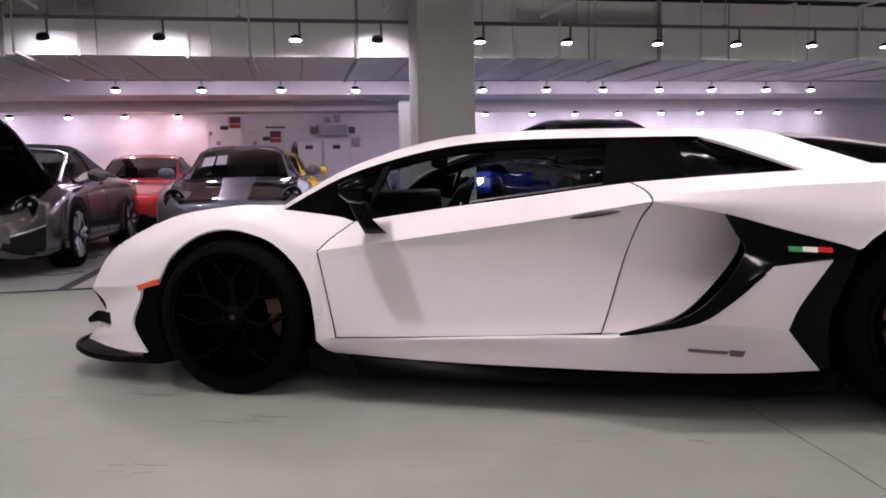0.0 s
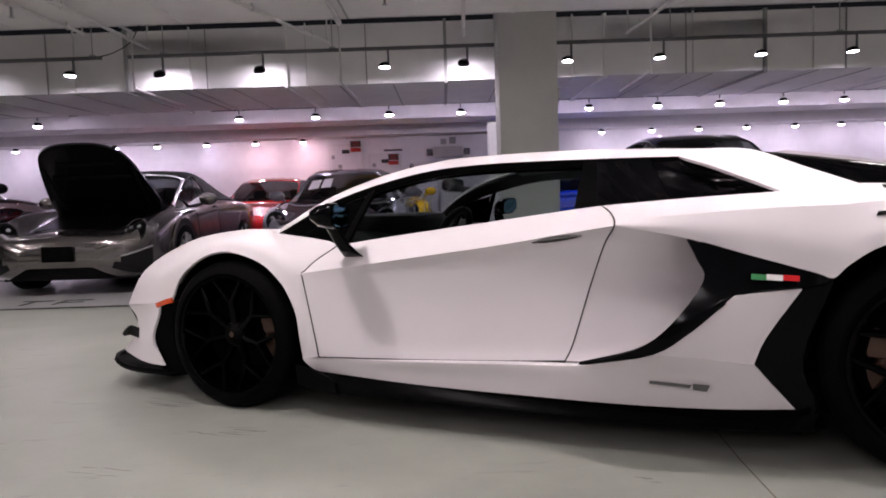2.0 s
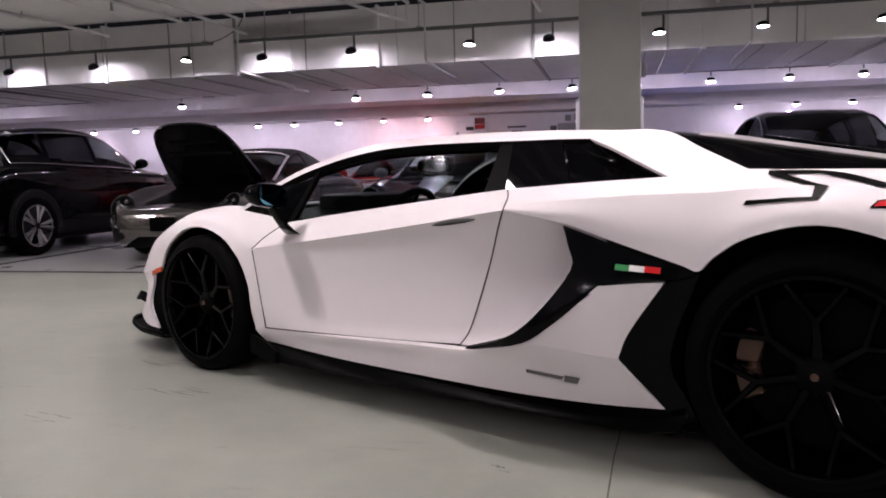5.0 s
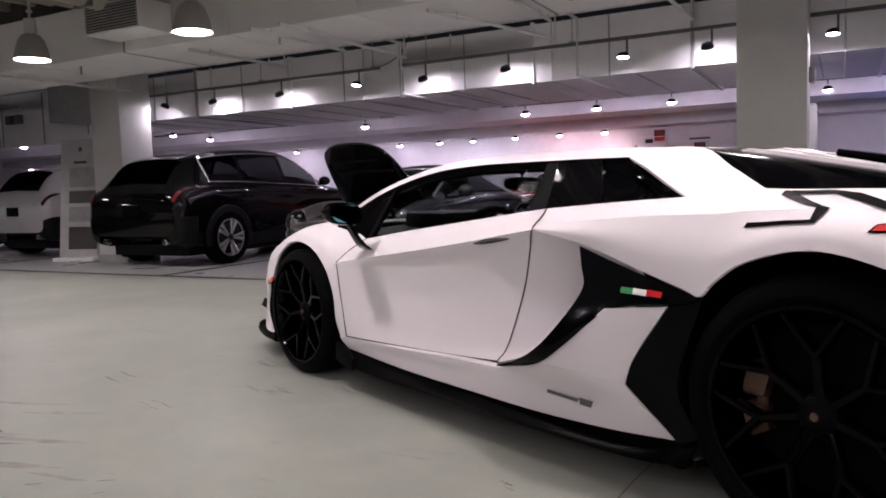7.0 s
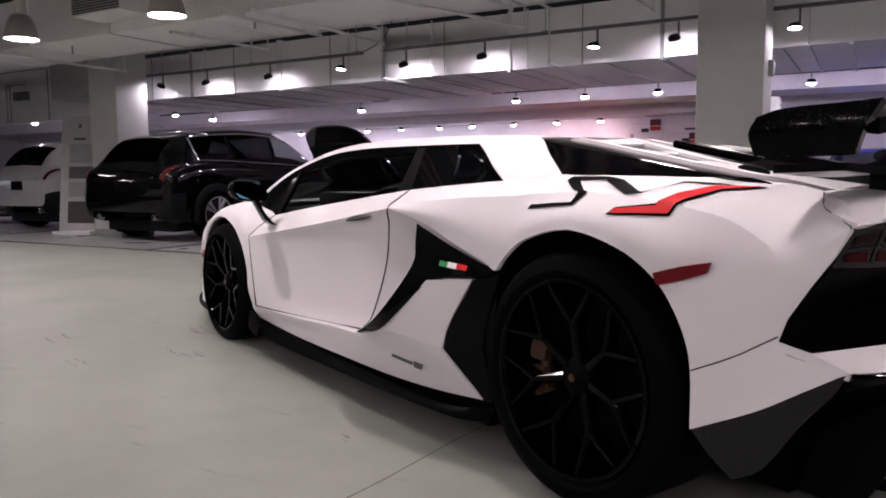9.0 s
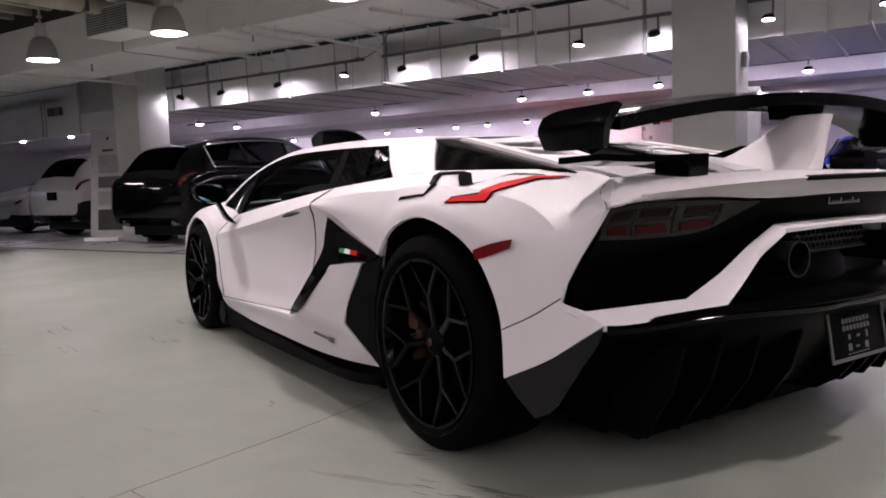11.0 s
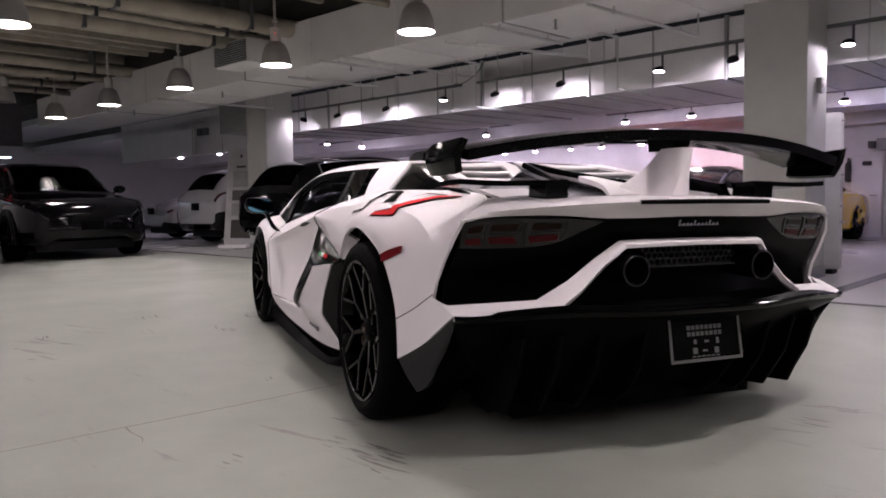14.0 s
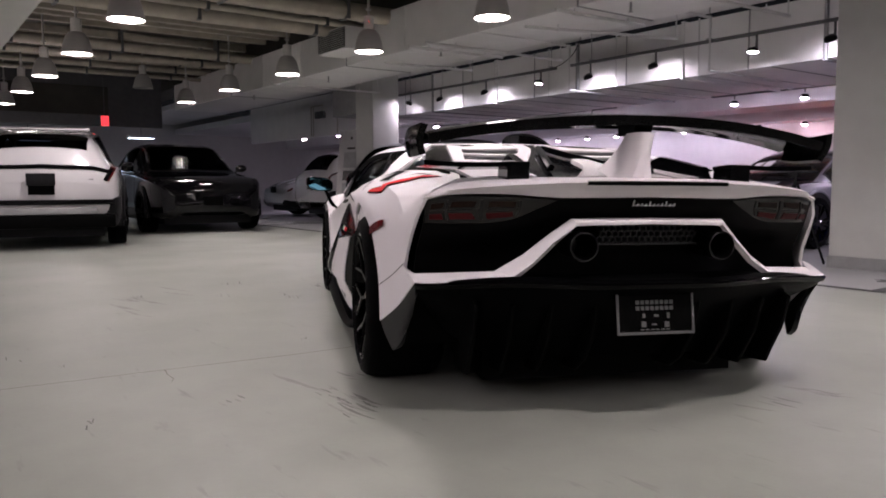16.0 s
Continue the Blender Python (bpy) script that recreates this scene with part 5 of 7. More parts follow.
# door mirrors
for side in SIDES:
    mir = new("door_mirror")
    mir.parent = CAR
    bm = bmesh.new()
    rings = []
    for x, out, z, w, h in ((-0.806, 1.048, 0.850, 0.03, 0.010), (-0.796, 1.045, 0.850, 0.062, 0.026), (-0.765, 1.038, 0.850, 0.084, 0.044), (-0.722, 1.032, 0.851, 0.096, 0.053), (-0.704, 1.030, 0.851, 0.092, 0.049)):
        rings.append([bm.verts.new((x + max(0.0, x + 0.78) * 0.2 * math.cos(2 * math.pi * k / 16), -(out + w * math.copysign(abs(math.cos(2 * math.pi * k / 16)) ** 0.6, math.cos(2 * math.pi * k / 16))) * side,
                                    z + h * math.copysign(abs(math.sin(2 * math.pi * k / 16)) ** 0.7, math.sin(2 * math.pi * k / 16)) + 0.012 * math.cos(2 * math.pi * k / 16))) for k in range(16)])
    for q, w in zip(rings, rings[1:]):
        for k in range(16):
            bm.faces.new((q[k], q[(k + 1) % 16], w[(k + 1) % 16], w[k]))
    bm.faces.new(rings[0][::-1])
    bm.faces.new(rings[-1])
    part("mirror_shell", bm, GLOSSB, mir)
    bm = bmesh.new()
    # flat blade arm
    rows = []
    for x, out, z, wx, th in ((-0.770, 0.990, 0.820, 0.034, 0.016), (-0.765, 0.982, 0.795, 0.032, 0.014), (-0.745, 0.958, 0.740, 0.034, 0.015), (-0.722, 0.935, 0.700, 0.042, 0.024), (-0.715, 0.915, 0.682, 0.046, 0.030)):
        rows.append([bm.verts.new((x + wx * c, -(out + th * e) * side, z + th * e * 0.4)) for c, e in ((-1, 0), (-0.6, 1), (0.6, 1), (1, 0), (0.6, -1), (-0.6, -1))])
    for q, w in zip(rows, rows[1:]):
        for k in range(6):
            bm.faces.new((q[k], q[(k + 1) % 6], w[(k + 1) % 6], w[k]))
    bm.faces.new(rows[0][::-1])
    bm.faces.new(rows[-1])
    bmesh.ops.recalc_face_normals(bm, faces=bm.faces[:])
    part("mirror_arm", bm, GLOSSB, mir)
    bm = bmesh.new()
    ring = [(math.cos(2 * math.pi * k / 20), math.sin(2 * math.pi * k / 20)) for k in range(20)]
    bm.faces.new([bm.verts.new((-0.7005 + 0.0150 * c, -(1.030 + 0.084 * math.copysign(abs(c) ** 0.6, c)) * side, 0.851 + 0.042 * math.copysign(abs(q) ** 0.7, q) + 0.011 * c)) for c, q in ring])
    part("mirror_glass", bm, BLUEGL, mir, "bluish mirror glass")

laid("black_stripe", [((1.149, 0.934, 0.815), (1.156, 0.927, 0.829)), ((1.345, 0.943, 0.837), (1.329, 0.935, 0.847)), ((1.366, 0.901, 0.871), (1.331, 0.903, 0.871)),
                      ((1.24, 0.788, 0.906), (1.187, 0.790, 0.907)), ((1.235, 0.765, 0.913), (1.185, 0.758, 0.917))], SATINB)
laid("black_stripe", [((1.20, 0.758, 0.917), (1.235, 0.785, 0.907)), ((1.311, 0.742, 0.916), (1.328, 0.772, 0.907)), ((1.38, 0.760, 0.91), (1.36, 0.800, 0.90)),
                      ((1.500, 0.842, 0.882), (1.470, 0.870, 0.870)), ((1.525, 0.852, 0.874), (1.493, 0.881, 0.868))], SATINB)
laid("black_stripe", [((1.50, 0.866, 0.872), (1.515, 0.857, 0.874)), ((1.565, 0.733, 0.901), (1.557, 0.725, 0.905)), ((1.673, 0.696, 0.895), (1.672, 0.688, 0.897))], SATINB, 0.003)
laid("black_stripe", [((1.470, 0.948, 0.812), (1.486, 0.930, 0.838)), ((1.645, 0.917, 0.818), (1.592, 0.900, 0.846)), ((1.650, 0.848, 0.855), (1.600, 0.808, 0.880)),
                      ((1.679, 0.738, 0.880), (1.648, 0.712, 0.896)), ((1.762, 0.670, 0.887), (1.755, 0.668, 0.890))], SATINB, 0.003)
laid("red_stripe", [((1.480, 0.944, 0.817), (1.490, 0.934, 0.833)), ((1.638, 0.913, 0.822), (1.596, 0.905, 0.840)), ((1.645, 0.843, 0.859), (1.604, 0.813, 0.876)),
                    ((1.674, 0.733, 0.884), (1.651, 0.718, 0.892)), ((1.748, 0.677, 0.887), (1.743, 0.675, 0.889))], REDP, 0.006)


# ---- parked cars in the bays ----
def paint(name, color, rough=0.22, metal=0.0):
    return mat(name, color, rough, metal, coat=1.0, noise_scale=300, vary=0.08, big=0.0, spec=0.35)


P_SILVER, P_RED, P_GREY, P_YELLOW = paint("silver_paint", (0.13, 0.12, 0.118), 0.24, 0.85), paint("red_paint", (0.55, 0.02, 0.02)), paint("grey_paint", (0.20, 0.20, 0.23), 0.3, 0.4), paint("yellow_paint", (0.62, 0.40, 0.01))
P_BLUE, P_BLACK, P_WHITE, P_DARK = paint("blue_paint", (0.008, 0.045, 0.42)), mat("black_paint", (0.002, 0.002, 0.0025), 0.05, coat=0.2, noise_scale=300, vary=0.1, spec=0.2), paint("white_paint", (0.50, 0.485, 0.49)), mat("graphite_paint", (0.006, 0.006, 0.007), 0.12, coat=0.6, noise_scale=300, vary=0.1, spec=0.4)
LIGHTLENS = mat("lamp_lens", (0.16, 0.16, 0.17), 0.10, metal=0.6, coat=1.0, noise_scale=60, vary=0.5)
TAILRED = mat("tail_lens", (0.10, 0.008, 0.01), 0.15, coat=0.7, noise_scale=60, vary=0.3)
CARGLASS = glass_mat("car_glass", (0.38, 0.40, 0.40), 0.02, 0.022)
TINTGLASS = glass_mat("tinted_car_glass", (0.06, 0.06, 0.065), 0.0, 0.0003, 0.03)
REDLEATHER = mat("red_leather", (0.16, 0.012, 0.012), 0.5, noise_scale=60, vary=0.2, bump=0.1, bump_scale=120)
SOFTTOP = mat("soft_top_cloth", (0.012, 0.011, 0.012), 0.8, noise_scale=200, vary=0.3, bump=0.1, bump_scale=400)
ALLOY = mat("alloy", (0.42, 0.42, 0.43), 0.3, metal=0.9, noise_scale=30, vary=0.08)

# stations: x, half width, sill z, shoulder z, shelf half width, top z, top half width (from nose to tail)
COUPE = [(0.00, 0.40, 0.30, 0.46, 0.36, 0.50, 0.30), (0.08, 0.66, 0.20, 0.56, 0.58, 0.60, 0.48), (0.35, 0.86, 0.17, 0.69, 0.72, 0.65, 0.54), (0.80, 0.91, 0.17, 0.80, 0.74, 0.73, 0.57),
         (1.30, 0.90, 0.17, 0.83, 0.75, 0.83, 0.65), (1.75, 0.89, 0.17, 0.83, 0.77, 1.08, 0.60), (2.20, 0.89, 0.17, 0.85, 0.78, 1.26, 0.55), (2.65, 0.90, 0.17, 0.86, 0.78, 1.28, 0.54),
         (3.15, 0.92, 0.17, 0.87, 0.79, 1.19, 0.52), (3.65, 0.94, 0.18, 0.86, 0.80, 1.04, 0.52), (4.10, 0.91, 0.22, 0.80, 0.78, 0.90, 0.54), (4.38, 0.82, 0.28, 0.70, 0.70, 0.76, 0.52), (4.48, 0.62, 0.36, 0.58, 0.54, 0.60, 0.42)]
SUV = [(0.00, 0.62, 0.36, 0.70, 0.52, 0.74, 0.40), (0.10, 0.80, 0.26, 0.84, 0.68, 0.88, 0.55), (0.45, 0.93, 0.24, 0.95, 0.78, 0.98, 0.66), (0.95, 0.96, 0.24, 1.00, 0.82, 1.04, 0.70),
       (1.35, 0.96, 0.24, 1.03, 0.82, 1.10, 0.72), (1.80, 0.95, 0.24, 1.05, 0.83, 1.40, 0.66), (2.25, 0.95, 0.24, 1.06, 0.84, 1.61, 0.62), (2.90, 0.95, 0.24, 1.08, 0.84, 1.66, 0.62),
       (3.60, 0.96, 0.24, 1.11, 0.84, 1.63, 0.60), (4.20, 0.96, 0.26, 1.12, 0.83, 1.55, 0.59), (4.52, 0.94, 0.28, 1.10, 0.80, 1.42, 0.57), (4.76, 0.90, 0.34, 1.02, 0.76, 1.08, 0.58), (4.84, 0.80, 0.44, 0.84, 0.66, 0.88, 0.50)]


def section(st, v):
    """Point of a half section, v from 0 (under the sill) to 7 (middle of the roof)."""
    x, w, zs, zb, ws, zt, wt = st
    pts = [Vector((x, w * 0.80, zs)), Vector((x, w * 0.96, zs + 0.05)), Vector((x, w, zs + (zb - zs) * 0.45)), Vector((x, w * 0.985, zb - 0.07)), Vector((x, ws + 0.05, zb)),
           Vector((x, ws, zb + 0.012)), Vector((x, wt, zt - 0.05 * (zt - zb > 0.12) - 0.008)), Vector((x, wt * 0.5, zt)), Vector((x, 0, zt + 0.012))]
    return spline(pts, v)


KNOWN = {}


def skin(stations, u, v, side):
    key = (len(stations), stations[3][0], round(u, 4), round(v, 4))
    if key not in KNOWN:
        KNOWN[key] = skin_point(stations, u, v)
    q = KNOWN[key]
    return Vector((q.x, q.y * side, q.z))


def skin_point(stations, u, v):
    n = len(stations)
    i = min(int(u), n - 2)
    ids = [max(0, i - 1), i, i + 1, min(n - 1, i + 2)]
    p = [section(stations[k], v) for k in ids]
    f = u - i
    q = 0.5 * (2 * p[1] + (p[2] - p[0]) * f + (2 * p[0] - 5 * p[1] + 4 * p[2] - p[3]) * f * f + (3 * p[1] - p[0] - 3 * p[2] + p[3]) * f ** 3)
    return q


def patch(bm, stations, u0, u1, v0, v1, sides, lift=0.0, nu=6, nv=4, holes=()):
    for side in sides:
        g = []
        for a in range(nu + 1):
            row = []
            for b in range(nv + 1):
                u, v = u0 + (u1 - u0) * a / nu, v0 + (v1 - v0) * b / nv
                p = skin(stations, u, v, side)
                if lift:
                    e = 0.02
                    du = skin(stations, min(u + e, len(stations) - 1.001), v, side) - skin(stations, max(u - e, 0), v, side)
                    dv = skin(stations, u, min(v + e, 8), side) - skin(stations, u, max(v - e, 0), side)
                    n = du.cross(dv)
                    if n.length > 1e-9:
                        n.normalize()
                        c = Vector((2.3, 0, 0.55))
                        p = p + n * lift * (1 if n.dot(p - c) > 0 else -1)
                row.append(bm.verts.new(p))
            g.append(row)
        for a in range(nu):
            for b in range(nv):
                uc, vc = u0 + (u1 - u0) * (a + 0.5) / nu, v0 + (v1 - v0) * (b + 0.5) / nv
                if not any(h[0] < uc < h[1] and h[2] < vc < h[3] for h in holes):
                    bm.faces.new((g[a][b], g[a + 1][b], g[a + 1][b + 1], g[a][b + 1]))
    loose = [v for v in bm.verts if not v.link_faces]
    bmesh.ops.delete(bm, geom=loose, context="VERTS")
    bmesh.ops.remove_doubles(bm, verts=bm.verts[:], dist=0.0005)


def road_wheel(parent, x, y, r, rim_mat, w=0.24, spokes=5):
    side = 1 if y > 0 else -1
    wl = new("wheel")
    wl.parent = parent
    wl.matrix_basis = pose(x, y, r, 0, 0, 180 if side > 0 else 0)
    bm = bmesh.new()
    lathe(bm, [(r * 0.70, 0.012), (r * 0.74, 0.0), (r * 0.95, 0.006), (r, 0.04), (r, w - 0.03), (r * 0.95, w), (r * 0.70, w - 0.01)], 32, "y", closed=True)
    part("tyre", bm, RUBBER, wl)
    bm = bmesh.new()
    lathe(bm, [(r * 0.72, 0.008), (r * 0.66, 0.012), (r * 0.63, 0.10), (r * 0.72, 0.10)], 28, "y", closed=True)
    for k in range(spokes):
        a = 2 * math.pi * k / spokes
        for d in (-0.16, 0.16):
            tube(bm, [(0.04 * math.cos(a + d * 2), 0.03, 0.04 * math.sin(a + d * 2)), (r * 0.4 * math.cos(a + d), 0.020, r * 0.4 * math.sin(a + d)), (r * 0.67 * math.cos(a + d * 1.15), 0.012, r * 0.67 * math.sin(a + d * 1.15))], 0.02, 6, True, [0.018, 0.022, 0.030])
    lathe(bm, [(0.0, 0.02), (0.05, 0.022), (0.06, 0.05)], 16, "y")
    part("rim", bm, rim_mat, wl)
    bm = bmesh.new()
    lathe(bm, [(0.0, 0.09), (r * 0.64, 0.09), (r * 0.64, 0.11)], 24, "y")
    part("brake_disc", bm, DISC, wl)
    return wl


def parked_car(m, name, kind, coat, label, opts=()):
    t = thing(name, m, label, "car", "parked cars")
    st = COUPE if kind == "coupe" else SUV
    n = len(st) - 1
    if kind == "coupe":
        front, rear = (4.125, 5.625, 6.125, 8.0), (7.375, 9.0, 6.25, 8.0)
        panes = ((4.75, 6.375, 5.375, 5.875), (6.5, 7.875, 5.25, 5.875))
    else:
        front, rear = (4.125, 5.75, 6.125, 8.0), (9.625, 10.75, 6.125, 8.0)
        panes = ((4.75, 6.375, 5.375, 5.875), (6.5, 7.75, 5.25, 5.875), (7.875, 8.875, 5.375, 5.875))
    if "high_tail" in opts:
        rear = (9.25, 10.25, 6.125, 8.0)
    soft = "soft_top" in opts
    if soft:
        rear, panes = (7.875, 8.625, 6.75, 8.0), panes[:1]
    bm = bmesh.new()
    patch(bm, st, 0, n, 0, 8, (1, -1), 0, n * 8, 64, (front, rear, *panes))
    for e_u in (0, n):
        loop = [skin(st, e_u, 8 * k / 64, 1) for k in range(65)] + [skin(st, e_u, 8 * k / 64, -1) for k in range(64, -1, -1)]
        bm.faces.new([bm.verts.new(p) for p in loop])
    bmesh.ops.remove_doubles(bm, verts=bm.verts[:], dist=0.001)
    part("body", bm, coat, t, "", 50)
    glass = TINTGLASS if kind != "coupe" else CARGLASS
    for name2, (a, b, c, d), g2 in (("windscreen", front, TINTGLASS if "dark_glass" in opts else CARGLASS), ("rear_window", rear, glass)):
        bm = bmesh.new()
        patch(bm, st, a - 0.03, b + 0.03, c - 0.03, d, (1, -1), 0.004, 12, 8)
        part(name2, bm, g2, t)
    for side in (1, -1):
        for i, (a, b, c, d) in enumerate(panes):
            bm = bmesh.new()
            patch(bm, st, a - 0.03, b + 0.03, c - 0.03, d + 0.03, (side,), 0.004, 8, 4)
            part("side_window", bm, CARGLASS if i == 0 else glass, t)
        # black rubber round the side glass
        bm = bmesh.new()
        lo_u, hi_u = panes[0][0] - 0.06, panes[-1][1] + 0.08
        low = [skin(st, lo_u + (hi_u - lo_u) * k / 16, 5.12, side) for k in range(17)]
        top = [skin(st, hi_u - (hi_u - lo_u) * k / 16, 5.97, side) for k in range(17)]
        ring = [p + Vector((0, 0.010 * side, 0)) for p in low + top + low[:1]]
        tube(bm, ring, 0.013, 6)
        part("window_trim", bm, SILVER if "alloy" in opts and kind != "coupe" else BLACKM, t)
        # door gaps and handles
        for ud in ((4.55, 6.42) if kind == "coupe" else (4.55, 6.43, 7.95)):
            bm = bmesh.new()
            tube(bm, [skin(st, ud + 0.05 * math.sin(k), 1.0 + 4.05 * k / 10, side) for k in range(11)], 0.005, 5)
            part("door_gap", bm, BLACKM, t)
        for ud in ((6.1,) if kind == "coupe" else (6.05, 7.55)):
            bm = bmesh.new()
            pts = [skin(st, ud + 0.28 * k / 4, 3.55, side) + Vector((0, (0.012 + 0.014 * math.sin(math.pi * k / 4)) * side, 0)) for k in range(5)]
            tube(bm, pts, 0.011, 6)
            part("door_handle", bm, coat, t)
        bm = bmesh.new()
        patch(bm, st, 2.2 if kind == "coupe" else 2.9, n - 3.0, 0.05, 0.95 if kind == "coupe" else 1.45, (side,), 0.012, 10, 4)
        part("sill", bm, BLACKM, t)
    if soft:
        bm = bmesh.new()
        patch(bm, st, 5.75, 8.9, 5.97, 8, (1, -1), 0.012, 16, 10, (rear,))
        patch(bm, st, 6.5, 8.9, 5.15, 5.97, (1, -1), 0.012, 12, 4)
        part("soft_top", bm, SOFTTOP, t, "closed black cloth top")
        bm = bmesh.new()
        for side in (1, -1):
            tube(bm, [skin(st, 4.2 + 1.5 * k / 8, 6.05, side) + Vector((0, 0.012 * side, 0.008)) for k in range(9)], 0.020, 6)
        tube(bm, [skin(st, 5.7, 6.05 + 1.95 * k / 6, 1) + Vector((0, 0, 0.012)) for k in range(7)] + [skin(st, 5.7, 8 - 1.95 * k / 6, -1) + Vector((0, 0, 0.012)) for k in range(1, 7)], 0.018, 6)
        part("windscreen_frame", bm, SILVER, t, "bright windscreen frame")
    # cabin: floor, dash, seats
    trim = REDLEATHER if "red_cabin" in opts else LEATHER
    zf, zb2 = (0.30, 0.86) if kind == "coupe" else (0.45, 1.05)
    xd, xe2 = (1.45, 3.4) if kind == "coupe" else (1.5, 4.5)
    bm = bmesh.new()
    box(bm, xd, xe2, -0.74, 0.74, zf - 0.08, zf, 0.01)
    box(bm, xd, xd + 0.45, -0.70, 0.70, zf, zb2, 0.06)
    box(bm, xd + 0.5, xe2 - 0.3, -0.10, 0.10, zf, zf + 0.22, 0.03)
    part("cabin_lining", bm, LEATHER, t)
    for xs in ((2.25,) if kind == "coupe" else (2.45, 3.35)):
        for y in (-0.37, 0.37):
            bm = bmesh.new()
            box(bm, xs - 0.25, xs + 0.25, y - 0.24, y + 0.24, zf + 0.02, zf + 0.20, 0.05)
            prism(bm, [(xs + 0.14, zf + 0.16), (xs + 0.28, zf + 0.14), (xs + 0.46, zb2 + 0.02), (xs + 0.36, zb2 + 0.04)], 0.46, pose(0, y - 0.23, 0))
            box(bm, xs + 0.36, xs + 0.46, y - 0.12, y + 0.12, zb2 + 0.04, zb2 + 0.20, 0.035)
            part("seat", bm, trim, t)
    bm = bmesh.new()
    wheel_at = pose(xd + 0.60, 0.37, zb2 - 0.05, 0, -65, 0)
    tube(bm, [wheel_at @ Vector((0.18 * math.cos(k * math.pi / 10), 0.18 * math.sin(k * math.pi / 10), 0)) for k in range(21)], 0.014, 6, False)
    tube(bm, [wheel_at @ Vector((0, -0.17, 0)), wheel_at @ Vector((0, 0.17, 0))], 0.02, 6)
    part("steering_wheel", bm, BLACKM, t)
    r = 0.335 if kind == "coupe" else 0.375
    xf, xr = (0.98, 3.43) if kind == "coupe" else (0.95, 3.98)
    w = 0.905 if kind == "coupe" else 0.965
    for x in (xf, xr):
        for side in (1, -1):
            bm = bmesh.new()
            rr2 = r + 0.055
            out = [(x + rr2 * math.cos(math.pi * k / 16 * 1.16 - 0.25), r + rr2 * math.sin(math.pi * k / 16 * 1.16 - 0.25)) for k in range(17)]
            prism(bm, [(a, b) for a, b in out], 0.10, pose(0, (w + 0.016) * side - (0.10 if side > 0 else 0), 0))
            part("wheel_arch", bm, BLACKM, t)
            bm = bmesh.new()
            tube(bm, [(x + (rr2 + 0.012) * math.cos(math.pi * k / 20 * 1.16 - 0.25), (w + 0.004) * side, r + (rr2 + 0.012) * math.sin(math.pi * k / 20 * 1.16 - 0.25)) for k in range(21)], 0.020, 6)
            part("arch_lip", bm, coat if kind == "coupe" or "painted" in opts else BLACKM, t)
            road_wheel(t, x, (w + 0.03) * side, r, ALLOY if "alloy" in opts else RIMB, 0.25)
    # lamps
    for side in (1, -1):
        bm = bmesh.new()
        seat_m = pose(0.255, 0.67 * side, 0.615, 0, 32, 16 * side)
        if kind == "coupe":
            bmesh.ops.create_uvsphere(bm, u_segments=20, v_segments=12, radius=1.0)
            for v in bm.verts:
                v.co = seat_m @ Vector((v.co.x * 0.045, v.co.y * 0.125, v.co.z * 0.155))
        else:
            patch(bm, st, 0.95, 2.0, 3.1, 4.3, (side,), 0.012, 6, 4)
        lamp = part("headlight", bm, GLASSD, t)
        if kind == "coupe":
            bm = bmesh.new()
            tube(bm, [seat_m @ Vector((-0.008, 0.127 * math.cos(k * math.pi / 14), 0.157 * math.sin(k * math.pi / 14))) for k in range(29)], 0.008, 6, False)
            part("lamp_ring", bm, coat, lamp)
        for k, (dy, dz) in enumerate(((-0.045, 0.05), (0.045, 0.04), (0.0, -0.05))):
            b2 = bmesh.new()
            bmesh.ops.create_uvsphere(b2, u_segments=10, v_segments=8, radius=0.026 if k < 2 else 0.036)
            for v in b2.verts:
                v.co = seat_m @ Vector((-0.036 + v.co.x * 0.5, dy + v.co.y, dz + v.co.z)) if kind == "coupe" else v.co + Vector((0.13 + 0.08 * k, (0.70 + 0.07 * k) * side, 0.84 + 0.012 * k))
            part("lamp_bulb", b2, LIGHTLENS, lamp, "bright lamp projector")
        bm = bmesh.new()
        if kind == "coupe":
            patch(bm, st, n - 1.3, n - 0.75, 3.4, 4.2, (side,), 0.008, 4, 4)
        else:
            patch(bm, st, n - 1.75, n - 0.45, 3.35, 4.15, (side,), 0.010, 8, 5)
        part("tail_lamp", bm, TAILRED, t)
        mir = bmesh.new()
        bmesh.ops.create_uvsphere(mir, u_segments=14, v_segments=10, radius=1.0)
        xm = 1.72 if kind == "coupe" else 1.75
        zm = 0.93 if kind == "coupe" else 1.16
        for v in mir.verts:
            v.co = Vector((xm + v.co.x * 0.07, (w + 0.07 + v.co.y * 0.10 / 1.0) * 1.0 if False else (w + 0.06) * side + v.co.y * 0.11, zm + v.co.z * 0.075))
        tube(mir, [(xm, (w - 0.06) * side, zm - 0.07), (xm, (w + 0.04) * side, zm - 0.03)], 0.02, 6)
        part("door_mirror", mir, coat if "painted" in opts else P_BLACK, t)
    # grilles and skirt
    for side in (1, -1):
        bm = bmesh.new()
        if kind == "coupe":
            patch(bm, st, 0.55, 1.5, 0.9, 1.75, (side,), 0.01, 4, 3)
        else:
            patch(bm, st, 0.02, 0.95, 1.3, 3.0, (side,), 0.012, 4, 3)
        part("front_grille", bm, BLACKM, t)
        bm = bmesh.new()
        patch(bm, st, n - 1.9, n - 0.05, 0.0, 1.7 if kind == "coupe" else 2.15, (side,), 0.012, 8, 5)
        part("rear_skirt", bm, BLACKM, t)
    bm = bmesh.new()
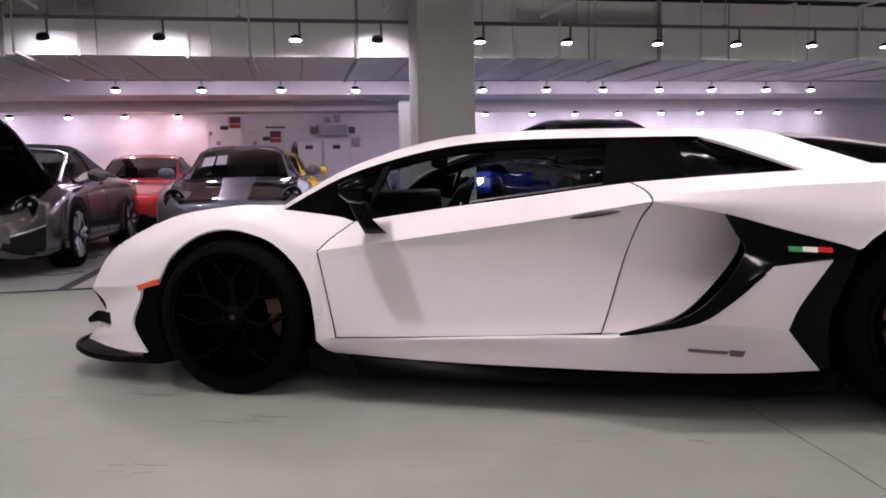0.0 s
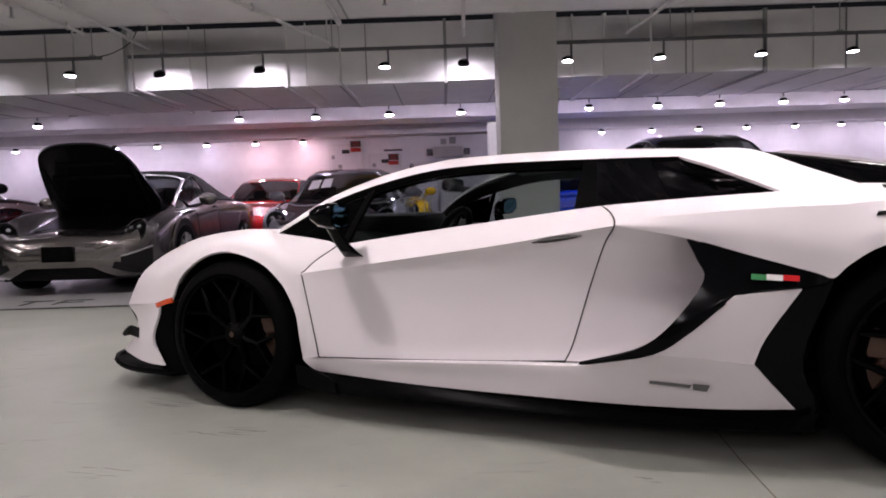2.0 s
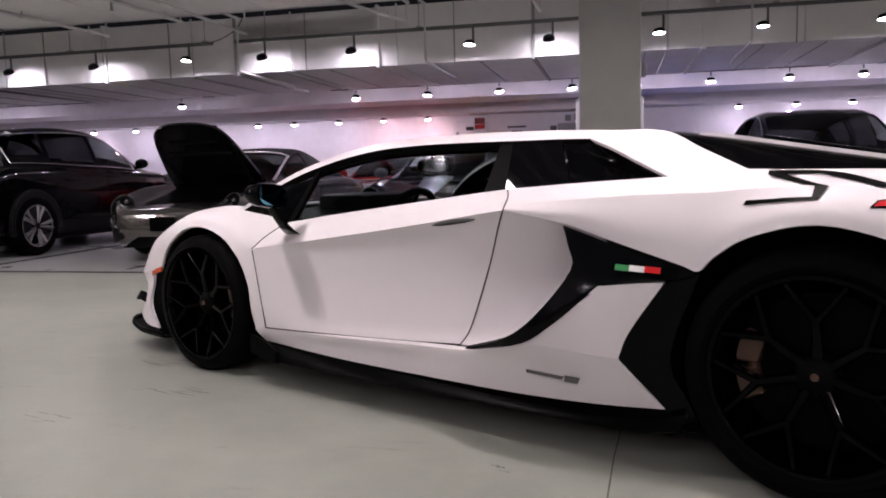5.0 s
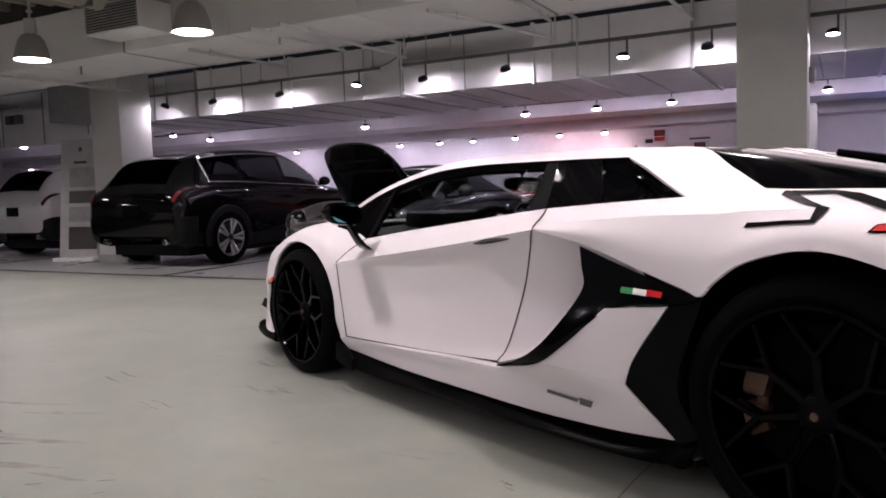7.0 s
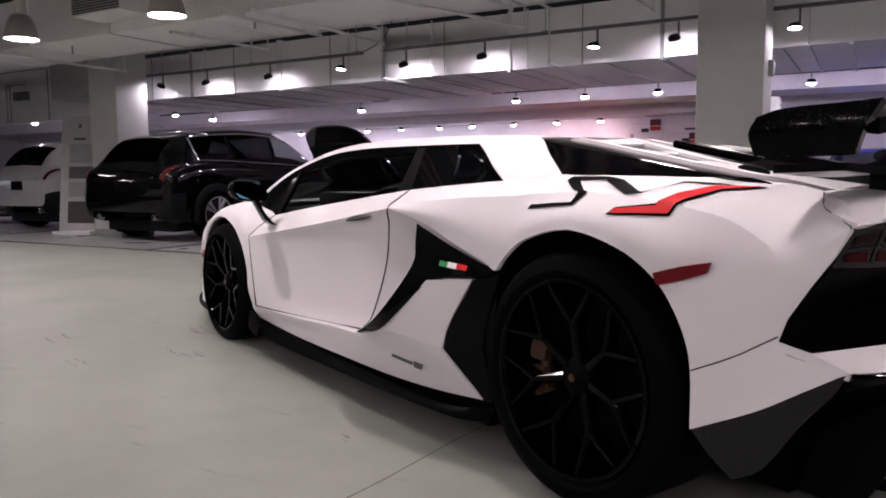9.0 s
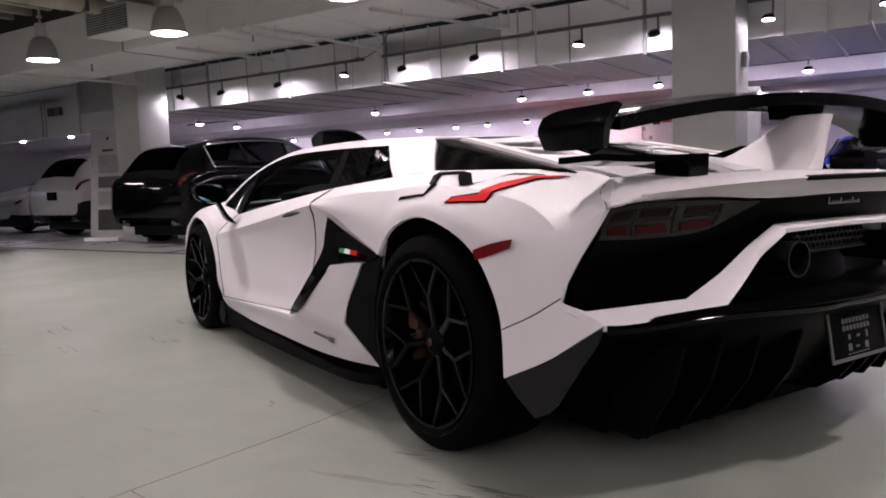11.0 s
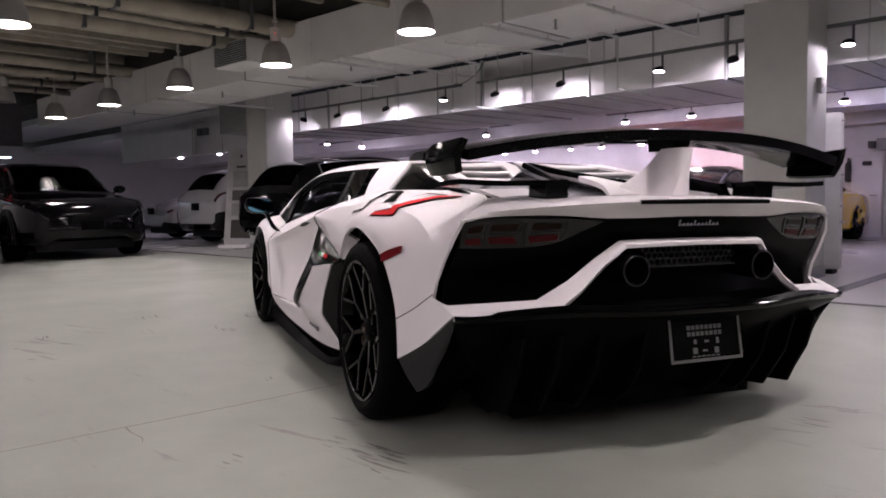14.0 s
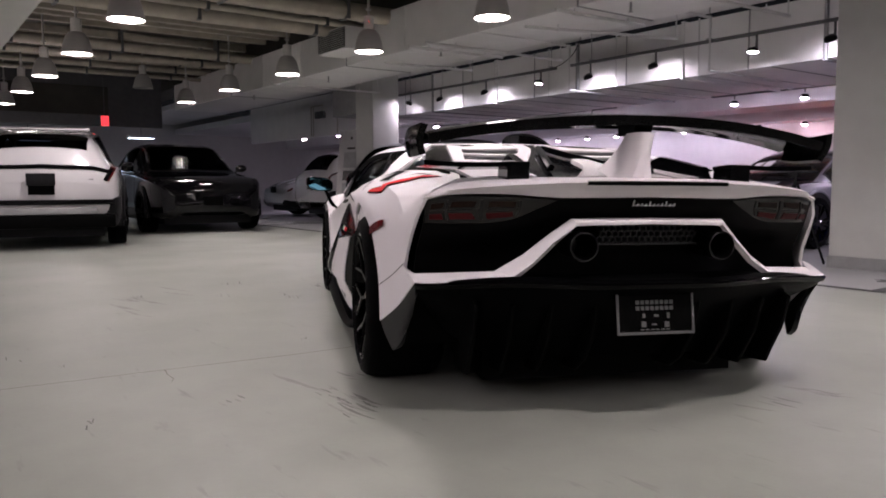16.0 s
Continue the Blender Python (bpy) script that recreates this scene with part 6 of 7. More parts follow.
    box(bm, 0.3, st[-1][0] - 0.3, -0.72, 0.72, 0.15, 0.3)
    part("underbody", bm, BLACKM, t)
    pz = 0.36 if kind == "coupe" else 0.48
    bm = bmesh.new()
    box(bm, -0.03, 0.0, -0.155, 0.155, pz, pz + 0.155, 0.004)
    part("number_plate", bm, SATINB, t, "black plate with grey bars")
    bm = bmesh.new()
    zr = 0.62 if kind == "coupe" else 0.72
    xe = st[-1][0]
    box(bm, xe, xe + 0.02, -0.155, 0.155, zr, zr + 0.155, 0.004)
    part("number_plate", bm, SATINB, t, "black plate with grey bars")
    if kind != "coupe":
        for side in (1, -1):
            bm = bmesh.new()
            lathe(bm, [(0.03, -0.10), (0.042, -0.09), (0.045, 0.0), (0.040, 0.004), (0.036, -0.02), (0.03, -0.08)], 16, "x", (xe - 0.02, 0.58 * side, 0.36))
            part("exhaust_pipe", bm, SILVER, t, "bright exhaust tip")
        bm = bmesh.new()
        box(bm, xe - 0.085, xe - 0.015, -0.62, 0.62, 0.905, 0.925, 0.006)
        part("tailgate_strip", bm, SILVER if "alloy" in opts else BLACKM, t)
    return t, st


def nose_out(u, v):
    return hall(u, v, 0, 90)


def nose_in(u, v_tail, length, turn=0.0):
    return hall(u, v_tail, 0, -90 + turn) @ pose(-length, 0, 0)


silver, st = parked_car(nose_out(-4.45, 3.72), "silver_coupe", "coupe", P_SILVER, "metallic silver-grey sports coupe with its front lid open", ("painted", "alloy", "soft_top", "red_cabin"))
# opened luggage lid, and a black sheet on the skin painting the well's shade
bm = bmesh.new()
half = [Vector((0.0, 1.10, 0)), Vector((0.20, 1.085, 0)), Vector((0.36, 1.02, 0)), Vector((0.46, 0.90, 0)), Vector((0.54, 0.62, 0)), Vector((0.60, 0.30, 0)), Vector((0.63, 0.0, 0))]
half = [spline(half, k / 4) for k in range(25)]
lid = [(-p.x, p.y) for p in half[::-1]] + [(p.x, p.y) for p in half[1:]]
lid_pose = Matrix.Translation((1.30, 0, 0.82)) @ Matrix.Rotation(radians(90), 4, "Z") @ Matrix.Rotation(radians(-48), 4, "X")
prism(bm, lid, 0.03, lid_pose)
bmesh.ops.bevel(bm, geom=bm.edges[:], offset=0.008, segments=2, affect="EDGES")
part("front_lid", bm, P_DARK, silver, "raised lid with dark inner lining", 30)
bm = bmesh.new()
patch(bm, st, 2.0, 4.0, 6.3, 8, (1, -1), 0.012, 6, 4)
part("luggage_well_shade", bm, SATINB, silver)
bm = bmesh.new()
for x0, x1, z0, z1 in ((-0.42, 0.42, 0.60, 0.63), (-0.50, -0.47, 0.1, 0.75), (0.47, 0.50, 0.1, 0.75), (-0.30, 0.30, 0.80, 0.82)):
    prism(bm, [(x0, z0), (x1, z0), (x1, z1), (x0, z1)], 0.03, lid_pose @ Matrix.Translation((0, 0.018, 0)))
part("lid_ribs", bm, BLACKM, silver)
for side in (1, -1):
    bm = bmesh.new()
    patch(bm, st, 0.75, 1.75, 1.15, 2.35, (side,), 0.010, 6, 4)
    part("side_intake", bm, BLACKM, silver)
    bm = bmesh.new()
    tube(bm, [skin(st, 0.75 + 1.0 * k / 6, 2.42, side) + Vector((-0.012, 0.006 * side, 0)) for k in range(7)], 0.012, 6)
    part("intake_blade", bm, SILVER, silver)

striped, st = parked_car(nose_out(-2.05, 5.35), "striped_coupe", "coupe", P_GREY, "grey sports coupe with black bonnet and grey centre stripe", ("painted",))
bm = bmesh.new()
patch(bm, st, 1.0, 4.1, 5.0, 7.35, (1, -1), 0.013, 14, 6)
part("bonnet_panel", bm, P_BLACK, striped, "black bonnet panel")
bm = bmesh.new()
patch(bm, st, 5.75, 7.35, 5.95, 7.5, (1, -1), 0.013, 10, 5)
part("roof_panel", bm, P_DARK, striped, "black roof panel")
for v0, v1 in ((6.4, 6.85), (6.95, 7.4)):
    bm = bmesh.new()
    patch(bm, st, 4.75, 5.30, v0, v1, (1,), 0.010, 4, 2)
    part("windscreen_sheet", bm, WHITEV, striped, "white paper sheet on the windscreen")
parked_car(nose_out(-4.0, 9.0), "red_coupe", "coupe", P_RED, "red sports coupe with a black roof, parked by the wall", ("painted",))
parked_car(nose_out(-1.85, 8.4), "yellow_coupe", "coupe", P_YELLOW, "bright yellow sports coupe parked behind the column", ("painted",))
parked_car(nose_out(1.5, 8.0), "blue_coupe", "coupe", P_BLUE, "bright blue sports coupe with dark glass, parked", ("painted",))
parked_car(nose_out(2.56, 3.75) @ Matrix.Scale(0.93, 4), "black_suv", "suv", P_BLACK, "glossy black sport utility car facing out of its bay")
parked_car(nose_in(-7.74, 3.66, 4.86, 1), "dark_suv", "suv", P_BLACK, "dark glossy sport utility car with bright window trim and alloys", ("alloy",))
parked_car(nose_in(-11.7, 4.5, 4.86), "white_suv", "suv", P_WHITE, "white sport utility car with black lower body, parked", ("painted",))
parked_car(nose_in(-14.6, 4.9, 4.48), "white_coupe", "coupe", P_WHITE, "white low car parked far down the garage", ("painted",))
parked_car(pose(-9.05, -2.45, 0, 0, 0, 180 + 20) @ Matrix.Diagonal((1.05, 1.05, 1.0, 1)), "black_suv", "suv", P_BLACK, "glossy black sport utility car standing on the open floor", ("dark_glass",))
behind, st = parked_car(pose(-6.0 - 4.86 * 0.985, -4.36 - 4.86 * 0.17, 0, 0, 0, 10), "white_suv", "suv", P_WHITE, "white sport utility car seen from behind, with dark rear glass", ("high_tail", "dark_glass"))

for side in (1, -1):
    bm = bmesh.new()
    patch(bm, st, 10.55, 11.6, 3.55, 4.25, (side,), 0.016, 5, 4)
    part("lamp_band", bm, GLASSD, behind, "dark lamp band round the tail")
bm = bmesh.new()
tube(bm, [skin(st, 11.0, 4.0 * k / 8 + 4.0, 1) + Vector((0.006, 0, 0)) for k in range(9)] + [skin(st, 11.0, 8.0 - 4.0 * k / 8, -1) + Vector((0.006, 0, 0)) for k in range(1, 9)], 0.030, 8)
part("lamp_strip", bm, GLASSD, behind, "slim black lamp strip across the tail")
bm = bmesh.new()
box(bm, 4.74, 4.885, -0.86, 0.86, 0.585, 0.655, 0.015)
part("tail_trim", bm, GLASSD, behind)
bm = bmesh.new()
box(bm, 4.70, 4.92, -0.88, 0.88, 0.28, 0.46, 0.03)
part("rear_bumper", bm, SATINB, behind, "black lower bumper")
bm = bmesh.new()
box(bm, 4.80, 4.93, -0.66, 0.66, 0.465, 0.55, 0.015)
part("skid_plate", bm, GREYM, behind, "grey skid plate")
bm = bmesh.new()
box(bm, 4.86, 4.90, -0.17, 0.17, 0.84, 1.00, 0.008)
part("plate_recess", bm, BLACKM, behind)
bm = bmesh.new()
box(bm, 4.14, 4.42, -0.58, 0.58, 1.585, 1.615, 0.012)
part("roof_spoiler", bm, P_WHITE, behind)


# ---- details of the garage ----
rng = random.Random(7)
# pipes and joists under the dark slab, across the lamp rows
u = -13.6
while u < 9.0:
    bm = bmesh.new()
    if rng.random() < 0.35:
        h = rng.uniform(0.10, 0.2)
        box(bm, u - 0.05, u + 0.05, -1.92, 2.44, 3.44 - h, 3.44, 0.008)
        ob = structure("ceiling_joist", bm, PIPE, "dusty brown-grey joist under the dark slab", "joist")
    else:
        r = rng.choice((0.045, 0.06, 0.085, 0.11))
        z = rng.uniform(2.98, 3.25)
        pts = [(u, -1.92, z), (u, 0.2, z + rng.uniform(-0.02, 0.02)), (u, 2.44, z)]
        tube(bm, pts, r, 10)
        ob = structure("ceiling_pipe", bm, PIPE, "dusty insulated pipe under the dark slab", "pipe", 40)
        for k in range(3):
            b2 = bmesh.new()
            v = -1.5 + k * 1.6
            box(b2, u - r - 0.01, u + r + 0.01, v - 0.02, v + 0.02, z - r - 0.008, 3.44)
            part("pipe_bracket", b2, RAILM, ob, "", 0)
    u += rng.uniform(0.30, 0.62)

# vent box on the beam
vent = thing("vent_box", hall(-5.70, 1.905, 2.66), "boxy off-white air vent with a grey grille on the beam", "vent")
bm = bmesh.new()
box(bm, -0.40, 0.40, 0.0, 0.42, 0.0, 0.30, 0.01)
part("housing", bm, DUCTW, vent)
for k in range(2):
    x0, x1 = -0.38 + k * 0.385, -0.005 + k * 0.385
    bm = bmesh.new()
    box(bm, x0, x1, -0.006, 0.0, 0.02, 0.28)
    part("grille_back", bm, BLACKM, vent)
    for j in range(9):
        bm = bmesh.new()
        box(bm, x0, x1, -0.018, -0.004, 0.03 + j * 0.028, 0.044 + j * 0.028)
        part("slat", bm, GREYM, vent)

# seams and small fittings on the beam
beam_ob = bpy.data.objects["beam"]
for k in range(12):
    u = -10.6 + k * 1.52
    bm = bmesh.new()
    box(bm, u - 0.01, u + 0.01, 2.322, 3.445, 2.542, 2.552)
    box(bm, u - 0.01, u + 0.01, 2.320, 2.332, 2.542, 3.118)
    part("beam_joint", bm, GREYM if k % 3 == 0 else DUCTW, beam_ob, "", 0)
    if k % 2 == 0:
        bm = bmesh.new()
        tube(bm, [(u + 0.4, 2.62, 2.47), (u + 0.4, 2.62, 2.56)], 0.012, 6)
        lathe(bm, [(0.0, 2.455), (0.025, 2.458), (0.01, 2.47)], 10, "z", (u + 0.4, 2.62, 0))
        part("sprinkler", bm, GREYM, beam_ob, "", 40)

# white sprinkler lines between beam and duct
for u, z, drop in ((-6.9, 2.80, 0), (-5.35, 2.84, 0), (-4.05, 2.80, 1), (-3.1, 2.86, 0), (-1.75, 2.80, 1), (-0.6, 2.85, 0), (0.95, 2.80, 0), (1.7, 2.84, 1), (2.6, 2.80, 0), (4.2, 2.83, 0), (5.6, 2.8, 1)):
    line = bmesh.new()
    tube(line, [(u, 3.10, z), (u, 4.55 + 0.3 * drop, z)], 0.017, 8)
    if drop:
        tube(line, [(u, 4.85, z + 0.017), (u, 4.85, 2.185), (u, 5.9, 2.165), (u + 0.02, 6.4, 2.165)], 0.016, 8)
    ob = structure("sprinkler_pipe", line, PIPEW, "thin white sprinkler pipe below the ceiling", "pipe", 40)
    b2 = bmesh.new()
    lathe(b2, [(0.024, -0.02), (0.024, 0.02)], 10, "y", (u, 3.6, z))
    part("coupling", b2, GREYM, ob)
for u in (-7.7, -6.2, -4.9, -3.55, -2.2, 0.9, 2.3, 3.7, 5.2):
    bm = bmesh.new()
    tube(bm, [(u, 5.27, 2.92), (u, 5.27, 2.21), (u, 7.5, 2.19)], 0.011, 6)
    structure("conduit", bm, PIPEW, "thin painted conduit running over the duct", "conduit", 40)
for u, du, v0, v1 in ((-8.2, 0.0, 2.1, 4.2), (-5.2, 0.1, 2.45, 3.9), (-4.0, 0.05, 2.05, 3.5), (-3.65, 0.0, 2.05, 4.3), (-2.3, 0.5, 2.4, 4.3), (-1.55, 0.0, 2.1, 3.4), (-0.45, 0.05, 2.2, 4.2), (1.4, -0.1, 2.3, 4.3)):
    bm = bmesh.new()
    tube(bm, [(u, v0, 2.50), (u + du, v1, 2.50)], 0.017, 8)
    tube(bm, [(u + du, v1 - 0.03, 2.50), (u + du, v1 - 0.03, 2.97)], 0.008, 6)
    for f in (0.2, 0.8):
        tube(bm, [(u + du * f, v0 + (v1 - v0) * f, 2.51), (u + du * f, v0 + (v1 - v0) * f, 2.56)], 0.007, 6)
        lathe(bm, [(0.023, -0.02), (0.023, 0.02)], 8, "y", (u + du * f, v0 + (v1 - v0) * f, 2.50))
    structure("sprinkler_pipe", bm, PIPEW, "thin white sprinkler pipe strapped under the beam", "pipe", 40)
for v, z, r in ((8.2, 2.48, 0.03), (7.8, 2.40, 0.018), (9.2, 2.50, 0.022), (11.1, 2.40, 0.03)):
    bm = bmesh.new()
    tube(bm, [(-16, v, z), (10, v, z)], r, 8)
    structure("ceiling_pipe", bm, PIPEW, "long white painted pipe below the low ceiling", "pipe", 40)
for k in range(11):
    bm = bmesh.new()
    u = -12.5 + k * 2.1
    tube(bm, [(u, 7.65, 2.46), (u + 0.9, 9.5, 2.46)], 0.02, 7)
    structure("sprinkler_pipe", bm, PIPEW, "slanting thin white pipe below the low ceiling", "pipe", 40)

# loose cable between the two tracks
bm = bmesh.new()
q = [Vector(p) for p in ((-4.50, 4.98, 2.56), (-4.32, 4.98, 2.60), (-4.12, 5.0, 2.72), (-4.02, 5.05, 2.94))]
tube(bm, [spline(q, i / 5) for i in range(16)], 0.006, 5)
structure("lamp_cable", bm, BLACKM, "thin black cable looping up to the ceiling", "cable", 40)

# bulkhead across the far end of the open floor, lit lower space beyond
slab("bulkhead", -15.4, -15.2, -1.92, 2.32, 2.2, 3.45, RAILM, "dark grey painted bulkhead across the far end", "wall")
bm = bmesh.new()
box(bm, -15.195, -15.16, -1.2, 1.1, 2.45, 3.1, 0.01)
structure("bulkhead_recess", bm, DARKC, "dark recessed panel in the grey bulkhead", "panel")
BLUEGLOW = emit_mat("cool_panel_glow", (0.62, 0.74, 1.0), 9.0)
for u, v, w in ((-18.2, -2.6, 0.9), (-18.6, -0.9, 1.3), (-19.0, 0.9, 1.6), (-18.2, 2.6, 0.7), (-21.0, 0.2, 1.2), (-20.6, -4.4, 1.2)):
    t = thing("ceiling_panel_light", hall(u, v, 2.12), "long cool bluish ceiling light in the far space, lit", "ceiling light", "cool ceiling lights")
    bm = bmesh.new()
    box(bm, -0.15, 0.15, -w / 2, w / 2, 0.0, 0.07, 0.006)
    part("housing", bm, PIPEW, t)
    bm = bmesh.new()
    box(bm, -0.13, 0.13, -w / 2 + 0.03, w / 2 - 0.03, -0.012, -0.002)
    part("diffuser", bm, BLUEGLOW, t, "cool glowing diffuser")
    bm = bmesh.new()
    tube(bm, [(0, 0, 0.07), (0, 0, 1.32)], 0.008, 6)
    part("hanger_rod", bm, RAILM, t)
sign = thing("exit_sign", hall(-13.8, 0.71, 2.10), "small red glowing exit sign hung from the ceiling", "sign")
bm = bmesh.new()
box(bm, -0.03, 0.03, -0.08, 0.08, 0.0, 0.22, 0.006)
part("case", bm, PIPEW, sign)
bm = bmesh.new()
box(bm, 0.031, 0.036, -0.072, 0.072, 0.01, 0.21)
part("face", bm, emit_mat("red_sign_glow", (1.0, 0.03, 0.04), 2.6), sign, "glowing red face")
bm = bmesh.new()
tube(bm, [(0, 0, 0.2), (0, 0, 1.34)], 0.008, 6)
part("hanger_rod", bm, RAILM, sign)

# grey equipment box beside the far column
box_t = thing("equipment_box", hall(-9.88, 4.40, 2.22), "dark grey metal equipment box below the ceiling beside a column", "equipment box")
bm = bmesh.new()
box(bm, -0.5, 0.62, 0.0, 0.6, 0.0, 0.56, 0.01)
part("case", bm, GREYM, box_t)
bm = bmesh.new()
tube(bm, [(0.0, 0.3, 0.56), (0.0, 0.3, 0.75)], 0.03, 8)
part("hanger_rod", bm, RAILM, box_t)

# standing banner by the far column
ban = thing("standing_banner", hall(-9.90, 4.42, 0, 18), "narrow white standing banner with grey pictures and a base", "banner")
LEAN = pose(0, 0, 0, -7, 0, 0)
BANNER = mat("banner_print", (0.45, 0.44, 0.44), 0.5, noise_scale=8, vary=0.08, big=0.1)
bm = bmesh.new()
box(bm, -0.34, 0.34, -0.02, 0.02, 0.06, 1.96, 0.006, LEAN)
part("panel", bm, BANNER, ban, "white printed panel")
bm = bmesh.new()
box(bm, -0.35, 0.35, -0.17, 0.17, 0.0, 0.06, 0.01)
part("base", bm, WALLW, ban)
for z0, z1, c in ((1.18, 1.50, GREYM), (0.92, 1.12, GREYTXT), (0.62, 0.86, GREYM), (0.18, 0.54, DARKC)):
    bm = bmesh.new()
    box(bm, -0.18, 0.32, -0.025, -0.0205, z0, z1, 0.0, LEAN)
    part("picture", bm, c, ban)
bm = bmesh.new()
box(bm, -0.10, 0.12, -0.025, -0.0205, 1.56, 1.60, 0.0, LEAN)
part("printed_bar", bm, DARKC, ban)
bm = bmesh.new()
box(bm, -0.02, 0.03, -0.025, -0.0205, 1.76, 1.82, 0.0, LEAN)
part("emblem", bm, DARKC, ban)

# white board behind the near column, and the box on the column
board = thing("partition_board", hall(0.27, 5.36, 0), "tall white board with rounded top standing behind the column", "partition")
bm = bmesh.new()
box(bm, -0.38, 0.38, -0.06, 0.06, 0.05, 1.72, 0.045)
part("panel", bm, WALLW, board)
for x in (-0.28, 0.28):
    bm = bmesh.new()
    box(bm, x - 0.04, x + 0.04, -0.09, 0.09, 0.0, 0.05, 0.008)
    part("foot", bm, BLACKM, board)
for z in (0.55, 0.72, 1.05, 1.62):
    bm = bmesh.new()
    box(bm, 0.375, 0.388, -0.045, 0.045, z, z + 0.014)
    part("hinge_strip", bm, GREYM, board)
call = thing("wall_call_box", hall(0.592, 4.72, 1.86), "small grey alarm box fixed on the side of the column", "alarm box")
bm = bmesh.new()
box(bm, 0.0, 0.05, -0.05, 0.05, 0.0, 0.15, 0.008)
part("case", bm, GREYM, call)
bm = bmesh.new()
lathe(bm, [(0.0, 0.062), (0.03, 0.06), (0.034, 0.05)], 14, "x", (0, 0, 0.09))
part("strobe", bm, WALLW, call)

# doors, signs and fittings on the rear wall
SIGNRED = mat("sign_red", (0.45, 0.03, 0.02), 0.6, noise_scale=20, vary=0.1)
SIGNBLK = mat("sign_black", (0.03, 0.03, 0.03), 0.6, noise_scale=20, vary=0.1)


def wall_door(u, w, h, label):
    t = thing("service_door", hall(u, 12.7, 0), label, "door", "service doors")
    bm = bmesh.new()
    box(bm, -w / 2, w / 2, -0.045, 0.0, 0.01, h, 0.004)
    part("leaf", bm, WALLW, t)
    for a, b, c, d in ((-w / 2 - 0.05, -w / 2, 0, h + 0.05), (w / 2, w / 2 + 0.05, 0, h + 0.05), (-w / 2, w / 2, h, h + 0.05)):
        bm = bmesh.new()
        box(bm, a, b, -0.06, 0.0, c, d, 0.003)
        part("frame", bm, CEILW, t)
    bm = bmesh.new()
    tube(bm, [(w / 2 - 0.09, -0.045, 0.8), (w / 2 - 0.09, -0.09, 0.8), (w / 2 - 0.20, -0.09, 0.8)], 0.012, 6)
    part("handle", bm, GREYM, t)
    bm = bmesh.new()
    box(bm, -0.08, 0.08, -0.052, -0.0455, h - 0.16, h - 0.08)
    part("notice", bm, SIGNBLK, t, "small dark notice")
    return t


wall_door(-1.02, 0.52, 1.53, "plain off-white service door in the rear wall")
wall_door(-0.45, 0.52, 1.53, "plain off-white service door beside its twin")
wall_door(-1.88, 0.62, 1.72, "off-white service door with warning placard above")
wall_door(-2.72, 0.62, 1.95, "off-white service door near the corner")
for u, z in ((-2.50, 1.92), (-1.70, 1.62)):
    t = thing("warning_sign", hall(u, 12.64, z), "black and red warning placard on the rear wall", "sign", "warning signs")
    bm = bmesh.new()
    box(bm, -0.11, 0.11, -0.012, 0.0, 0.0, 0.13, 0.002)
    part("dark_field", bm, SIGNBLK, t)
    bm = bmesh.new()
    box(bm, -0.11, 0.11, -0.012, 0.0, -0.10, -0.012, 0.002)
    part("red_field", bm, SIGNRED, t)
    bm = bmesh.new()
    for k in range(3):
        box(bm, -0.08, 0.08, -0.016, -0.0125, 0.02 + k * 0.036, 0.032 + k * 0.036)
    part("printed_bar", bm, SIGNRED, t)
    bm = bmesh.new()
    box(bm, -0.2, 0.2, -0.010, 0.0, 0.19, 0.23)
    part("header_bar", bm, GREYTXT, t)
fan = thing("wall_heater", hall(-0.52, 12.66, 1.64), "grey louvred wall unit high on the rear wall", "heater")
bm = bmesh.new()
box(bm, -0.30, 0.30, -0.22, 0.03, 0.0, 0.22, 0.01)
part("case", bm, GREYM, fan)
for x in (-0.40, 0.40):
    bm = bmesh.new()
    box(bm, x - 0.06, x + 0.06, -0.16, 0.03, 0.05, 0.18, 0.012)
    part("side_box", bm, RAILM, fan)
ext = thing("fire_extinguisher", hall(-1.33, 12.58, 1.06), "dark fire extinguisher hung on the rear wall", "extinguisher")
bm = bmesh.new()
lathe(bm, [(0.0, 0.0), (0.055, 0.01), (0.06, 0.04), (0.06, 0.33), (0.03, 0.38), (0.02, 0.42)], 16)
part("cylinder", bm, SIGNBLK, ext)
bm = bmesh.new()
tube(bm, [(0, 0, 0.42), (0.0, -0.03, 0.46), (0.05, -0.05, 0.44), (0.07, -0.05, 0.2)], 0.011, 6)
part("hose", bm, BLACKM, ext)
for u, z, s in ((-3.0, 1.72, 0.04), (-2.85, 1.52, 0.04), (-2.12, 1.52, 0.04), (-1.98, 1.36, 0.035), (-0.62, 1.98, 0.06), (-0.42, 2.0, 0.07), (-0.05, 1.5, 0.09)):
    bm = bmesh.new()
    box(bm, -s, s, -0.05, 0.0, -s, s, 0.004)
    t = part("junction_box", bm, GREYM)
    t.matrix_world = hall(u, 12.7, z)
    tagged(t, "small grey junction box on the rear wall", "junction box", "junction boxes")

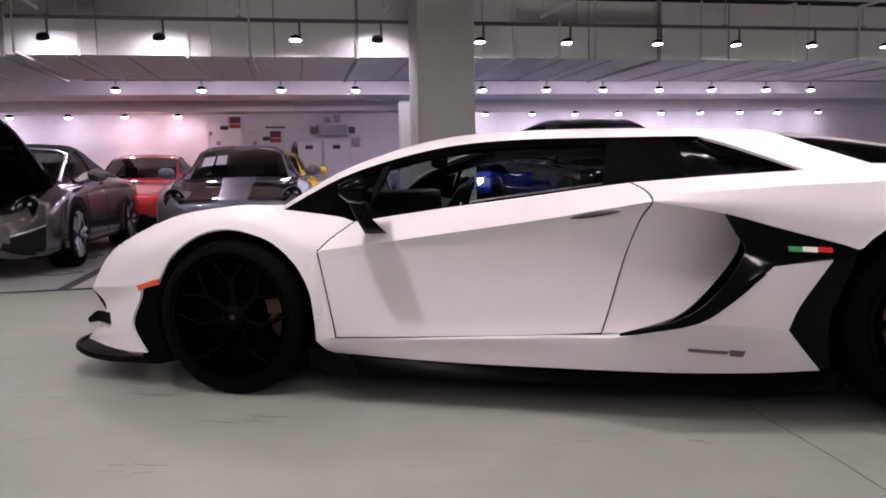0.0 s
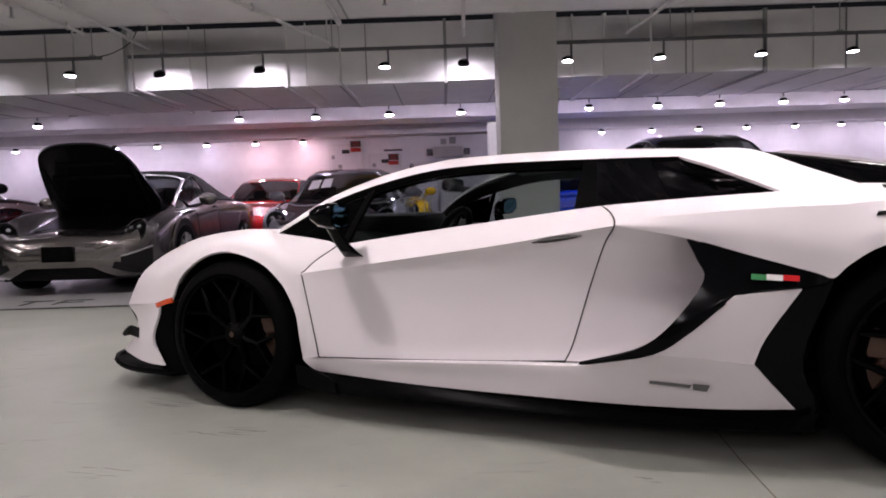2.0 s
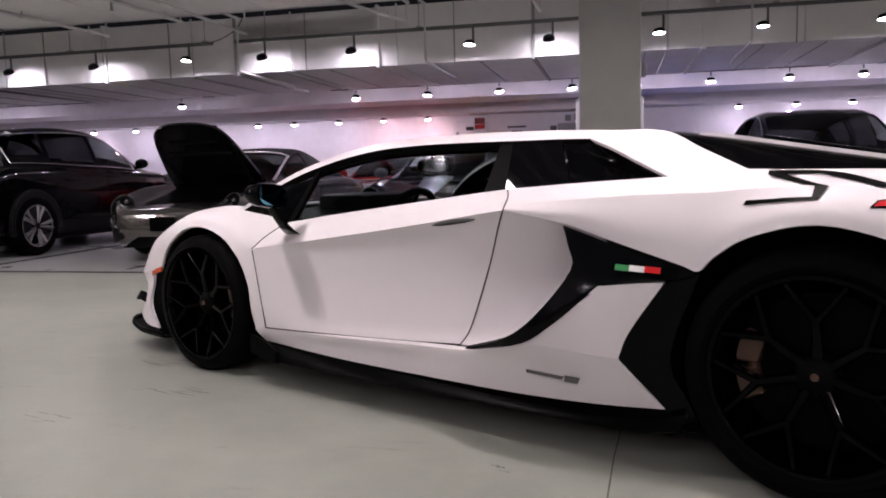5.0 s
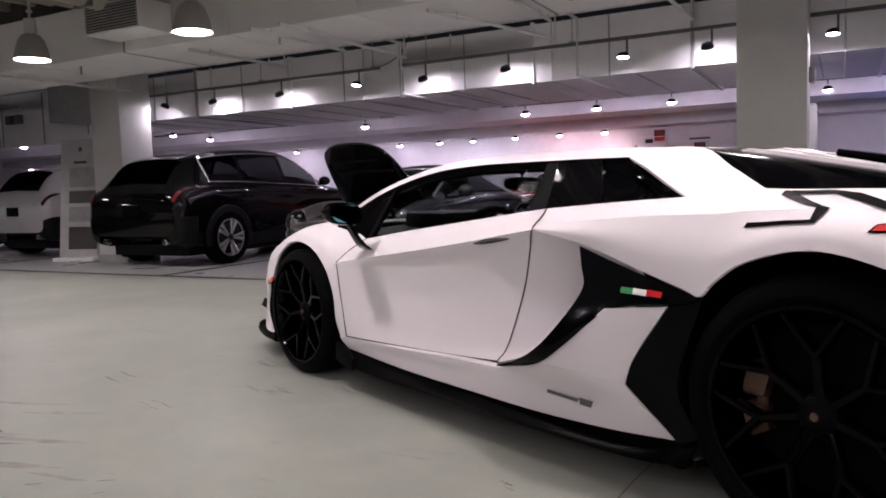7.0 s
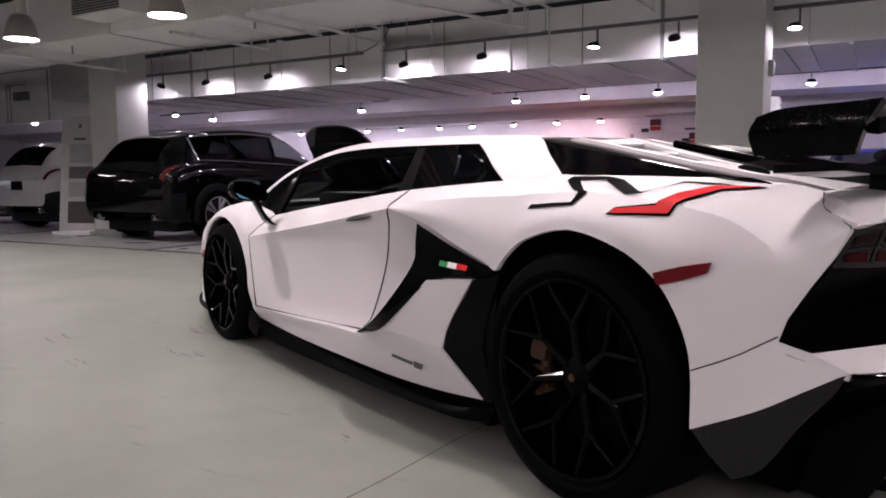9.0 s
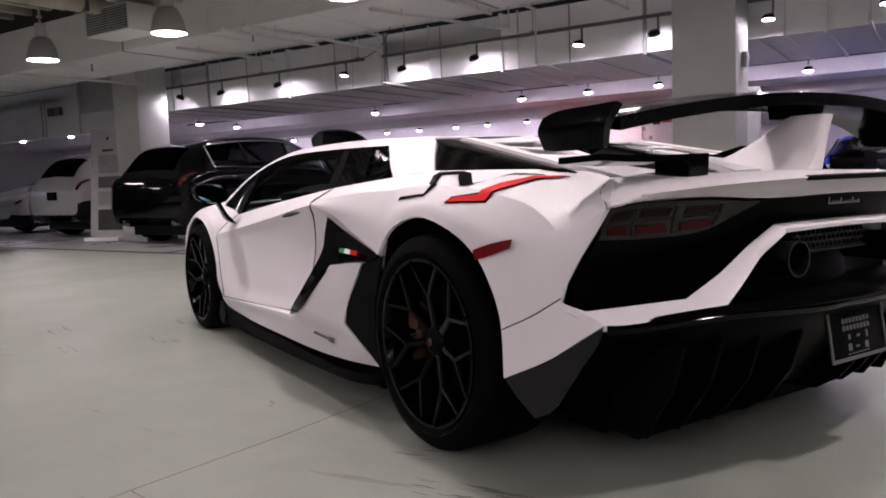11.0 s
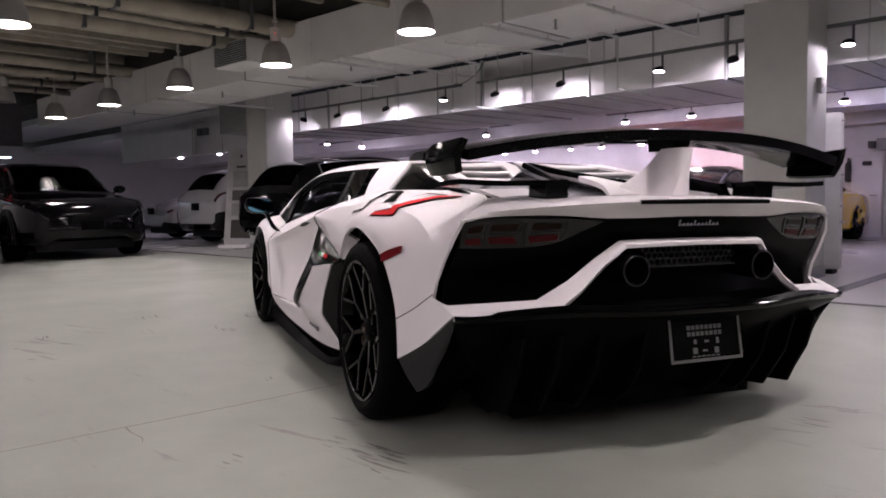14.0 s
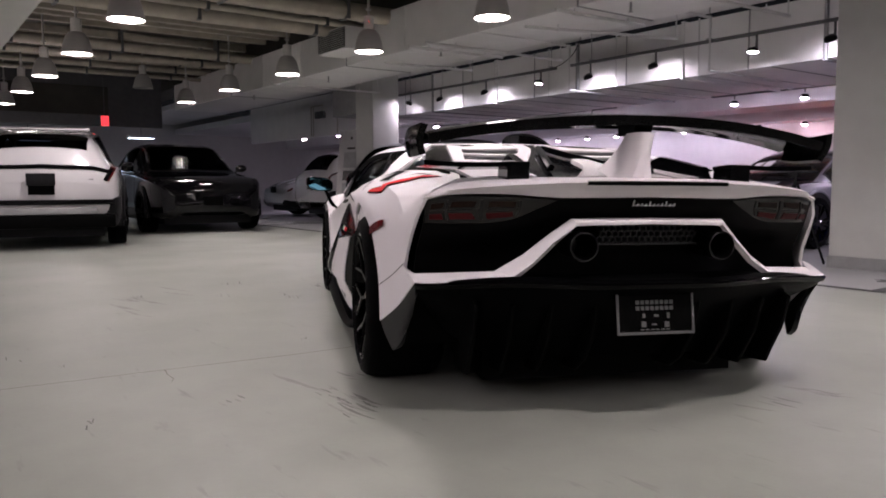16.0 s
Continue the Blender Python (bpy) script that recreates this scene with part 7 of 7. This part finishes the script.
# tripod with a film camera in front of the column
tri_t = thing("camera_tripod", hall(-0.42, 4.45, 0), "black tripod with a small camera, standing beside the column", "tripod")
for k in range(3):
    a = 2 * math.pi * k / 3 + 0.5
    bm = bmesh.new()
    tube(bm, [(0.30 * math.cos(a), 0.30 * math.sin(a), 0.012), (0.03 * math.cos(a), 0.03 * math.sin(a), 0.82)], 0.014, 6)
    part("leg", bm, BLACKM, tri_t)
bm = bmesh.new()
tube(bm, [(0, 0, 0.6), (0, 0, 0.92)], 0.018, 8)
part("centre_column", bm, BLACKM, tri_t)
bm = bmesh.new()
box(bm, -0.05, 0.05, -0.05, 0.05, 0.90, 0.97, 0.01)
part("head", bm, BLACKM, tri_t)
bm = bmesh.new()
tube(bm, [(0.0, 0.0, 0.95), (0.28, -0.06, 0.955)], 0.011, 6)
part("pan_handle", bm, BLACKM, tri_t)

# painted bay mark in front of the open-lidded car: plain bars
bm = bmesh.new()
for u0, u1, v0, v1 in ((-4.72, -4.42, 3.52, 3.56), (-4.62, -4.57, 3.25, 3.52), (-4.32, -4.05, 3.52, 3.56), (-4.32, -4.28, 3.28, 3.52), (-4.32, -4.08, 3.38, 3.42)):
    box(bm, u0, u1, v0, v1, 0.0035, 0.006)
structure("bay_mark", bm, TAPE, "black painted bay mark on the floor, worn", "floor mark")

# floor joint, scuffs and tyre marks on the open floor
SCUFF = mat("scuff", (0.085, 0.083, 0.075), 0.6, noise_scale=25, vary=0.5)
JOINT = mat("floor_joint", (0.12, 0.105, 0.085), 0.8, noise_scale=25, vary=0.4)


def ground_strip(name, pts, widths, material, label, z=0.002):
    bm = bmesh.new()
    pts = [Vector((x, y, z)) for x, y in pts]
    prev = None
    for i, p in enumerate(pts):
        d = (pts[min(i + 1, len(pts) - 1)] - pts[max(i - 1, 0)]).normalized()
        n = Vector((-d.y, d.x, 0))
        row = (bm.verts.new(p + n * widths[i] / 2), bm.verts.new(p - n * widths[i] / 2))
        if prev:
            bm.faces.new((prev[0], row[0], row[1], prev[1]))
        prev = row
    ob = part(name, bm, material, None, "", 0)
    return tagged(ob, label, "floor mark", "", "structure")


ground_strip("floor_joint", [(0.55, -0.30), (0.76, -0.93), (0.90, -1.30), (1.07, -1.85), (1.21, -2.28), (1.80, -4.1), (2.40, -5.9)], [0.004, 0.005, 0.006, 0.005, 0.005, 0.006, 0.005], JOINT,
             "thin dirty joint line in the epoxy floor")
rs = random.Random(11)


def scuffs(x, y, n, ang, spread, length, wide):
    for i in range(n):
        a = radians(ang + rs.uniform(-8, 8))
        cx, cy = x + rs.uniform(-spread, spread), y + rs.uniform(-spread, spread) * 0.6
        l = length * rs.uniform(0.5, 1.2)
        pts = [(cx + math.cos(a) * l * (f - 0.5), cy + math.sin(a) * l * (f - 0.5) + rs.uniform(-0.004, 0.004)) for f in (0, 0.25, 0.5, 0.75, 1)]
        w = wide * rs.uniform(0.5, 1.3)
        ground_strip("scuff_mark", pts, [0.001, w, w * 0.7, w, 0.001], SCUFF, "dark rubber scuff on the grey floor", 0.0015 + 0.0004 * rs.random())


scuffs(1.83, -1.06, 9, 30, 0.12, 0.10, 0.007)
scuffs(1.62, -1.15, 5, 30, 0.09, 0.08, 0.006)
scuffs(-1.42, -2.42, 4, 10, 0.10, 0.13, 0.006)
scuffs(1.84, -2.02, 3, 20, 0.06, 0.07, 0.005)
scuffs(-1.72, -1.0, 6, 12, 0.10, 0.16, 0.006)
scuffs(-1.08, -1.24, 6, 10, 0.07, 0.12, 0.005)
scuffs(-1.29, -1.76, 5, 8, 0.08, 0.12, 0.005)
scuffs(0.5, -1.21, 4, 5, 0.03, 0.05, 0.006)
scuffs(2.1, 0.82, 4, 40, 0.07, 0.10, 0.006)
scuffs(-0.4, -2.3, 3, 60, 0.2, 0.08, 0.005)
scuffs(0.6, -2.5, 3, 20, 0.3, 0.09, 0.005)
ground_strip("pen_scribble", [(-1.30, -1.31), (-1.26, -1.295), (-1.225, -1.31), (-1.19, -1.30), (-1.15, -1.305)], [0.004, 0.006, 0.005, 0.006, 0.003], SCUFF, "short wavy dark scratch on the floor", 0.0025)

# broad faint smudges where tyres have turned
SMUDGE = mat("rubber_smudge", (0.222, 0.225, 0.202), 0.5, noise_scale=14, vary=0.22, big=0.1)
for x, y, a, l, w in ((-1.72, -2.18, 40, 0.5, 0.05), (-1.45, -2.12, 44, 0.42, 0.04), (-1.10, -2.28, 38, 0.5, 0.045), (-0.85, -2.40, 36, 0.45, 0.05), (-0.6, -2.3, 30, 0.3, 0.03),
                      (-1.2, -2.46, 48, 0.3, 0.035), (2.07, 0.80, 35, 0.28, 0.025), (2.2, 0.42, 40, 0.2, 0.02), (1.40, -1.30, 32, 0.3, 0.03), (1.52, -1.22, 32, 0.25, 0.025)):
    n = 9
    pts, ws = [], []
    for i in range(n):
        f = i / (n - 1) - 0.5
        pts.append((x + math.cos(radians(a)) * l * f - 0.05 * f * f, y + math.sin(radians(a)) * l * f + rs.uniform(-0.006, 0.006)))
        ws.append(w * (1 - 4 * f * f) * rs.uniform(0.6, 1.2) + 0.001)
    ground_strip("soft_smudge", pts, ws, SMUDGE, "faint grey tyre smudge on the floor", 0.0011 + 0.0003 * rs.random())


# parallel tread strokes left by turning tyres
TREAD = mat("tread_smear", (0.125, 0.125, 0.112), 0.55, noise_scale=30, vary=0.35, big=0.2)
for x, y, a, l, n, gap, w in ((1.83, -1.06, 26, 0.27, 6, 0.030, 0.016), (1.36, -1.02, 34, 0.13, 5, 0.024, 0.011), (1.65, -1.53, 30, 0.08, 4, 0.034, 0.010), (-1.25, -2.42, 38, 0.24, 5, 0.034, 0.014),
                              (-1.08, -1.24, 8, 0.20, 5, 0.028, 0.007), (-1.62, -1.02, 10, 0.26, 4, 0.03, 0.009), (-1.95, -1.75, 6, 0.30, 4, 0.05, 0.010), (2.14, 0.55, 25, 0.16, 4, 0.035, 0.010)):
    d = Vector((math.cos(radians(a)), math.sin(radians(a))))
    e = Vector((-d.y, d.x))
    for i in range(n):
        c = Vector((x, y)) + e * gap * (i - (n - 1) / 2) + d * rs.uniform(-0.3, 0.3) * l
        ll = l * rs.uniform(0.55, 1.1)
        pts, ws = [], []
        for k in range(8):
            f = k / 7 - 0.5
            q = c + d * ll * f + e * (0.05 * ll * f * f * 4 + rs.uniform(-0.001, 0.001))
            pts.append((q.x, q.y))
            ws.append(w * rs.uniform(0.7, 1.1) * (1 - (2 * f) ** 2) + 0.0008)
        ground_strip("tread_stroke", pts, ws, TREAD if i % 2 else SMUDGE, "faint dark tread stroke on the grey floor", 0.0012 + 0.0003 * rs.random())
ground_strip("floor_crack", [(1.08, -1.86), (1.16, -1.84), (1.25, -1.80), (1.32, -1.80)], [0.004, 0.003, 0.003, 0.001], JOINT, "short hairline crack beside the floor joint", 0.0022)
